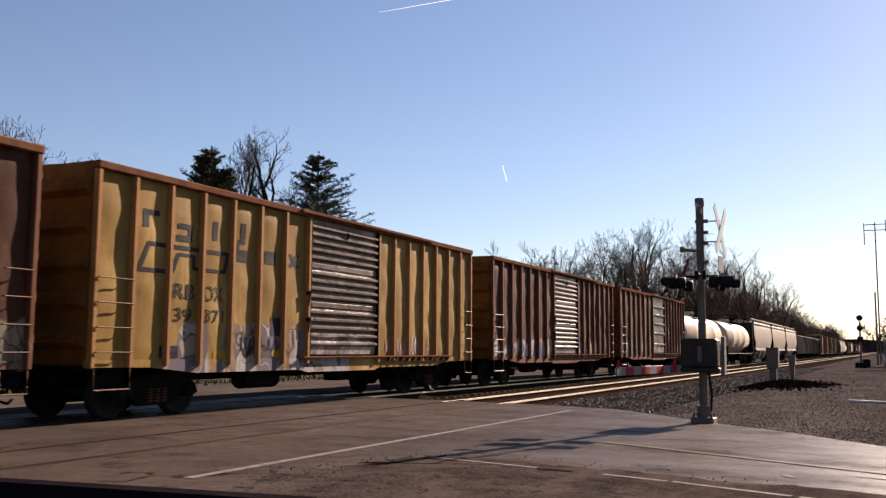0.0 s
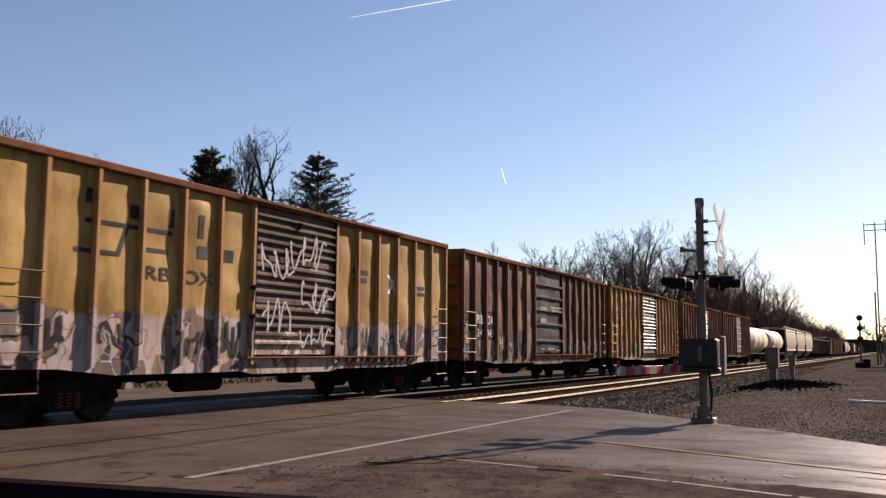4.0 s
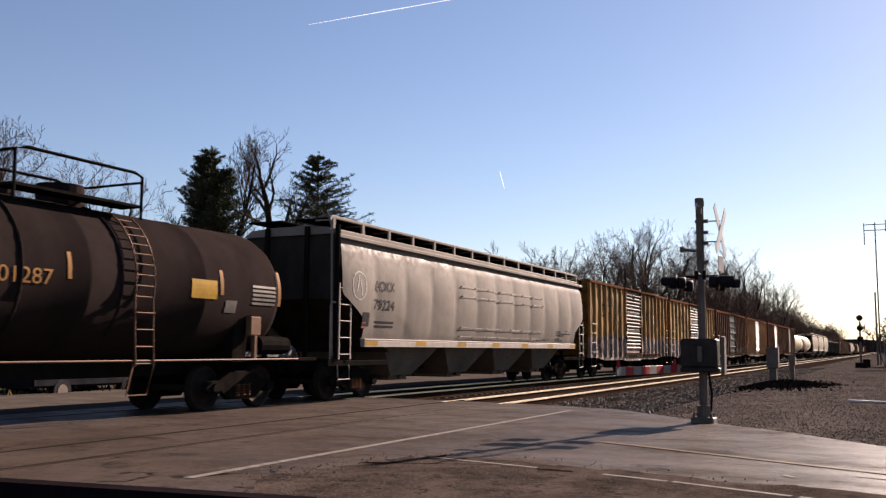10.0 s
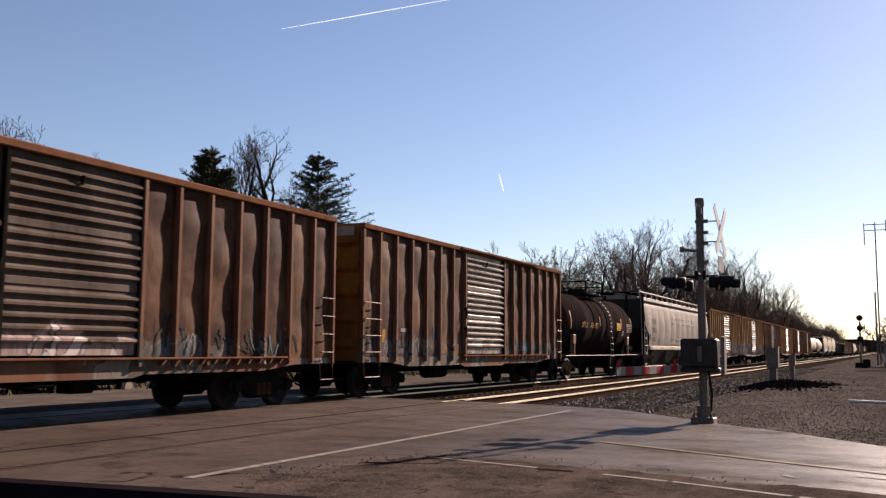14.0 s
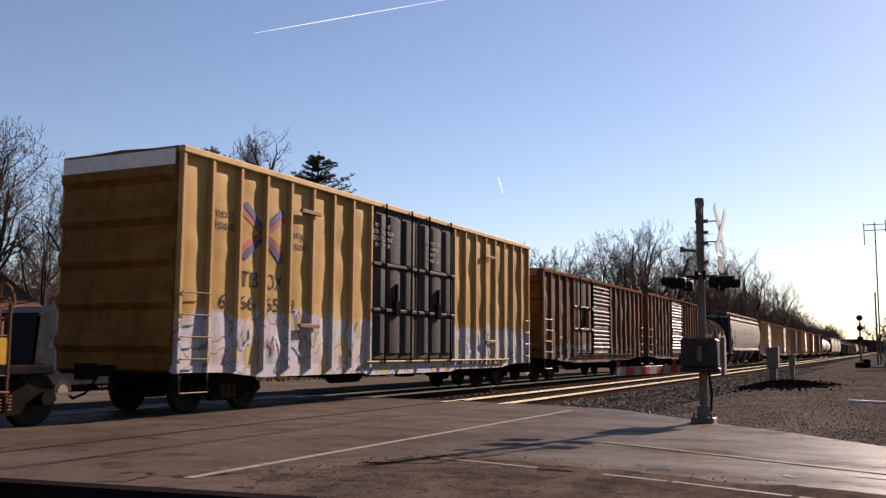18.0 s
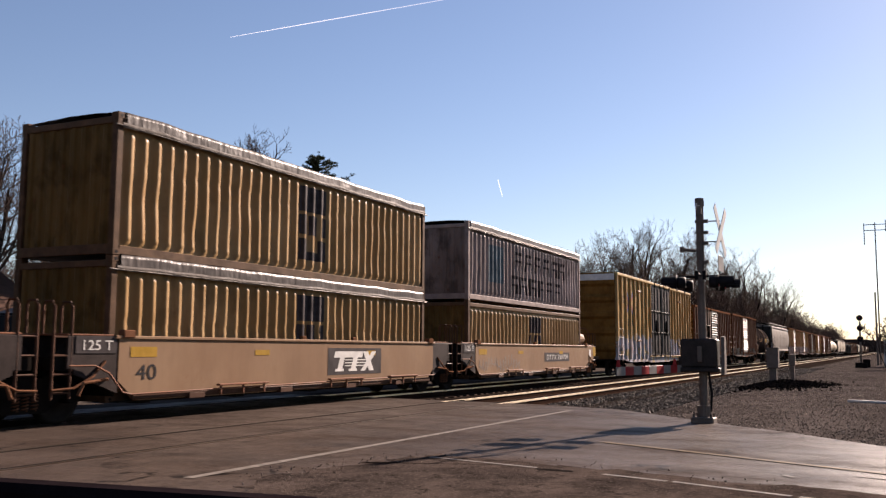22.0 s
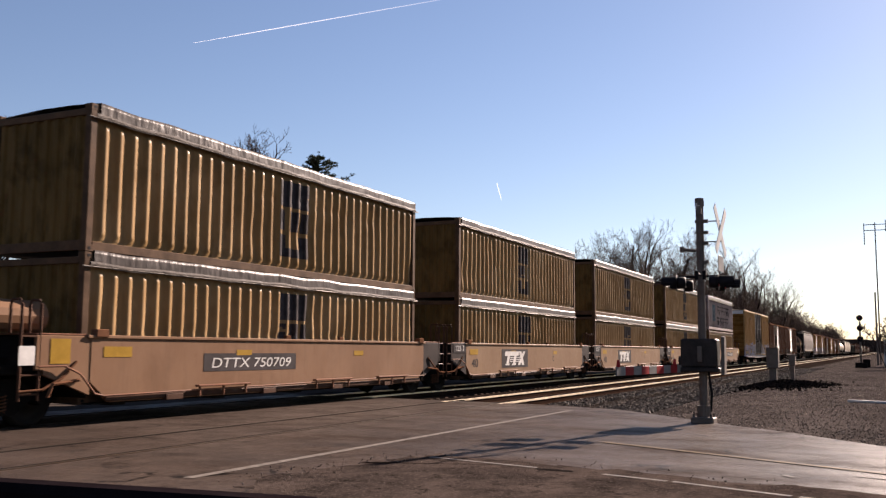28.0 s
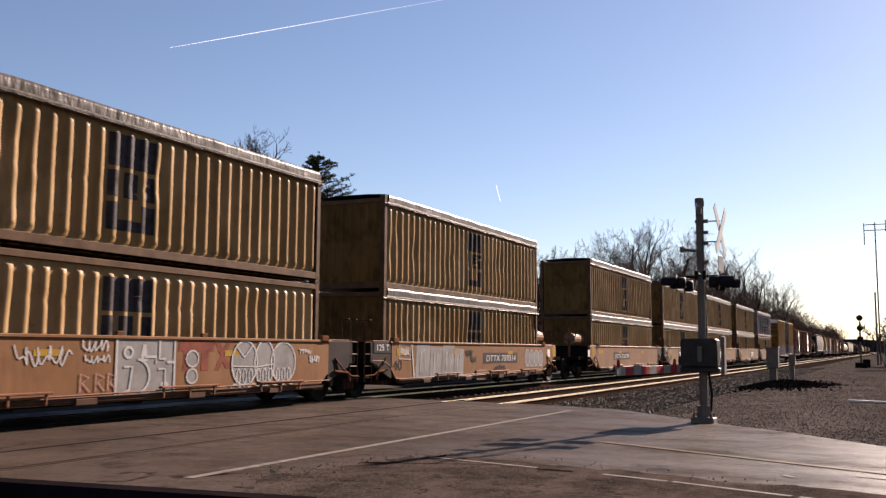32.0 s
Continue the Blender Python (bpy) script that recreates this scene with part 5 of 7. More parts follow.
door_black = car_paint("sooty_door", (0.0172, 0.0150, 0.0156), (0.036, 0.033, 0.034), wear=0.4, rough=0.52, seed=19)
door_dark = car_paint("black_door", (0.0182, 0.0161, 0.0161), (0.033, 0.0282, 0.0282), wear=0.3, rough=0.5, tag=(0.6, (0.107, 0.107, 0.140), (0.064, 0.064, 0.075), (0.301, 0.301, 0.365)), seed=13)


def logo_marks(car, surf, half, n1="RB", n2="OX", n3="39", n4="371", mat=None, x=-5.82, z=2.2):
    mat = mat or m_mark
    lettering(n1, 0.30, mat, car, x, 0, z, 0.62, surf)
    lettering(n2, 0.30, mat, car, x + 0.88, 0, z, 0.58, surf)
    lettering(n3, 0.26, mat, car, x + 0.05, 0, z - 0.42, 0.5, surf)
    lettering(n4, 0.26, mat, car, x + 0.88, 0, z - 0.42, 0.6, surf)


m_greyspray = plain("dusty_spray", (0.107, 0.099, 0.092), 0.6, 0, 0.3)
m_palewash = plain("white_spray_line", (0.290, 0.279, 0.268), 0.6, 0, 0.25)
m_teal = plain("teal_spray", (0.064, 0.107, 0.118), 0.6, 0, 0.3)
m_lilac = plain("lilac_spray", (0.322, 0.322, 0.397), 0.6, 0, 0.25)
m_rose = plain("rose_spray", (0.290, 0.161, 0.140), 0.6, 0, 0.3)
dx_end = 2.1


def spray(car, surf, spans, z0, z1, seed, mats, thick=0.03):
    """Loops of spray paint along stretches of a side, letter by letter."""
    r = random.Random(seed)
    for a, b in spans:
        x = a
        while x < b - 0.5:
            w = r.uniform(0.5, 1.1)
            h = (z1 - z0) * r.uniform(0.6, 1.0)
            scrawl(car, surf, x, z0 + r.uniform(0, 0.12), min(w, b - x), h, r.randrange(9999), mats[r.randrange(len(mats))], thick * r.uniform(0.7, 1.8), r.randint(2, 4))
            x += w * r.uniform(0.7, 1.1)


def marks_yellow(car, surf, half):
    spray(car, surf, [(-3.7, -1.7), (2.3, 5.2)], 1.05, 1.75, 31, (m_greyspray, m_mark, m_lilac, m_rose))
    logo_marks(car, surf, half)
    bars = [rect(-6.62, 3.45, -6.47, 3.78), rect(-6.62, 3.68, -6.2, 3.78), rect(-5.72, 3.52, -5.35, 3.62), rect(-5.45, 3.3, -5.32, 3.62), rect(-5.75, 3.28, -5.35, 3.4), rect(-4.72, 3.4, -4.58, 3.78), rect(-3.85, 3.42, -3.7, 3.85),
            rect(-4.02, 3.05, -3.88, 3.5), rect(-4.02, 3.05, -3.62, 3.3), rect(-3.0, 3.08, -2.62, 3.36), [(-2.15, 3.08), (-2.0, 3.08), (-1.7, 3.38), (-1.85, 3.38)], [(-1.85, 3.08), (-1.7, 3.08), (-2.0, 3.38), (-2.15, 3.38)]]
    for i in range(10):
        bars.append(rect(-6.45 + 0.225 * i, 3.12, -6.23 + 0.225 * i, 3.2))
    bars += [[(-6.5, 3.2), (-6.4, 3.2), (-6.62, 2.7), (-6.72, 2.7)], rect(-6.7, 2.64, -6.3, 2.72), rect(-6.3, 2.64, -5.85, 2.72), [(-5.9, 2.66), (-5.8, 2.66), (-5.62, 3.06), (-5.72, 3.06)], rect(-5.7, 3.0, -5.3, 3.06), rect(-5.3, 2.78, -5.2, 3.06), rect(-5.3, 2.76, -4.9, 2.83), rect(-4.9, 2.76, -4.35, 2.83), [(-4.4, 2.76), (-4.3, 2.76), (-4.18, 3.2), (-4.28, 3.2)]]
    decal(bars, m_mark, car, surf, label="faded dark logo shapes")
    decal([rect(-2.75, 1.55, -2.25, 1.95), rect(-6.1, 1.1, -5.6, 1.32)], m_mark, car, surf, label="small dark stencil plates")
    decal([rect(-4.6, 1.05, -4.2, 1.22), rect(-2.7, 1.1, -2.4, 1.25)], m_yel, car, surf, label="yellow reflective strip")


def marks_yellow2(car, surf, half):
    spray(car, surf, [(-half + 1.0, -4.4), (-3.4, -1.8), (3.0, 5.4)], 1.05, 1.85, int(half * 77), (m_mark, m_dull, m_mark), 0.045)
    decal([[(4.3, 2.75), (4.45, 2.75), (4.95, 3.25), (4.8, 3.25)], [(4.3, 3.25), (4.8, 2.75), (4.95, 2.75), (4.45, 3.25)]], m_white, car, surf, label="faded pale cross mark")
    decal([rect(2.55, 3.15, 3.3, 3.27), rect(2.6, 2.95, 3.25, 3.07), rect(5.9, 2.95, 6.5, 3.05), rect(5.9, 2.78, 6.5, 2.88)], m_mark, car, surf, label="small faded slogan")
    if half < 7.9:
        on_door = lambda x, z: -1.585
        for k, (x, z, w, h) in enumerate(((-1.3, 2.6, 1.2, 1.1), (-0.2, 3.0, 1.3, 0.9), (0.3, 2.0, 1.2, 0.9), (-1.2, 1.5, 1.1, 0.9), (0.2, 1.25, 1.2, 0.6))):
            scrawl(car, on_door, x, z, w, h, 300 + k, m_palewash, 0.05, 3)
    lettering("RB  OX", 0.26, m_mark, car, -4.6, 0, 2.5, 1.9, surf)
    bars = [rect(-6.0, 3.7, -5.85, 3.95), rect(-5.0, 3.55, -4.7, 3.8), rect(-4.0, 3.5, -3.86, 3.85), rect(-3.2, 3.4, -3.05, 3.85), rect(-3.2, 3.0, -2.9, 3.25), rect(-2.4, 3.0, -2.1, 3.25), rect(-6.0, 3.36, -3.9, 3.44), rect(-6.2, 2.85, -5.3, 2.93), [(-5.3, 2.85), (-5.2, 2.85), (-5.0, 3.36), (-5.1, 3.36)], rect(-4.7, 3.0, -4.0, 3.08)]
    decal(bars, m_mark, car, surf, label="faded dark logo shapes")


def marks_brown(car, surf, half):
    spray(car, surf, [(-half + 0.25, -half + 1.1)], 1.0, 2.4, 8, (m_dull, m_dull, m_mark))
    spray(car, surf, [(-4.9, -1.6), (2.2, half - 0.5)], 1.0, 1.95, 14, (m_greyspray, m_mark, m_rose, m_mark), 0.035)
    logo_marks(car, surf, half, "RB", "OX", "34", "845", m_white, -6.88, 2.12)
    decal([rect(-half + 0.3, 1.5, -half + 0.75, 1.85), rect(half - 1.35, 1.2, half - 0.95, 1.35), rect(-7.0, 1.1, -6.9, 2.2)], m_yel, car, surf, label="yellow panel")
    decal([rect(-6.96, 1.6, -6.14, 2.55), rect(-6.0, 1.6, -5.18, 2.55)], m_blackp, car, surf, label="black panel behind the number")
    lettering("CLOSE AND LOCK DOORS", 0.09, m_white, car, 0.28, -1.61, 2.90, 1.25, name="stencil")
    lettering("BEFORE MOVING CAR", 0.09, m_white, car, 0.38, -1.61, 2.76, 1.05, name="stencil")
    decal([rect(-0.95, 2.78, -0.25, 2.93), rect(-0.9, 2.30, -0.3, 2.5), rect(-0.05, 1.28, 0.65, 1.36), rect(-0.9, 1.30, -0.5, 1.34), rect(0.8, 1.24, 1.4, 1.28)], m_zinc, car, y=-1.606, label="worn stencil patch")
    decal([rect(-2.15, 2.35, -1.9, 2.6)], m_dull, car, surf, label="small white plate")
    decal([rect(-4.0, 1.55, -3.45, 1.9), rect(-3.1, 1.5, -2.45, 1.95)], m_mark, car, surf, label="dark stencil plate")


def marks_rust(car, surf, half):
    decal([rect(-half + 1.15, 1.45, -half + 1.3, 1.8), rect(half - 1.9, 1.5, half - 1.72, 1.75)], m_yel, car, surf, label="yellow reflective strip")
    decal([rect(-half + 2.15, 1.75, -half + 2.5, 1.85)], m_dull, car, surf, label="white stencil patch")
    spray(car, surf, [(-half + 0.3, -half + 3.8), (dx_end, half - 1.2)], 1.05, 1.9, int(half * 100), (m_greyspray, m_mark, m_teal, m_greyspray, m_mark))
    decal([rect(-half + 4.1, 1.55, -half + 4.7, 1.95)], m_mark, car, surf, label="dark stencil plate")
    bm = B()
    rbox(bm, -half - 0.085, -1.35, 4.16, -half - 0.07, -0.25, 4.4, 0.004)
    part("number_panel", bm, m_dull, car, "white number panel on the end")


def marks_hicube(car, surf, half):
    spray(car, surf, [(-half + 1.5, -5.0), (4.0, 6.5)], 1.0, 1.8, 5, (m_lilac, m_rose, m_lilac), 0.045)
    cx, cz, q = -6.72, 3.72, 0.14
    for sx in (-1, 1):
        for sz in (-1, 1):
            ex, ez = cx + sx * 0.74, cz + sz * 0.56
            decal([[(cx - sx * 0.02, cz), (cx, cz + sz * q), (ex - sx * 0.14, ez + sz * 0.06), (ex, ez - sz * 0.03)]], m_blueL, car, lambda x, z: surf(x, z) - 0.006, label="faded blue stroke")
            decal([[(cx, cz), (cx + sx * q, cz - sz * 0.02), (ex + sx * 0.02, ez - sz * 0.22), (ex - sx * 0.03, ez - sz * 0.06)]], m_redL, car, surf, label="faded red stroke")
    lettering("next", 0.2, m_mark, car, -8.35, 0, 3.9, 0.62, surf)
    lettering("load", 0.2, m_mark, car, -8.35, 0, 3.66, 0.6, surf)
    lettering("any", 0.2, m_mark, car, -5.72, 0, 3.75, 0.5, surf)
    lettering("road", 0.2, m_mark, car, -5.72, 0, 3.5, 0.6, surf)
    lettering("TB", 0.34, m_mark, car, -7.5, 0, 2.55, 0.62, surf)
    lettering("OX", 0.34, m_mark, car, -6.6, 0, 2.55, 0.6, surf)
    for word, x, w in (("6", -8.15, 0.25), ("66", -7.52, 0.55), ("65", -6.63, 0.52), ("2", -5.74, 0.22)):
        lettering(word, 0.30, m_mark, car, x, 0, 2.08, w, surf)
    bm = B()
    rbox(bm, -half - 0.09, -1.46, 4.66, -half - 0.074, 1.46, 5.05, 0.004)
    part("white_band", bm, m_white, car, "white painted band on the end")
    lettering("IMPORTANT", 0.11, m_dull, car, -2.1, -1.60, 4.45, 0.8)
    lettering("CLOSE THIS DOOR", 0.11, m_dull, car, -2.3, -1.60, 4.28, 1.2)
    lettering("BEFORE CLOSING", 0.11, m_dull, car, -2.25, -1.60, 4.11, 1.1)
    lettering("MAIN DOOR", 0.11, m_dull, car, -2.1, -1.60, 3.94, 0.8)
    lettering("CLOSE AND LOCK", 0.11, m_dull, car, 0.7, -1.60, 4.3, 1.1)
    lettering("BOTH DOORS", 0.11, m_dull, car, 0.8, -1.60, 4.13, 0.85)
    lettering("BEFORE", 0.11, m_dull, car, 0.95, -1.60, 3.96, 0.5)
    lettering("MOVING CAR", 0.11, m_dull, car, 0.8, -1.60, 3.79, 0.85)
    for x, z in ((-5.1, 4.35), (-5.1, 1.75), (5.5, 4.3), (5.6, 1.5)):
        bm = B()
        rbox(bm, x - 0.4, -1.66, z, x + 0.4, -1.58, z + 0.09, 0.01)
        part("tie_rail", bm, m_rung, car)


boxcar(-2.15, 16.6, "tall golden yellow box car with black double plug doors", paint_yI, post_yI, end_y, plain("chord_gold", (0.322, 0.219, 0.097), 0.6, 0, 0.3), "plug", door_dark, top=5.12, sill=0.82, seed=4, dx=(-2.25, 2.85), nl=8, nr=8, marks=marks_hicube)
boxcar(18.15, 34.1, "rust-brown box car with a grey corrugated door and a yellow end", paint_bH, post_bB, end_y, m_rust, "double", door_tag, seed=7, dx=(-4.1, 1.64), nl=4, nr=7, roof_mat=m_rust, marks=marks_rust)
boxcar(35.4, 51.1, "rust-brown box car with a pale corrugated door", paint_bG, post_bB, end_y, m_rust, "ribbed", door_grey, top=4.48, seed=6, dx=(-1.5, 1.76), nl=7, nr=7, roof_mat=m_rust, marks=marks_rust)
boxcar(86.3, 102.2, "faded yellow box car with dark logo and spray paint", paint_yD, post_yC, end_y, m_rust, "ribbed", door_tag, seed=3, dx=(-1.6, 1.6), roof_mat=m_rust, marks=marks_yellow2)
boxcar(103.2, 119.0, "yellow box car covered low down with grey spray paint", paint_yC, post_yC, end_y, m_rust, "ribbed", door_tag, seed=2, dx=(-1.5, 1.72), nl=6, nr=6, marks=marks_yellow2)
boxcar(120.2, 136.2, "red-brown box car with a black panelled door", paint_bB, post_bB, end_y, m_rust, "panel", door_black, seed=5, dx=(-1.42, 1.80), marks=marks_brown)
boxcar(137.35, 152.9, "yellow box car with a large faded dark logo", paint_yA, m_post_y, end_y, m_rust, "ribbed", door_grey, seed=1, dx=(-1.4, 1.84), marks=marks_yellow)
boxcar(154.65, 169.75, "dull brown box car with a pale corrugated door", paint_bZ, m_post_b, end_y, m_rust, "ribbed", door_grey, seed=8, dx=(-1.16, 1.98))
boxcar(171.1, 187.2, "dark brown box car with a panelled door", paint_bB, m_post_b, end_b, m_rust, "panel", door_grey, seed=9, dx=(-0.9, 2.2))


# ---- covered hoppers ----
# hopper end colour: the body grey taken almost to black to hold the shade
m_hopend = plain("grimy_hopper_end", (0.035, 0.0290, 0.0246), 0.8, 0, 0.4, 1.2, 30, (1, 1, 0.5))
# bays share the body paint; this darker tone carries their shade
m_bay = plain("grimy_bay_paint", (0.105, 0.085, 0.068), 0.7, 0, 0.35, 1.5, 30, (1, 1, 0.5))
m_sill = plain("pale_sill_paint", (0.290, 0.253, 0.225), 0.55, 0, 0.2)
paint_hop = car_paint("grey_hopper_paint", (0.161, 0.138, 0.118), (0.199, 0.172, 0.147), wear=0.18, rough=0.6, seed=14)


def hopper(s0, s1, label, body, detail=True, marks=None, bays=4):
    half = (s1 - s0) / 2
    car = empty("covered_hopper", label, "covered hopper", "hoppers")
    ROLLING.append((car, (s0 + s1) / 2, 0.0))
    n_seg = 12 if detail else 8
    top, low = 4.0, 1.52

    def skin(x, z, side=-1):
        u = (x + half) / (2 * half) * n_seg
        f = abs(math.sin(math.pi * u))
        t = (z - low) / (top - low)
        bulge = 0.11 * math.sin(math.pi * min(1, max(0, t))) ** (0.7 if t < 0.5 else 1.05)
        dent = 0.05 * max(0, noise.noise((x * 0.55, z * 0.8, 3.3)) - 0.25)
        return side * (1.50 + bulge + 0.045 * f ** 0.6 * max(0.0, math.sin(math.pi * t)) ** 0.7 - dent - (0.06 * max(0, t - 0.9) / 0.1))
    def reach(z):
        return half - 1.08 * min(1.0, max(0.0, (2.62 - z) / 0.6)) - 0.06 * max(0.0, (z - 3.3) / 0.7) ** 2
    V, Fc = sheet(lambda x, z: (x * reach(z) / half, skin(x * reach(z) / half, z), z), steps(-half, half, n_seg * 12 if detail else n_seg * 4), steps(low, top, 28 if detail else 12))
    o = raw("side_panel", V, Fc, body, car, "bulging pale grey side sheet")
    for p in o.data.polygons:
        p.use_smooth = True
    V, Fc = sheet(lambda x, z: (x, skin(x, z, 1), z), steps(-half, half, n_seg * 2), steps(low, top, 6))
    raw("side_panel", V, [f[::-1] for f in Fc], body, car)
    bm = B()
    extrude(bm, [(-1.36, top + 0.1), (-1.15, top + 0.27), (-0.5, top + 0.32), (0.5, top + 0.32), (1.15, top + 0.27), (1.36, top + 0.1)], "x", -half, half)
    part("roof", bm, body, car, "rounded grey roof")
    bm = B()
    rbox(bm, -half - 0.1, -1.44, top + 0.09, half + 0.1, -1.30, top + 0.21, 0.02)
    rbox(bm, -half - 0.1, -1.58, top - 0.03, half + 0.1, -1.42, top + 0.08, 0.02)
    part("top_sill", bm, body, car)
    bm = B()
    box(bm, -half, -1.27, top + 0.47, half, -0.2, top + 0.50)
    box(bm, -half, 0.2, top + 0.47, half, 1.27, top + 0.50)
    part("running_board", bm, m_under, car, "dark roof walkway grating")
    bm = B()
    rbox(bm, -half - 0.12, -1.34, top + 0.46, half + 0.1, -1.28, top + 0.54, 0.015)
    tube(bm, [(half + 0.08, -1.31, top + 0.5), (half + 0.22, -1.36, top + 0.42), (half + 0.28, -1.45, top + 0.2), (half + 0.28, -1.5, 1.1)], 0.03, 6)
    tube(bm, [(-half - 0.08, -1.31, top + 0.5), (-half - 0.22, -1.36, top + 0.42), (-half - 0.28, -1.45, top + 0.2), (-half - 0.28, -1.5, 1.1)], 0.03, 6)
    part("edge_rail", bm, body, car, "long pale rail along the roof edge")
    for i in range(15 if detail else 8):
        bm = B()
        x = -half + 2 * half * i / (14 if detail else 7)
        box(bm, x - 0.055, -1.345, top + 0.19, x + 0.055, -1.29, top + 0.5)
        box(bm, x - 0.02, -1.30, top + 0.42, x + 0.02, -0.8, top + 0.46)
        part("rail_post", bm, body, car)
    for x in steps(-half + 1.8, half - 1.8, 5):
        bm = B()
        rbox(bm, x - 1.1, -0.34, top + 0.3, x + 1.1, 0.34, top + 0.46, 0.03)
        part("hatch", bm, body, car)
    a0 = half - 1.1
    bm = B()
    rbox(bm, -a0, -1.60, low - 0.03, a0, -1.46, low + 0.02, 0.01)
    rbox(bm, -a0, -1.60, low - 0.19, a0, -1.47, low - 0.03, 0.01)
    part("side_sill", bm, m_sill, car, "pale side sill stripe")
    if detail:
        for x in steps(-a0 + 0.05, a0 - 0.7, 6):
            decal([rect(x, low - 0.15, x + 0.62, low - 0.03)], m_yel, car, y=-1.604, name="reflector", label="yellow reflective strip")
        for z in (3.22, 2.92, 1.95, 1.68):
            bm = B()
            tube(bm, [(x, skin(x, z) - 0.03, z) for x in steps(-2.9, 4.5, 24)], 0.006, 5)
            for i in range(8):
                x = -2.9 + i * 1.057
                box(bm, x - 0.015, skin(x, z) - 0.036, z - 0.02, x + 0.015, skin(x, z) + 0.02, z + 0.02)
            part("tag_rail", bm, body, car)
    # discharge bays
    bw = 2 * (half - 2.27) / bays
    for i in range(bays):
        x0 = -half + 2.27 + i * bw
        bm = B()
        vv = [(x0, 1.5), (x0 + bw, 1.5), (x0 + bw * 0.63, 0.56), (x0 + bw * 0.30, 0.56)]
        t = [bm.verts.new((x, -1.45 if z > 1 else -1.08, z)) for x, z in vv] + [bm.verts.new((x, 1.45 if z > 1 else 1.08, z)) for x, z in vv]
        for f in ((0, 1, 2, 3), (7, 6, 5, 4), (1, 0, 4, 5), (3, 2, 6, 7), (0, 3, 7, 4), (2, 1, 5, 6)):
            bm.faces.new([t[k] for k in f])
        box(bm, x0 + bw * 0.36, -0.9, 0.42, x0 + bw * 0.64, 0.9, 0.64)
        tube(bm, [(x0 + bw * 0.5, -1.0, 0.5), (x0 + bw * 0.5, 1.0, 0.5)], 0.05, 6)
        bay = part("discharge_bay", bm, m_bay if detail else body, car, "sloping hopper bay with an outlet gate")
        bm = B()
        rbox(bm, x0 + bw * 0.47, -1.26, 1.0, x0 + bw * 0.53, -1.08, 1.16, 0.01)
        part("vibrator_bracket", bm, m_under, bay)
    bm = B()
    rbox(bm, -half - 0.3, -0.28, 0.68, half + 0.3, 0.28, 0.98, 0.02)
    part("centre_sill", bm, m_under, car)
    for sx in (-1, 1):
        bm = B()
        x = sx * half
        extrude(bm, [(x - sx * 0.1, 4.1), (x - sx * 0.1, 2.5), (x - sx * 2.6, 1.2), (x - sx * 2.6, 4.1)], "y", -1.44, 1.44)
        part("end_slope", bm, m_hopend, car, "sloped end sheet with shade in its paint")
        bm = B()
        rbox(bm, min(x, x + sx * 0.5), -1.55, 0.98, max(x, x + sx * 0.5), 1.55, 1.06, 0.015)
        rbox(bm, min(x - sx * 2.4, x + sx * 0.5), -1.55, 0.86, max(x - sx * 2.4, x + sx * 0.5), -1.43, 1.0, 0.015)
        for y in (-1.5, -0.6, 0.6, 1.5):
            rbox(bm, x + sx * 0.02, y - 0.06, 1.0, x + sx * 0.12, y + 0.06, 4.3, 0.015)
        # open frame in underframe black too: the end's shade put into its colour
        part("end_frame", bm, m_under, car, "open end frame and platform")
    if detail:
        ladder(car, -half - 0.1, -half + 0.42, -1.60, [1.15 + 0.4 * i for i in range(5)], m_sill, 0.55, stiles=True)
        ladder(car, half - 0.42, half + 0.1, -1.60, [1.15 + 0.4 * i for i in range(4)], m_sill, 0.55, stiles=True)
        bm = B()
        tube(bm, [(-half - 0.35, -1.5, 1.05), (-half - 0.35, -1.5, 2.3), (-half - 0.3, -1.5, 2.4), (-half - 0.15, -1.5, 2.4)], 0.02, 6)
        part("grab_iron", bm, m_sill, car)
    bogies(car, (-half + 1.5, half - 1.5))
    couplers(car, half + 0.25)
    if marks:
        marks(car, skin, half)
    return car


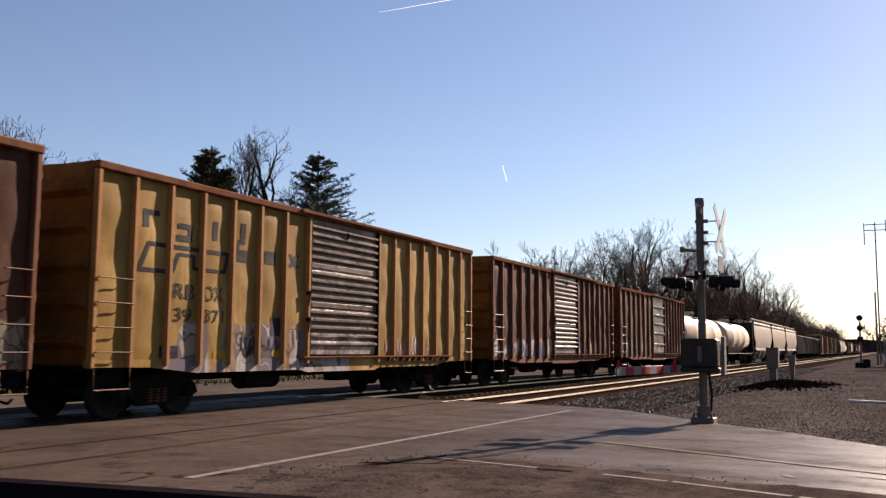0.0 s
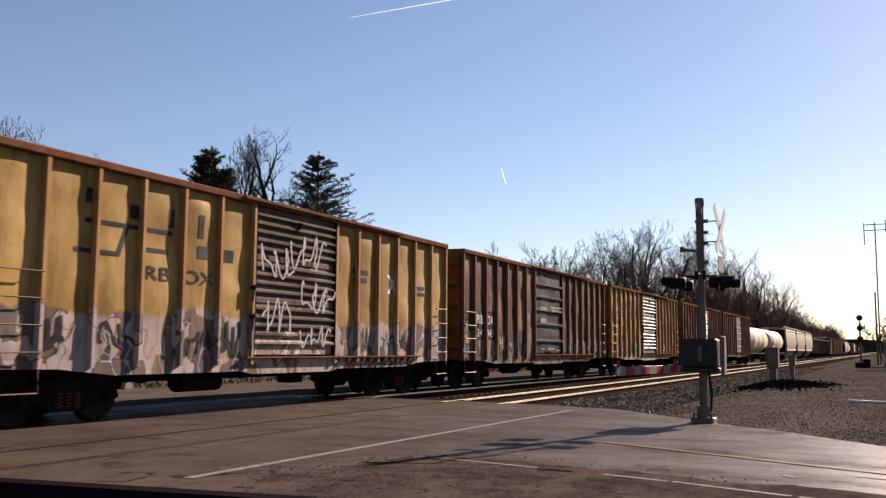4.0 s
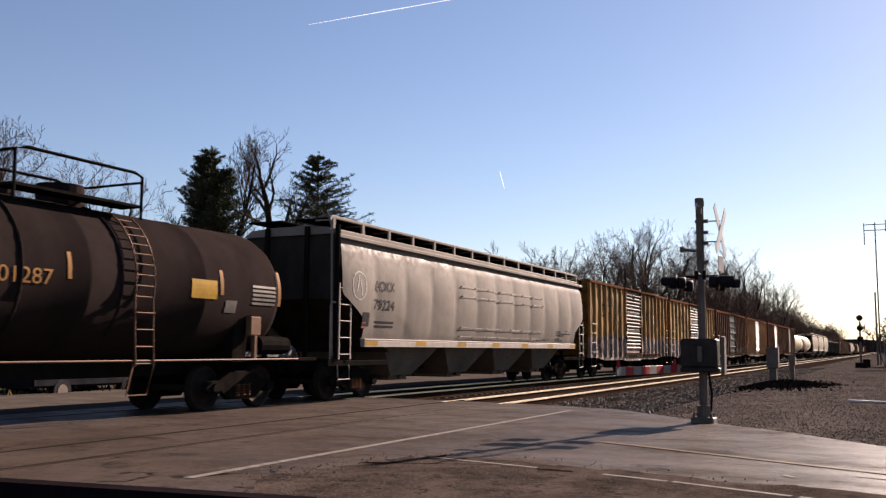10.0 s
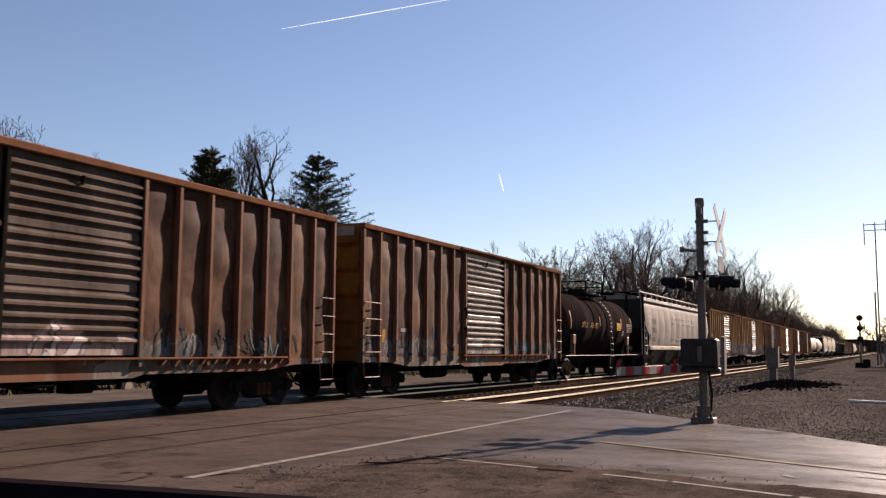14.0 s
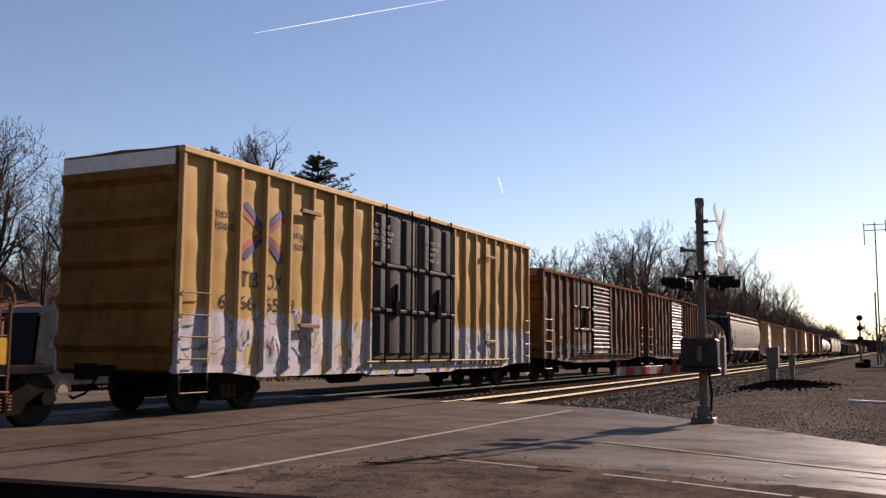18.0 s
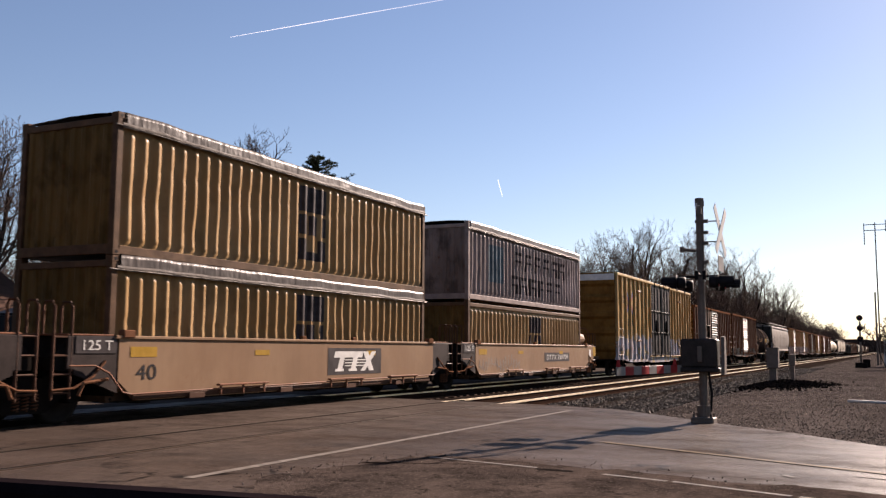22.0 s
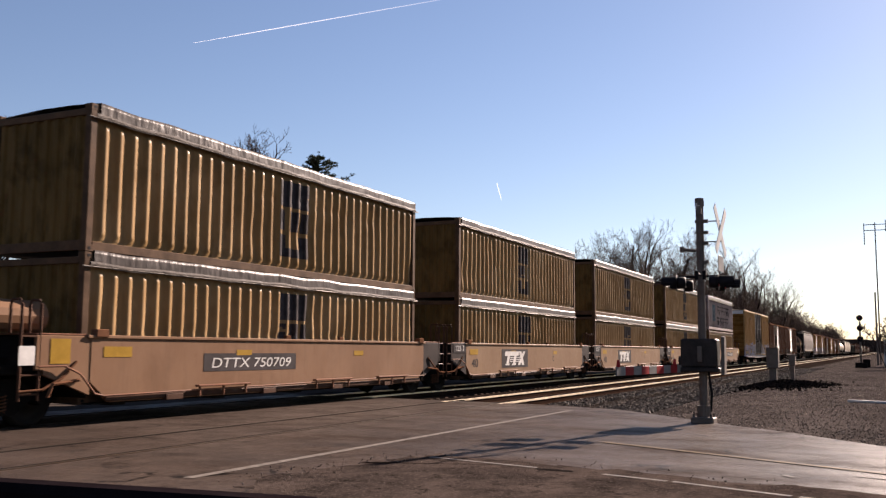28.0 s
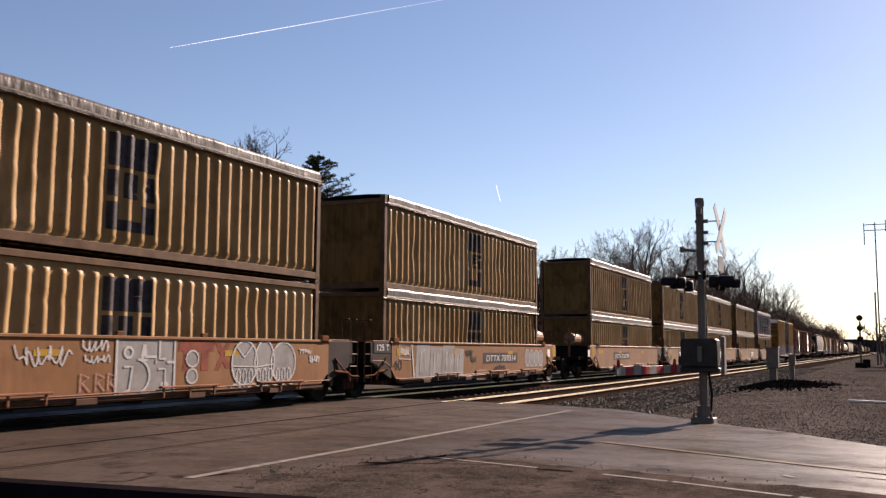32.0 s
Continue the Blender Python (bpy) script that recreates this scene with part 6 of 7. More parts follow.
def marks_hopper(car, surf, half):
    lettering("AOKX", 0.27, m_mark, car, -half + 1.55, 0, 2.78, 1.0, surf)
    lettering("79224", 0.27, m_mark, car, -half + 1.5, 0, 2.3, 1.05, surf)
    pts = [(-half + 0.75 + 0.34 * math.cos(a), 2.85 + 0.36 * math.sin(a)) for a in steps(0, 6.283, 28)]
    pin = [(-half + 0.75 + 0.32 * math.cos(a), 2.85 + 0.34 * math.sin(a)) for a in steps(0, 6.283, 28)]
    decal([[pts[i], pts[i + 1], pin[i + 1], pin[i]] for i in range(28)] + [[(-half + 0.6, 2.7), (-half + 0.63, 2.7), (-half + 0.75, 3.1), (-half + 0.72, 3.1)], [(-half + 0.85, 2.6), (-half + 0.88, 2.6), (-half + 0.82, 3.0), (-half + 0.79, 3.0)]], m_white, car, surf, label="white round scrawl")
    decal([rect(-half + 1.6, 1.95, -half + 2.6, 2.0), rect(-half + 1.6, 1.84, -half + 2.6, 1.89), rect(-half + 0.95, 1.85, -half + 1.3, 2.2)], m_mark, car, surf, label="small stencil lines")
    lettering("DO NOT HAMMER ON CAR", 0.09, m_mark, car, 4.0, 0, 1.62, 1.5, surf, name="stencil")
    decal([rect(6.25, 1.98, 6.85, 2.02), rect(6.25, 1.90, 8.2, 1.94), rect(6.25, 1.83, 7.2, 1.87), rect(6.2, 1.70, 6.75, 1.74), rect(6.2, 1.63, 7.1, 1.67), rect(7.4, 2.02, 7.65, 2.05), rect(7.85, 2.0, 8.0, 2.03)], m_mark, car, surf, label="small stencil lines")
    decal([rect(-half + 0.95, 1.8, -half + 1.15, 1.95)], m_redL, car, surf, label="small red plate")


hopper(65.5, 85.1, "pale grey covered hopper with bulged sides and four bays", paint_hop, True, marks_hopper)
paint_hop2 = car_paint("cream_hopper_paint", (0.290, 0.247, 0.187), (0.333, 0.284, 0.220), wear=0.15, seed=15)
for i in range(3):
    hopper(222.3 + i * 16.1, 237.4 + i * 16.1, "cream covered hopper far along the train", paint_hop2, False, None, 3)


# ---- tank cars ----
m_tank = plain("black_tank_paint", (0.0185, 0.0140, 0.0132), 0.78, 0, 0.35, 0.8, 30, (1, 1, 0.5))
m_tankw = plain("white_tank_paint", (0.408, 0.333, 0.242), 0.4, 0, 0.12, 0.8)
m_orange = plain("orange_lettering", (0.204, 0.102, 0.033), 0.6, 0, 0.2)


def tank_car(s0, s1, label, body, r=1.41, cz=2.44, detail=True):
    half = (s1 - s0) / 2
    car = empty("tank_car", label, "tank car", "tank cars")
    ROLLING.append((car, (s0 + s1) / 2, 0.0))
    bm = B()
    prof = [(-half + 0.02, 0.25), (-half + 0.08, r * 0.5), (-half + 0.22, r * 0.78), (-half + 0.42, r * 0.94), (-half + 0.66, r)]
    seams = [-half * 0.45, 0.0, half * 0.5]
    mid = []
    for s in seams:
        mid += [(s - 0.06, r), (s - 0.03, r + 0.008), (s + 0.03, r + 0.008), (s + 0.06, r)]
    lathe_x(bm, prof + mid + [(-x, q) for x, q in prof[::-1]], 56, 0, cz)
    part("tank", bm, body, car, "riveted cylindrical tank shell")
    for x in (-half + 1.6, half - 1.6):
        bm = B()
        extrude(bm, [(-1.2, 1.0), (1.2, 1.0), (1.25, 1.75), (-1.25, 1.75)], "x", x - 0.22, x + 0.22)
        part("saddle", bm, m_under, car)
    bm = B()
    rbox(bm, -half - 0.9, -0.3, 0.72, half + 0.9, 0.3, 1.02, 0.02)
    for sx in (-1, 1):
        rbox(bm, sx * (half + 0.3) - 0.75, -1.5, 1.0, sx * (half + 0.3) + 0.6, 1.5, 1.08, 0.015)
    part("underframe", bm, m_under, car)
    bm = B()
    tube(bm, [(-half - 0.1, -1.52, 1.05), (half + 0.1, -1.52, 1.05)], 0.022, 6)
    part("handrail", bm, m_rung, car, "long side handrail")
    bm = B()
    tube(bm, [(0.5, 0, cz + r - 0.1), (0.5, 0, cz + r + 0.35)], 0.42, 18)
    tube(bm, [(-0.5, 0.3, cz + r - 0.1), (-0.5, 0.3, cz + r + 0.2)], 0.18, 12)
    part("dome", bm, body, car)
    bm = B()
    box(bm, -1.3, -1.0, cz + r + 0.02, 1.5, -0.5, cz + r + 0.07)
    box(bm, -1.3, 0.5, cz + r + 0.02, 1.5, 1.0, cz + r + 0.07)
    part("platform", bm, m_under, car)
    rail = B()
    for y in (-1.0, 1.0):
        tube(rail, [(-1.3, y, cz + r - 0.2), (-1.3, y, cz + r + 0.6), (-1.1, y, cz + r + 0.66), (1.3, y, cz + r + 0.66), (1.5, y, cz + r + 0.6), (1.5, y, cz + r - 0.2)], 0.03, 6)
    tube(rail, [(-1.3, -1.0, cz + r + 0.6), (-1.3, 1.0, cz + r + 0.6)], 0.025, 6)
    tube(rail, [(1.5, -1.0, cz + r + 0.5), (1.5, 1.0, cz + r + 0.5)], 0.025, 6)
    part("guard_rail", rail, m_under, car, "bent pipe guard rail round the dome")
    if detail:
        lad = None
        for x in (0.95, 1.4):
            pts = [(x, -math.sin(a) * (r + 0.09), cz + math.cos(a) * (r + 0.09)) for a in steps(0.6, 1.75, 9)] + [(x, -1.55, 0.95)]
            if x == 1.4:
                pts += [(1.3, -1.5, 0.45), (0.8, -1.5, 0.45), (0.95, -1.5, 1.0)]
            bm = B()
            tube(bm, pts, 0.018, 5)
            lad = part("ladder_stile", bm, m_rung, lad or car, "steel ladder stile up the tank side")
        for k in range(13):
            a = 0.7 + k * 0.13
            y, z = (-math.sin(a) * (r + 0.09), cz + math.cos(a) * (r + 0.09)) if k < 9 else (-1.53, 1.9 - 0.3 * (k - 9))
            bm = B()
            tube(bm, [(0.95, y, z), (1.4, y, z)], 0.014, 5)
            part("rung", bm, m_rung, lad)
        for x0 in (0.7, -1.4):
            bm = B()
            pts = [(x0, -math.sin(a) * (r + 0.012), cz + math.cos(a) * (r + 0.012)) for a in steps(-2.3, 2.3, 24)]
            tube(bm, pts, 0.03, 5)
            part("tank_band", bm, body, car)
        surf = lambda x, z: -math.sqrt(max(0.05, (r + 0.004) ** 2 - (z - cz) ** 2))
        lettering("UTLX", 0.26, m_orange, car, -half + 2.5, 0, 2.28, 1.0, surf)
        lettering("601287", 0.26, m_orange, car, -half + 3.8, 0, 2.28, 1.25, surf)
        decal([rect(2.5, 2.25, 3.25, 2.62)], m_yel, car, surf, label="yellow placard")
        decal([rect(-half + 0.95, 2.2, -half + 1.05, 2.95), rect(3.35, 2.35, 3.45, 2.85), rect(-0.5, 2.4, -0.42, 2.85), rect(half - 0.55, 2.2, half - 0.45, 2.95)], m_orange, car, surf, label="orange reflective strip")
        decal([rect(half - 1.45, 2.2, half - 0.7, 2.24 + 0.05 * k) for k in range(1)] + [rect(half - 1.45, 2.2 + 0.09 * k, half - 0.65, 2.25 + 0.09 * k) for k in range(5)] + [rect(half - 2.3, 2.0, half - 1.95, 2.25)], m_zinc, car, surf, label="pale stencil block")
        for x in (-half + 1.35, half - 1.35):
            bm = B()
            rbox(bm, x - 0.18, -1.45, 1.55, x + 0.18, -1.30, 1.95, 0.02)
            rbox(bm, x - 0.05, -1.45, 1.05, x + 0.05, -1.35, 1.55, 0.01)
            part("bracket", bm, m_rung, car)
        bm = B()
        tube(bm, [(half - 0.9, -1.1, 1.35), (half - 0.86, -1.1, 1.35), (half + 0.1, -1.1, 1.35), (half + 0.14, -1.1, 1.35)], 0.2, 12)
        part("air_reservoir", bm, m_under, car)
        bm = B()
        tube(bm, [(-half - 0.75, -1.45, 1.05), (-half - 0.75, -1.45, 2.35), (-half - 0.7, -1.45, 2.42), (-half - 0.5, -1.45, 2.42)], 0.02, 6)
        part("grab_iron", bm, m_rung, car)
    bogies(car, (-half + 1.3, half - 1.3))
    couplers(car, half + 0.75)
    return car


tank_car(52.0, 63.7, "dirty black tank car with orange lettering and a railed dome", m_tank)
tank_car(188.3, 204.0, "white tank car gleaming in the sun", m_tankw, detail=False)
tank_car(206.0, 220.6, "bright white tank car gleaming in the sun", m_tankw, detail=False)

# ---- cars far ahead ----
m_dark = plain("dark_gondola", (0.0161, 0.0140, 0.0140), 0.7, 0, 0.3)


def gondola(s0, s1, label):
    half = (s1 - s0) / 2
    car = empty("gondola", label, "gondola", "gondolas")
    ROLLING.append((car, (s0 + s1) / 2, 0.0))
    bm = B()
    for y in (-1.5, 1.44):
        box(bm, -half, y, 0.95, half, y + 0.06, 3.6)
    for x in (-half, half - 0.06):
        box(bm, x, -1.44, 0.95, x + 0.06, 1.44, 3.6)
    box(bm, -half, -1.44, 0.9, half, 1.44, 1.0)
    part("body", bm, m_dark, car)
    bm = B()
    rbox(bm, -half - 0.02, -1.6, 3.5, half + 0.02, -1.48, 3.65, 0.02)
    part("top_chord", bm, m_dark, car)
    bm = B()
    box(bm, -0.05, -1.58, 0.95, 0.05, -1.5, 3.5)
    p0 = part("side_post", bm, m_dark, car)
    for i, x in enumerate(steps(-half + 0.1, half - 0.1, 9)):
        if i:
            again(p0, pose(x, 0, 0))
    p0.matrix_basis = pose(-half + 0.1, 0, 0)
    bogies(car, (-half + 2, half - 2))
    couplers(car, half)


for i in range(3):
    gondola(271.5 + i * 16.9, 287.0 + i * 16.9, "black open gondola far along the train")
far_kinds = [(322.6, "b"), (340.2, "b2"), (357.8, "b"), (375.4, "b2"), (393.0, "g"), (410.0, "h"), (427.0, "h"), (444.0, "t"), (461, "b"), (478, "b2"), (495, "h"), (512, "b"), (529, "g"), (546, "b2"), (563, "t"), (580, "b"), (597, "h"), (614, "b2"), (631, "b"), (648, "b")]
for s, kind in far_kinds:
    if kind[0] == "b":
        boxcar(s, s + 16.0, "brown box car far along the train", paint_bB if kind == "b" else paint_bZ, m_post_b, end_b, m_rust, "panel", door_grey, seed=s % 13, dx=(-1.5, 1.5), detail=False, nl=6, nr=6)
    elif kind == "h":
        hopper(s, s + 15.6, "cream covered hopper far along the train", paint_hop2, False, None, 3)
    elif kind == "t":
        tank_car(s + 1, s + 14.6, "white tank car far along the train", m_tankw, detail=False)
    else:
        gondola(s, s + 15.5, "black open gondola far along the train")


# ---- double-stack well cars and containers ----
paint_well = car_paint("tan_well_paint", (0.1668, 0.1021, 0.0600), (0.1935, 0.1245, 0.0752), wear=0.15, rough=0.55, seed=16)
paint_well2 = car_paint("orange_well_paint", (0.1548, 0.0863, 0.0496), (0.1797, 0.1046, 0.0624), wear=0.2, rough=0.55, seed=17)
paint_wellg = car_paint("faded_well_paint", (0.1522, 0.0764, 0.0360), (0.1797, 0.0938, 0.0472), wear=0.3, rough=0.55, seed=18)
m_plate = plain("dark_plate", (0.040, 0.034, 0.034), 0.55, 0, 0.4)
m_endplate = plain("grimy_end_plate", (0.027, 0.020, 0.018), 0.6, 0, 0.4)
m_grab = plain("dark_grab_rail", (0.064, 0.033, 0.0215), 0.6, 0, 0.3)
m_pinkish = plain("faded_oxide_paint", (0.1482, 0.0677, 0.0400), 0.65, 0, 0.35, 3)


def well_unit(s, label, paint, marks, rear_end=False, front_end=False):
    car = empty("well_car_unit", label, "well car", "well car units")
    ROLLING.append((car, s, 0.0))
    h, z0, z1 = 6.12, 0.36, 1.47
    for y in (-1.5, 1.42):
        bm = B()
        extrude(bm, [(-h, z1), (-h, z0 + 0.35), (-h + 0.45, z0), (h - 0.45, z0), (h, z0 + 0.35), (h, z1)], "y", y, y + 0.08)
        rbox(bm, -h - 0.1, y - 0.03, z1 - 0.04, h + 0.1, y + 0.12, z1 + 0.02, 0.012)
        part("side_sill", bm, paint, car, "tall flat side sill plate")
    bm = B()
    rbox(bm, -h + 0.3, -1.56, z0 + 0.02, h - 0.3, -1.50, z0 + 0.12, 0.015)
    for x in (-4.4, -1.5, 1.2, 3.7):
        rbox(bm, x, -1.60, z0 - 0.02, x + 0.45, -1.48, z0 + 0.09, 0.01)
    part("bottom_chord", bm, m_grab, car, "dark oxide bottom chord")
    bm = B()
    tube(bm, [(-7.2, -1.52, 0.98), (-6.7, -1.56, 0.98), (-6.4, -1.58, 0.85), (-6.1, -1.6, 0.52), (-5.9, -1.6, 0.48), (6.0, -1.6, 0.55)], 0.018, 6)
    part("pipe", bm, m_pinkish, car, "thin air brake pipe along the sill")
    for x in (-3.6, 0.4, 3.3):
        bm = B()
        rbox(bm, x, -1.66, z0 + 0.19, x + 1.6, -1.56, z0 + 0.23, 0.01)
        for q in (0.1, 0.8, 1.5):
            rbox(bm, x + q - 0.02, -1.62, z0 + 0.02, x + q + 0.02, -1.58, z0 + 0.2, 0.005)
        part("walkway_step", bm, m_pinkish, car)
    bm = B()
    for x in (-5.4, -2.7, 0.0, 2.7, 5.4):
        rbox(bm, x - 0.15, -1.44, z0 - 0.06, x + 0.15, 1.44, z0 + 0.02, 0.01)
    box(bm, -h + 0.1, -1.43, z0 - 0.03, h - 0.1, 1.43, z0 - 0.01)
    part("well_floor", bm, m_under, car)
    for sx in (-1, 1):
        x = sx * h
        bm = B()
        extrude(bm, [(x, z1), (x + sx * 1.0, z1), (x + sx * 1.35, 1.12), (x + sx * 1.35, 0.92), (x + sx * 0.55, 0.86), (x, 0.45)], "y", -1.42, 1.42)
        part("end_platform", bm, m_under, car, "dark end platform over the bogie")
        bm = B()
        rbox(bm, min(x, x + sx * 1.1), -1.49, z1 - 0.55, max(x, x + sx * 1.1), -1.43, z1, 0.01)
        extrude(bm, [(x, z1 - 0.5), (x + sx * 0.95, z1 - 0.5), (x + sx * 0.95, z1 - 0.62), (x, 0.5)], "y", -1.49, -1.43)
        part("end_plate", bm, m_endplate if not (rear_end and sx < 0) and not (front_end and sx > 0) else paint, car)
        bm = B()
        rbox(bm, min(x + sx * 0.06, x + sx * 1.1), -1.48, z1 + 0.004, max(x + sx * 0.06, x + sx * 1.1), 1.48, z1 + 0.035, 0.008)
        part("end_grating", bm, m_pinkish, car, "worn walkway grating over the end")
        bm = B()
        tube(bm, [(x + sx * 0.3, -1.50, 1.05), (x + sx * 0.6, -1.54, 0.8), (x + sx * 1.0, -1.54, 0.62), (x + sx * 1.4, -1.5, 0.6)], 0.022, 6)
        tube(bm, [(x + sx * 0.25, -1.52, 0.75), (x + sx * 0.8, -1.55, 0.7), (x + sx * 0.9, -1.55, 0.5)], 0.03, 6)
        part("brake_rigging", bm, m_rust, car, "rusty brake pipe and lever")
        bm = B()
        rbox(bm, x - sx * 0.2 - 0.14, -1.55, z1 - 0.02, x - sx * 0.2 + 0.14, -1.40, z1 + 0.12, 0.015)
        part("corner_guide", bm, m_rust, car)
        for k in (1.02, 1.38):
            bm = B()
            tube(bm, [(x + sx * k, -1.47, 0.45), (x + sx * k, -1.47, 1.95), (x + sx * k, -1.42, 2.02), (x + sx * k, -1.25, 2.02), (x + sx * k, -1.22, 1.95), (x + sx * k, -1.22, 1.5)], 0.024, 6)
            part("grab_rail", bm, m_grab, car, "upright bent grab rail")
        for z in (0.55, 0.85, 1.15, 1.45):
            bm = B()
            tube(bm, [(x + sx * 1.02, -1.47, z), (x + sx * 1.38, -1.47, z)], 0.018, 5)
            part("rung", bm, m_grab, car)
    for x in (-0.6, 1.6):
        bm = B()
        rbox(bm, x, -1.52, z1 + 0.0, x + 0.18, -1.44, z1 + 0.1, 0.015)
        part("guide", bm, m_rust, car)
    decal([rect(-5.85, 1.12, -5.2, 1.30), rect(-2.3, 1.14, -1.8, 1.25), rect(2.3, 1.12, 2.75, 1.24)], m_yel, car, y=-1.506, name="reflector", label="yellow reflective strip")
    if rear_end:
        bogies(car, (-7.65, 7.65) if not front_end else (-7.65,))
        couplers(car, 8.55)
        bm = B()
        rbox(bm, -8.5, -1.35, 0.85, -7.2, 1.35, 1.0, 0.02)
        part("coupler_platform", bm, m_under, car)
    elif front_end:
        bogies(car, (7.65,))
        shared("coupler", make_coupler, car, pose(8.55, 0, 0))
        bm = B()
        rbox(bm, 7.2, -1.35, 0.85, 8.5, 1.35, 1.0, 0.02)
        part("coupler_platform", bm, m_under, car)
    else:
        bogies(car, (7.65,))
    if rear_end or front_end:
        sx = -1 if rear_end else 1
        bm = B()
        x = sx * 7.0
        tube(bm, [(x - 0.9, -0.75, 1.78), (x - 0.86, -0.75, 1.78), (x + 0.36, -0.75, 1.78), (x + 0.4, -0.75, 1.78)], 0.27, 14)
        part("air_tank", bm, paint, car, "rusty orange air tank on the end deck")
        bm = B()
        ring = [(x + sx * 0.9, -0.75 + 0.3 * math.cos(a), 2.0 + 0.3 * math.sin(a)) for a in steps(0, 6.283, 16)]
        tube(bm, ring, 0.025, 5)
        tube(bm, [(x + sx * 0.9, -1.05, 2.0), (x + sx * 0.9, -0.45, 2.0)], 0.015, 5)
        tube(bm, [(x + sx * 0.9, -0.75, 1.7), (x + sx * 0.9, -0.75, 2.3)], 0.015, 5)
        tube(bm, [(x + sx * 0.9, -0.75, 1.0), (x + sx * 0.9, -0.75, 1.75)], 0.06, 6)
        part("brake_wheel", bm, m_rust, car, "spoked hand brake wheel")
        decal([rect(x - 0.55, 1.0, x - 0.25, 1.3)], m_white, car, y=-1.5, label="white data plate")
        decal([rect(x - 0.1 * 0 + 0.05, 1.02, x + 0.45, 1.42)], m_yel, car, y=-1.497, label="yellow hatched plate")
    if marks:
        marks(car)
    return car


def plate_number(num, x):
    def f(car):
        decal([rect(x, 0.83, x + 3.1, 1.18)], m_plate, car, y=-1.505, name="number_plate_panel", label="dark panel behind white lettering")
        lettering("DTTX " + num, 0.2, m_white, car, x + 0.2, -1.51, 0.90, 2.7, slant=0.15)
    return f


def logo_plate(x):
    def f(car):
        decal([rect(x, 0.66, x + 2.55, 1.30)], m_plate, car, y=-1.505, name="logo_panel", label="dark panel behind a white logo")
        sh = []
        for k in range(2):
            a = x + 0.25 + k * 0.62
            sh += [[(a, 1.07), (a + 0.7, 1.07), (a + 0.76, 1.22), (a + 0.06, 1.22)], [(a + 0.14, 0.74), (a + 0.36, 0.74), (a + 0.50, 1.07), (a + 0.28, 1.07)], [(a + 0.06, 0.74), (a + 0.44, 0.74), (a + 0.46, 0.80), (a + 0.08, 0.80)]]
        a = x + 1.5
        sh += [[(a, 0.74), (a + 0.22, 0.74), (a + 0.78, 1.22), (a + 0.56, 1.22)], [(a + 0.12, 1.22), (a + 0.36, 1.22), (a + 0.66, 0.74), (a + 0.42, 0.74)]]
        sh += [rect(x + 0.75, 0.86 + 0.07 * k, x + 1.75, 0.885 + 0.07 * k) for k in range(3)]
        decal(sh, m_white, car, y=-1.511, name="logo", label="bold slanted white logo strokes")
        lettering("40", 0.28, m_mark, car, -5.7, -1.507, 0.72, 0.5)
        lettering("D" if x > 0 else "C", 0.2, m_mark, car, 2.2, -1.507, 0.85, 0.16)
        sign_only(car)
    return f


h_plate = 6.12


def both(*fs):
    return lambda car: [f(car) for f in fs]


def sign_only(car):
    bm = B()
    rbox(bm, -h_plate - 0.95, -1.502, 1.18, -h_plate - 0.05, -1.492, 1.47, 0.004)
    part("load_plate", bm, m_plate, car, "dark load limit plate")
    lettering("125 T", 0.17, m_white, car, -h_plate - 0.85, -1.508, 1.24, 0.7)


m_haze = plain("grey_spray", (0.182, 0.172, 0.166), 0.6, 0, 0.25)
m_oxide = plain("faded_red_logo", (0.16, 0.045, 0.030), 0.6, 0, 0.4)
m_palespray = plain("white_spray", (0.322, 0.312, 0.301), 0.6, 0, 0.2)


def stroke(car, pts, material, w=0.035, y=-1.512):
    """A sprayed line on the flat sill, through points of (x, z)."""
    P = [Vector(p) for p in pts]
    V = []
    for k, p in enumerate(P):
        d = (P[min(k + 1, len(P) - 1)] - P[max(k - 1, 0)]).normalized() * w / 2
        V += [(p.x - d.y, y, p.y + d.x), (p.x + d.y, y, p.y - d.x)]
    raw("spray_stroke", V, [(2 * k, 2 * k + 1, 2 * k + 3, 2 * k + 2) for k in range(len(P) - 1)], material, car, "sprayed line")


def lobe(x, z, rx, rz, a0=0.0, a1=6.2832, n=20):
    return [(x + rx * math.cos(a), z + rz * math.sin(a)) for a in steps(a0, a1, n)]


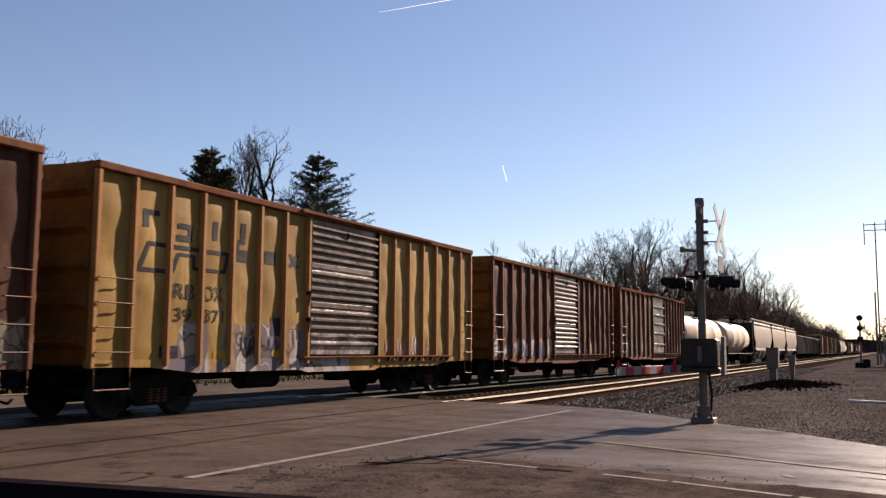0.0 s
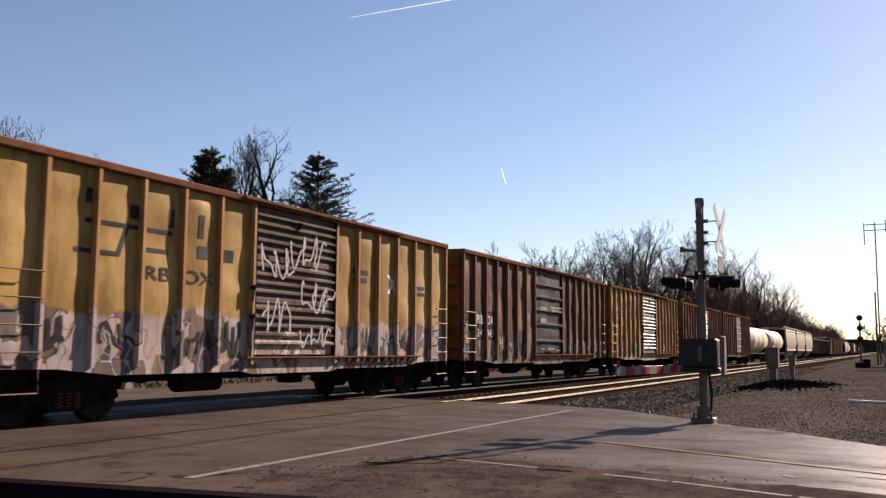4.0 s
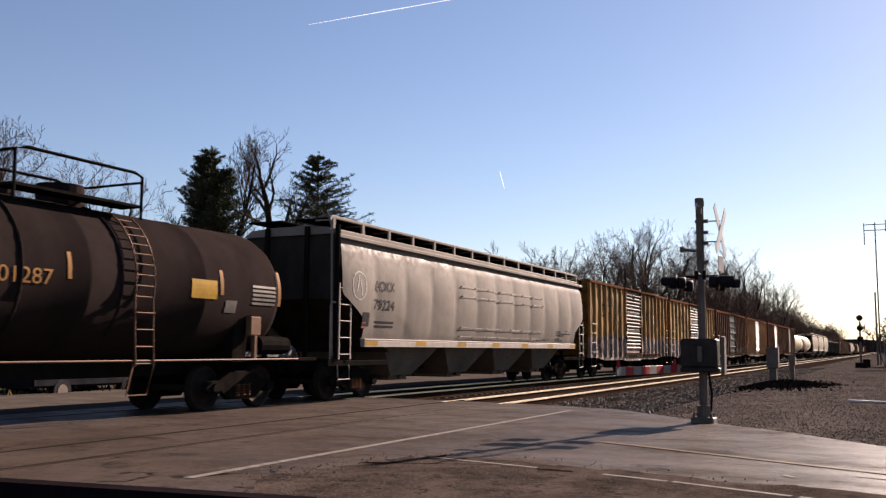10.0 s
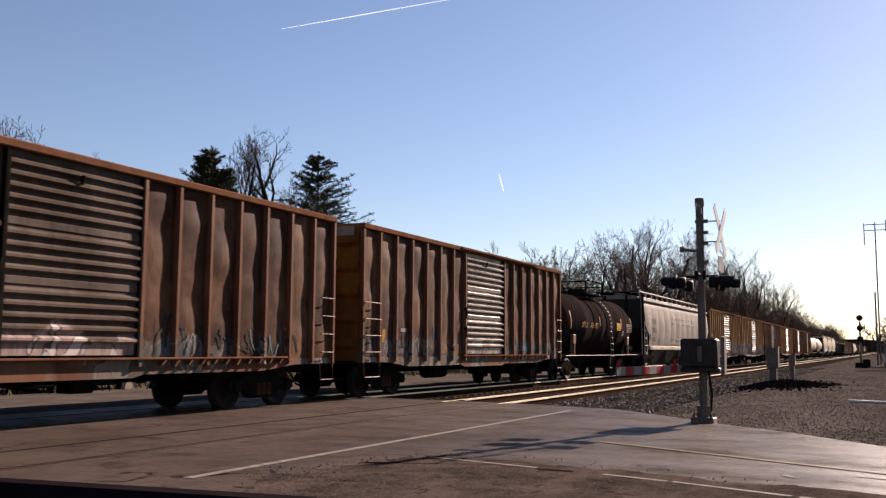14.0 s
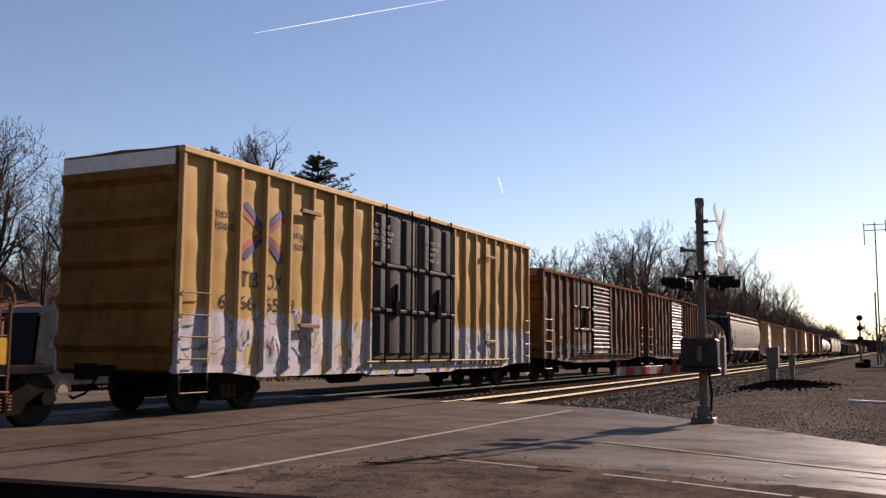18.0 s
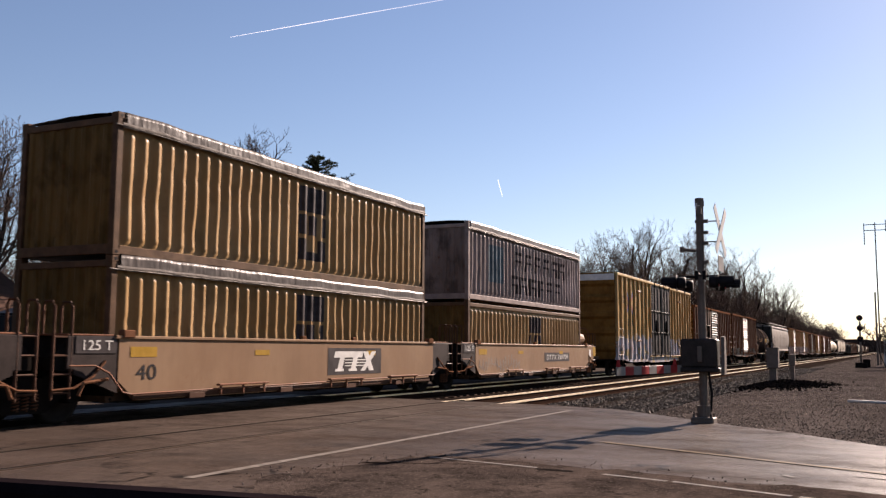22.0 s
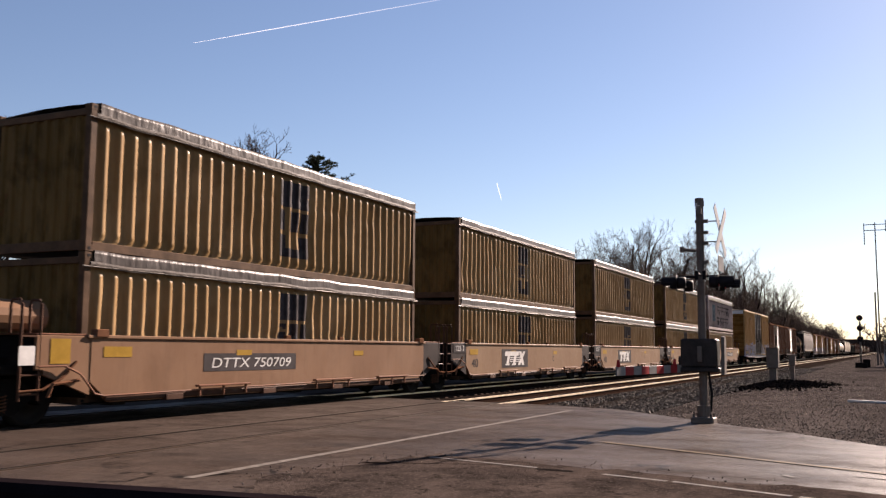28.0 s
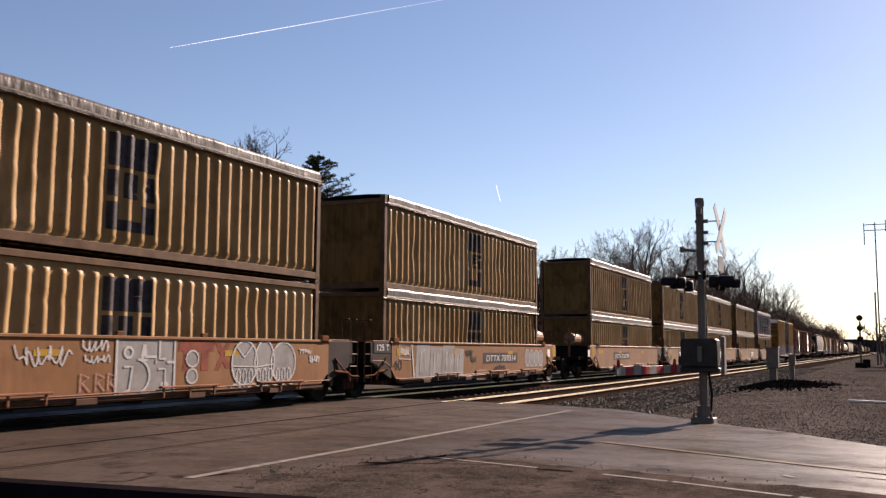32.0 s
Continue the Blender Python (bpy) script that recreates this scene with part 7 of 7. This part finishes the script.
def faces_tag(car):
    """Grey blocks and round letters outlined in white, and a faded red logo."""
    decal([rect(-0.58, 0.42, 0.86, 1.44)], m_haze, car, y=-1.5035, name="spray_block", label="grey sprayed block")
    for pts in ([(-0.58, 0.42), (-0.58, 1.45)], [(0.86, 0.42), (0.86, 1.45)], [(-0.58, 0.45), (0.86, 0.45)], [(-0.4, 0.95), (-0.2, 0.95), (-0.26, 0.55), (-0.5, 0.47)], [(0.1, 1.12), (0.38, 1.12), (0.38, 1.0)], [(0.46, 1.44), (0.46, 1.08), (0.62, 1.08)], [(0.44, 0.9), (0.62, 0.9), (0.62, 0.55)], [(0.66, 1.02), (0.84, 1.02)], lobe(-0.1, 0.78, 0.32, 0.3, -1.2, 1.5), lobe(-0.3, 1.2, 0.1, 0.09)):
        stroke(car, pts, m_palespray, 0.05)
    decal([[(-0.02, 1.05), (0.16, 1.05), (0.12, 1.34), (0.04, 1.34)], rect(0.52, 0.5, 0.72, 0.66)], m_palespray, car, y=-1.507, name="spray_block")
    for a in (0.95, 1.45):
        decal([[(a, 1.22), (a + 0.52, 1.22), (a + 0.56, 1.44), (a + 0.04, 1.44)], [(a + 0.14, 0.85), (a + 0.36, 0.85), (a + 0.38, 1.22), (a + 0.16, 1.22)]], m_oxide, car, y=-1.5035, name="logo", label="faded red logo stroke")
    decal([[(2.0, 0.85), (2.14, 0.85), (2.5, 1.4), (2.36, 1.4)], [(2.0, 1.4), (2.16, 1.4), (2.5, 0.88), (2.34, 0.88)]], m_oxide, car, y=-1.5032, name="logo", label="faded red logo stroke")
    for z, s in ((1.08, 0.17), (0.75, 0.15)):
        decal([lobe(1.35, z, s, s * 0.9, 0, 6.0)], m_haze, car, y=-1.5055, name="spray_letter")
        stroke(car, lobe(1.35, z, s, s * 0.9), m_palespray, 0.035)
    for x, w, h in ((2.95, 0.42, 0.46), (3.62, 0.34, 0.48), (4.3, 0.45, 0.44)):
        decal([lobe(x, 0.98, w, h, 0, 6.0)], m_haze, car, y=-1.5055, name="spray_letter", label="grey round sprayed letter")
        stroke(car, lobe(x, 0.98, w, h), m_palespray, 0.045)
        for k in range(3):
            stroke(car, lobe(x - 0.2 + 0.2 * k, 0.72, 0.06, 0.14), m_palespray, 0.028, -1.514)
    stroke(car, [(2.7, 1.3), (2.92, 1.1), (3.2, 1.34)], m_palespray, 0.035, -1.515)
    stroke(car, [(2.55, 0.92), (3.4, 0.9), (3.95, 0.95)], m_palespray, 0.03, -1.515)
    stroke(car, [(2.5 + 0.15 * k, 0.5 + 0.06 * (k % 2)) for k in range(16)], m_palespray, 0.035, -1.515)
    flat_side = lambda x, z: -1.5
    for k, (x, z, w, h) in enumerate(((-1.35, 1.2, 0.6, 0.22), (-1.3, 1.0, 0.6, 0.18), (4.9, 1.15, 0.45, 0.14), (5.3, 0.95, 0.4, 0.2), (-2.6, 0.95, 1.0, 0.4), (-4.4, 0.8, 1.2, 0.5))):
        scrawl(car, flat_side, x, z, w, h, 410 + k, m_palespray, 0.03, 5)
    for k, word in enumerate(((-1.35, 0.6), (-1.02, 0.6), (-0.75, 0.6))):
        stroke(car, [(word[0], 0.55), (word[0], 0.85), (word[0] + 0.18, 0.78), (word[0] + 0.04, 0.7), (word[0] + 0.2, 0.55)], m_rose, 0.03)


def pale_letters(car):
    """A washed-out grey word with white edges, a square tag and a pale blue one."""
    for k, (x, w, h) in enumerate(((-4.75, 0.95, 0.98), (-3.85, 0.85, 0.9), (-3.05, 0.9, 0.95), (-2.2, 0.75, 0.85))):
        decal([[(x, 0.42), (x + w * 0.92, 0.45), (x + w, 0.44 + h), (x + 0.08, 0.47 + h)]], m_haze, car, y=-1.503 - 0.001 * k, name="spray_letter", label="washed-out grey sprayed letter")
        stroke(car, [(x + w * 0.3, 0.6), (x + w * 0.35, 0.4 + h * 0.8), (x + w * 0.6, 0.45 + h * 0.85), (x + w * 0.62, 0.7)], m_palespray, 0.03)
    stroke(car, [(-4.82, 0.42), (-4.98, 1.42)], m_palespray, 0.07)
    stroke(car, [(-5.7, 1.42), (-5.7, 1.02), (-5.06, 1.0), (-5.06, 1.42), (-5.7, 1.42)], m_palespray, 0.03)
    flat_side = lambda x, z: -1.5
    for k, (x, z, w, h, m) in enumerate(((-5.62, 1.1, 0.5, 0.25, m_palespray), (-1.3, 1.0, 0.5, 0.35, m_mark), (-0.9, 0.85, 0.4, 0.25, m_mark), (1.1, 0.55, 0.9, 0.25, m_mark))):
        scrawl(car, flat_side, x, z, w, h, 510 + k, m, 0.045, 5)
    for k, (x, z, w, h) in enumerate(((4.2, 1.0, 0.26, 0.3), (4.68, 0.98, 0.27, 0.3), (5.15, 1.0, 0.26, 0.27), (5.6, 0.98, 0.28, 0.29))):
        decal([lobe(x, z, w, h, 0, 6.0)], m_haze, car, y=-1.5035 - 0.0008 * k, name="spray_letter", label="grey sprayed bubble letter")
        stroke(car, lobe(x, z, w, h), m_palespray, 0.03, -1.510)
        stroke(car, lobe(x, z + 0.06, w * 0.3, h * 0.3), m_palespray, 0.022, -1.511)
    stroke(car, [(4.0 + 0.12 * k, 0.66 + 0.05 * (k % 2)) for k in range(16)], m_palespray, 0.028, -1.512)
    bm = B()
    rbox(bm, -0.55, -1.545, 0.3, 0.3, -1.505, 0.62, 0.01)
    part("hinged_cover", bm, m_pinkish, car, "small hinged cover on the sill")
    lettering("40", 0.28, m_mark, car, -6.05, -1.507, 0.72, 0.5)


STACKS = [-13.2, -28.55, -43.87, -59.1, -74.33, -93.75, -109.1]
well_unit(STACKS[0], "tan end unit of an articulated well car", paint_well, both(plate_number("750709", 0.5), sign_only, lambda c: [scrawl(c, lambda x, z: -1.494, -5.9 + 0.75 * k, 0.5 + 0.1 * (k % 2), 0.8, 0.55, 200 + k, m_haze, 0.024, 3) for k in range(5)]), front_end=True)
for i in (1, 2, 3):
    well_unit(STACKS[i], "tan middle unit of an articulated well car", paint_well, logo_plate(0.5 if i == 1 else -3.15))
well_unit(STACKS[4], "orange-tan end unit of an articulated well car", paint_well2, plate_number("750709", -3.3), rear_end=True)
well_unit(STACKS[5], "orange well car end unit with pale spray paint", paint_wellg, both(plate_number("759314", 0.1), sign_only, pale_letters), front_end=True)
well_unit(STACKS[6], "orange well car unit covered in spray paint", paint_wellg, both(sign_only, faces_tag))


def tarp_mat():
    m, n, l, b = nodes_of("crinkled_tarp", 0.40)
    co = n.new("ShaderNodeTexCoord").outputs["Object"]
    b.inputs["Specular IOR Level"].default_value = 0.07
    a = noise_tex(n, l, co, 1.4, 4, 0.6, (1, 1, 1.5))
    c = mixc(n, l, ramp(n, l, a, 0.35, 0.65), (0.035, 0.029, 0.026), (0.075, 0.064, 0.058))
    l.new(c, b.inputs["Base Color"])
    fold = n.new("ShaderNodeMath")
    l.new(noise_tex(n, l, co, 2.2, 3, 0.5, (1.5, 1, 0.5)), fold.inputs[0])
    l.new(noise_tex(n, l, co, 5, 2, 0.5, (1.6, 1, 0.5)), fold.inputs[1])
    bump(n, l, b, fold.outputs[0], 0.42, 0.05)
    return m


m_tarp = tarp_mat()
m_hem = plain("pale_tarp_hem", (0.085, 0.072, 0.062), 0.6, 0, 0.4, 2, 30, (4, 1, 1), 0.4)
paint_box = car_paint("mustard_container", (0.245, 0.152, 0.068), (0.325, 0.218, 0.112), wear=0.3, rough=0.45, seed=20)
paint_box2 = car_paint("mustard_container_worn", (0.225, 0.138, 0.059), (0.300, 0.198, 0.098), wear=0.45, rough=0.45, seed=21)
paint_grey = car_paint("grey_container", (0.225, 0.183, 0.172), (0.300, 0.250, 0.238), rust=(0.128, 0.043, 0.0264), wear=0.75, rough=0.45, seed=22)
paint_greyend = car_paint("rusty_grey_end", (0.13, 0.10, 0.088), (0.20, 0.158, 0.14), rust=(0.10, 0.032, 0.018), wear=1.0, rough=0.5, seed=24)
# mustard darkened for the end walls: shade put into the colour, with rust streaks
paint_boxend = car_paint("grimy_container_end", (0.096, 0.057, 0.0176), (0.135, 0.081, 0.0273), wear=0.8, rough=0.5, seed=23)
m_frame_y = plain("container_frame", (0.085, 0.050, 0.030), 0.55, 0, 0.4)
m_frame_g = plain("container_frame_grey", (0.213, 0.172, 0.159), 0.55, 0, 0.3)


def container(s, z, label, paint, frame_mat, tarp=True, mark=None, seed=0):
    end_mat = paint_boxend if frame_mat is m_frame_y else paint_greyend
    car = empty("shipping_container", label, "shipping container", "containers")
    ROLLING.append((car, s, z))
    L, W, H = 6.096, 1.219, 2.585
    n, r = 34, random.Random(seed)
    x0, x1 = -L + 0.16, L - 0.16
    p = (x1 - x0) / n
    d = 0.070
    dents = [(r.uniform(x0, x1), r.uniform(0.4, 2.1), r.uniform(0.15, 0.6), r.uniform(0.02, 0.05)) for _ in range(6)]

    cz0, ca, cb = r.uniform(1.2, 1.75), r.uniform(x0, -1.5), r.uniform(0.5, x1)

    def off(x, zz):
        q = 0.006 * noise.noise((x * 1.3, zz * 1.7, seed * 3.1)) + 0.003 * noise.noise((x * 2.9, zz * 2.2, seed * 1.7))
        if ca < x < cb:
            q += 0.03 * max(0.0, 1 - abs(zz - cz0 - 0.12 * noise.noise((x * 1.7, seed, 0))) / 0.11) * max(0.0, 0.5 + noise.noise((x * 0.9, seed, 4)))
        for cx, cz, w, a in dents:
            q += a * math.exp(-((x - cx) / w) ** 2 - ((zz - cz) / 0.35) ** 2)
        return q
    xs_ = []
    for i in range(n):
        a = x0 + i * p
        xs_ += [(a, 0), (a + p * 0.45, 0), (a + p * 0.50, 0.70), (a + p * 0.55, 0.95), (a + p * 0.62, 1.0), (a + p * 0.74, 0.93), (a + p * 0.83, 0.76), (a + p * 0.91, 0.46), (a + p * 0.99, 0)]
    zs_ = [0.17, 0.23, 0.29] + steps(0.36, 2.15, 20) + [2.22, 2.28, 2.37]
    V, Fc = [], []
    for k, zz in enumerate(zs_):
        edge = 0 if k in (0, 1, len(zs_) - 2, len(zs_) - 1) else 1
        for x, o in xs_:
            V.append((x, -W + 0.085 - d * o * edge + off(x, zz), zz))
    w = len(xs_)
    for k in range(len(zs_) - 1):
        for i in range(w - 1):
            Fc.append((k * w + i, k * w + i + 1, (k + 1) * w + i + 1, (k + 1) * w + i))
    side = raw("side_wall", V, Fc, paint, car, "dented corrugated steel side wall")
    side.data.polygons.foreach_set("use_smooth", [True] * len(side.data.polygons))
    V2 = [(x, -y, zz) for x, y, zz in V]
    raw("side_wall", V2, [f[::-1] for f in Fc], paint, car)
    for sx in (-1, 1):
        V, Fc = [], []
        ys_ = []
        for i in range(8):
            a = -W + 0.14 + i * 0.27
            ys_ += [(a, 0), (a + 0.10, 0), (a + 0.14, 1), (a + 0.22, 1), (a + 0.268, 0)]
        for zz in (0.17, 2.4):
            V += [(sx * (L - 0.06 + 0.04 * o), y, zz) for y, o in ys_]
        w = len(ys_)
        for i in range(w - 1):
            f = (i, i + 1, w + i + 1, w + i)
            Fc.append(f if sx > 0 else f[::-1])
        raw("end_wall", V, Fc, end_mat, car, "corrugated end wall, streaked and darker than the sides")
    for sx in (-1, 1):
        for sy in (-1, 1):
            bm = B()
            rbox(bm, min(sx * L, sx * (L - 0.15)), min(sy * W, sy * (W - 0.13)), 0.1, max(sx * L, sx * (L - 0.15)), max(sy * W, sy * (W - 0.13)), H - 0.1, 0.012)
            part("corner_post", bm, frame_mat, car)
    for sx in (-1, 1):
        for sy in (-1, 1):
            for zz in (0.0, H - 0.118):
                bm = B()
                rbox(bm, min(sx * (L + 0.003), sx * (L - 0.178)), min(sy * (W + 0.003), sy * (W - 0.162)), zz, max(sx * (L + 0.003), sx * (L - 0.178)), max(sy * (W + 0.003), sy * (W - 0.162)), zz + 0.118, 0.01)
                c = part("corner_casting", bm, frame_mat, car)
                bm = B()
                extrude(bm, [(sx * (L - 0.09) + 0.035 * math.cos(a), zz + 0.06 + 0.03 * math.sin(a)) for a in steps(0, 5.5, 7)], "y", sy * (W + 0.001), sy * (W + 0.006))
                part("casting_hole", bm, m_blackp, c)
    for sy in (-1, 1):
        for za, zb, dy, nm in ((0.02, 0.18, 0.05, "bottom_rail"), (H - 0.22, H - 0.10, 0.07, "top_rail")):
            bm = B()
            rbox(bm, -L + 0.15, min(sy * W, sy * (W - dy)), za, L - 0.15, max(sy * W, sy * (W - dy)), zb, 0.01)
            part(nm, bm, frame_mat, car)
    for sx in (-1, 1):
        for za, zb, nm in ((0.02, 0.2, "bottom_rail"), (H - 0.2, H - 0.08, "top_rail")):
            bm = B()
            rbox(bm, min(sx * L, sx * (L - 0.1)), -W + 0.12, za, max(sx * L, sx * (L - 0.1)), W - 0.12, zb, 0.01)
            part(nm, bm, frame_mat, car)
    bm = B()
    box(bm, -L + 0.1, -W + 0.06, 0.1, L - 0.1, W - 0.06, 0.14)
    part("floor", bm, m_under, car)
    # cover: a tarpaulin that hangs over the top rail, or a steel roof
    if tarp:
        prev = 0.0

        def hang(u, v):
            wob = 0.020 * noise.noise((u * 1.6, v * 3, seed + 2)) + 0.007 * noise.noise((u * 6.0, v * 2.0, seed))
            if v <= 1.0:
                zz = H - 0.25 + 0.03 * noise.noise((u * 1.1, 0, seed)) + (0.25 + 0.02) * v
                return (u, -W - 0.018 - abs(wob) * 1.2 * (1.2 - v), zz)
            t = v - 1.0
            return (u, -W - 0.01 + t * 2.44, H + 0.03 + 0.06 * math.sin(math.pi * min(1, t)) + wob)
        V, Fc = sheet(hang, steps(-L + 0.2, L - 0.12, 150), [0, 0.25, 0.5, 0.75, 1.0, 1.05, 1.3, 1.6, 2.0])
        o = raw("tarpaulin", V, Fc, m_tarp, car, "crinkled grey tarpaulin over the top edge")
        o.data.polygons.foreach_set("use_smooth", [True] * len(o.data.polygons))
        bm = B()
        tube(bm, [(-L - 0.06, -W - 0.03, H - 0.25), (L + 0.1, -W - 0.03, H - 0.25)], 0.014, 5)
        part("tarpaulin_cable", bm, m_zinc, car)
        V, Fc = sheet(lambda u, v: (u, -W - 0.03 - 0.012 * math.sin(math.pi * v) - 0.012 * abs(noise.noise((u * 5.0, v, seed))), H - 0.27 + 0.09 * v + 0.03 * noise.noise((u * 1.1, 0, seed))), steps(-L + 0.1, L - 0.05, 150), (0, 0.3, 0.6, 1.0))
        raw("tarpaulin_hem", V, Fc, m_hem, car, "pale sewn hem of the tarpaulin")
    else:
        V, Fc = sheet(lambda x, y: (x, y, H - 0.02 + (0.02 if int((x + L) / 0.17) % 2 else 0)), steps(-L + 0.1, L - 0.1, 72), (-W + 0.05, 0, W - 0.05))
        raw("roof", V, Fc, paint, car)
    if mark:
        mark(car, side, xs_, W, d, off)
    return car


def paint_on_ribs(shapes, material, label):
    """Paint that follows the corrugation: cells of (x0, z0, x1, z1)."""
    def f(car, side, xs_, W, d, off):
        for x0, z0, x1, z1 in shapes:
            V, Fc = [], []
            cut = [q for q in xs_ if x0 < q[0] < x1]
            def depth(x):
                for (a, oa), (b, ob) in zip(xs_, xs_[1:]):
                    if a <= x <= b:
                        return oa + (ob - oa) * (x - a) / max(1e-6, b - a)
                return 0
            line = [(x0, depth(x0)), *cut, (x1, depth(x1))]
            zz = steps(z0, z1, max(1, int((z1 - z0) / 0.2)))
            k = len(V)
            for z in zz:
                V += [(x, -W + 0.085 - d * o + off(x, z) - 0.006, z) for x, o in line]
            w = len(line)
            for j in range(len(zz) - 1):
                for i in range(w - 1):
                    Fc.append((k + j * w + i, k + j * w + i + 1, k + (j + 1) * w + i + 1, k + (j + 1) * w + i))
            raw("painted_mark", V, Fc, material, car, label)
    return f


m_navy = plain("navy_lettering", (0.046, 0.039, 0.040), 0.5, 0, 0.6, 3.0)
m_sky = plain("pale_blue_panel", (0.095, 0.125, 0.145), 0.5, 0, 0.4)


def stacked_logo(x, zc, w=1.15):
    cells = [(x, zc + 0.30, x + w, zc + 0.9), (x, zc - 0.25, x + 0.25, zc + 0.22), (x + 0.4, zc - 0.25, x + 0.75, zc + 0.22), (x + 0.9, zc - 0.25, x + w, zc + 0.22), (x, zc - 0.85, x + w, zc - 0.65), (x, zc - 0.65, x + 0.3, zc - 0.35), (x + 0.8, zc - 0.65, x + w, zc - 0.35)]
    return cells


def block_letters(x, z, widths, h, gap=0.12):
    """Rows of bold strokes in place of a name: one stem and bars for each letter."""
    cells = []
    for w in widths:
        cells += [(x, z, x + 0.17, z + h), (x, z + h - 0.12, x + w, z + h), (x + w - 0.16, z, x + w, z + h * 0.5), (x, z + h * 0.42, x + w, z + h * 0.54)]
        x += w + gap
    return cells


UP, LOW = 2.915, 0.325
grey_marks = lambda *a: [paint_on_ribs(block_letters(-1.9, 1.32, (1.0, 0.85, 0.75, 0.78, 0.78, 0.78), 0.66, 0.2) + block_letters(-2.2, 0.42, (0.72, 0.72, 0.8, 0.7, 0.8, 0.75), 0.66, 0.24), m_navy, "dark block lettering")(*a), paint_on_ribs([(-4.35, 0.7, -2.95, 2.0)], m_sky, "pale blue square")(*a)]
logo_up = lambda x: paint_on_ribs(stacked_logo(x, 1.3), m_navy, "faded navy logo shapes")
container(STACKS[0], LOW, "mustard yellow container in the well", paint_box, m_frame_y, False, logo_up(-0.19), 1)
container(STACKS[0], UP, "grey container with dark block lettering on top", paint_grey, m_frame_g, True, grey_marks, 2)
for i, (a, b) in enumerate(((-0.3, -0.3), (-0.52, -0.56), (-0.68, -0.6), (-0.5, -0.42), (-0.5, -0.4), (-0.62, -0.61))):
    container(STACKS[i + 1], LOW, "mustard yellow container with a tarpaulin cover in the well", paint_box if i % 2 else paint_box2, m_frame_y, i != 5, logo_up(b), 3 + 2 * i)
    container(STACKS[i + 1], UP, "mustard yellow container with a torn grey tarpaulin on top", paint_box2 if i % 2 else paint_box, m_frame_y, True, logo_up(a), 4 + 2 * i)


# ---- the train's motion ----
SPEED_T = (0.0, 5.0, 10.0, 15.0, 20.0, 25.0, 32.0)
SPEED_V = (8.045, 7.973, 7.854, 7.661, 7.852, 7.475, 7.436)


def run(t):
    """Metres the train has gone since t = 16 s."""
    def total(u):
        d = 0.0
        for a, b, va, vb in zip(SPEED_T, SPEED_T[1:], SPEED_V, SPEED_V[1:]):
            k = min(u, b) - a
            if k > 0:
                d += va * k + (vb - va) * k * k / (2 * (b - a))
        return d
    return total(t) - total(16.0)


def motions():
    for ob, s, z in ROLLING:
        walk(ob, [(i * 1.0, pose(s + run(i), 0, z)) for i in range(33)])
    for ob, rows in TRAILS:
        walk(ob, [(t, Matrix.Translation(p)) for t, p in rows])
    first = {}
    for w, x in WHEELS:
        if x not in first:
            walk(w, [(i / 15, pose(x, 0, 0.457, 0, math.degrees(run(i / 15) / 0.457), 0)) for i in range(481)])
            first[x] = w
        else:
            src = first[x].animation_data
            w.rotation_mode = "QUATERNION"
            ad = w.animation_data_create()
            ad.action = src.action
            ad.action_slot = src.action_slot


motions()
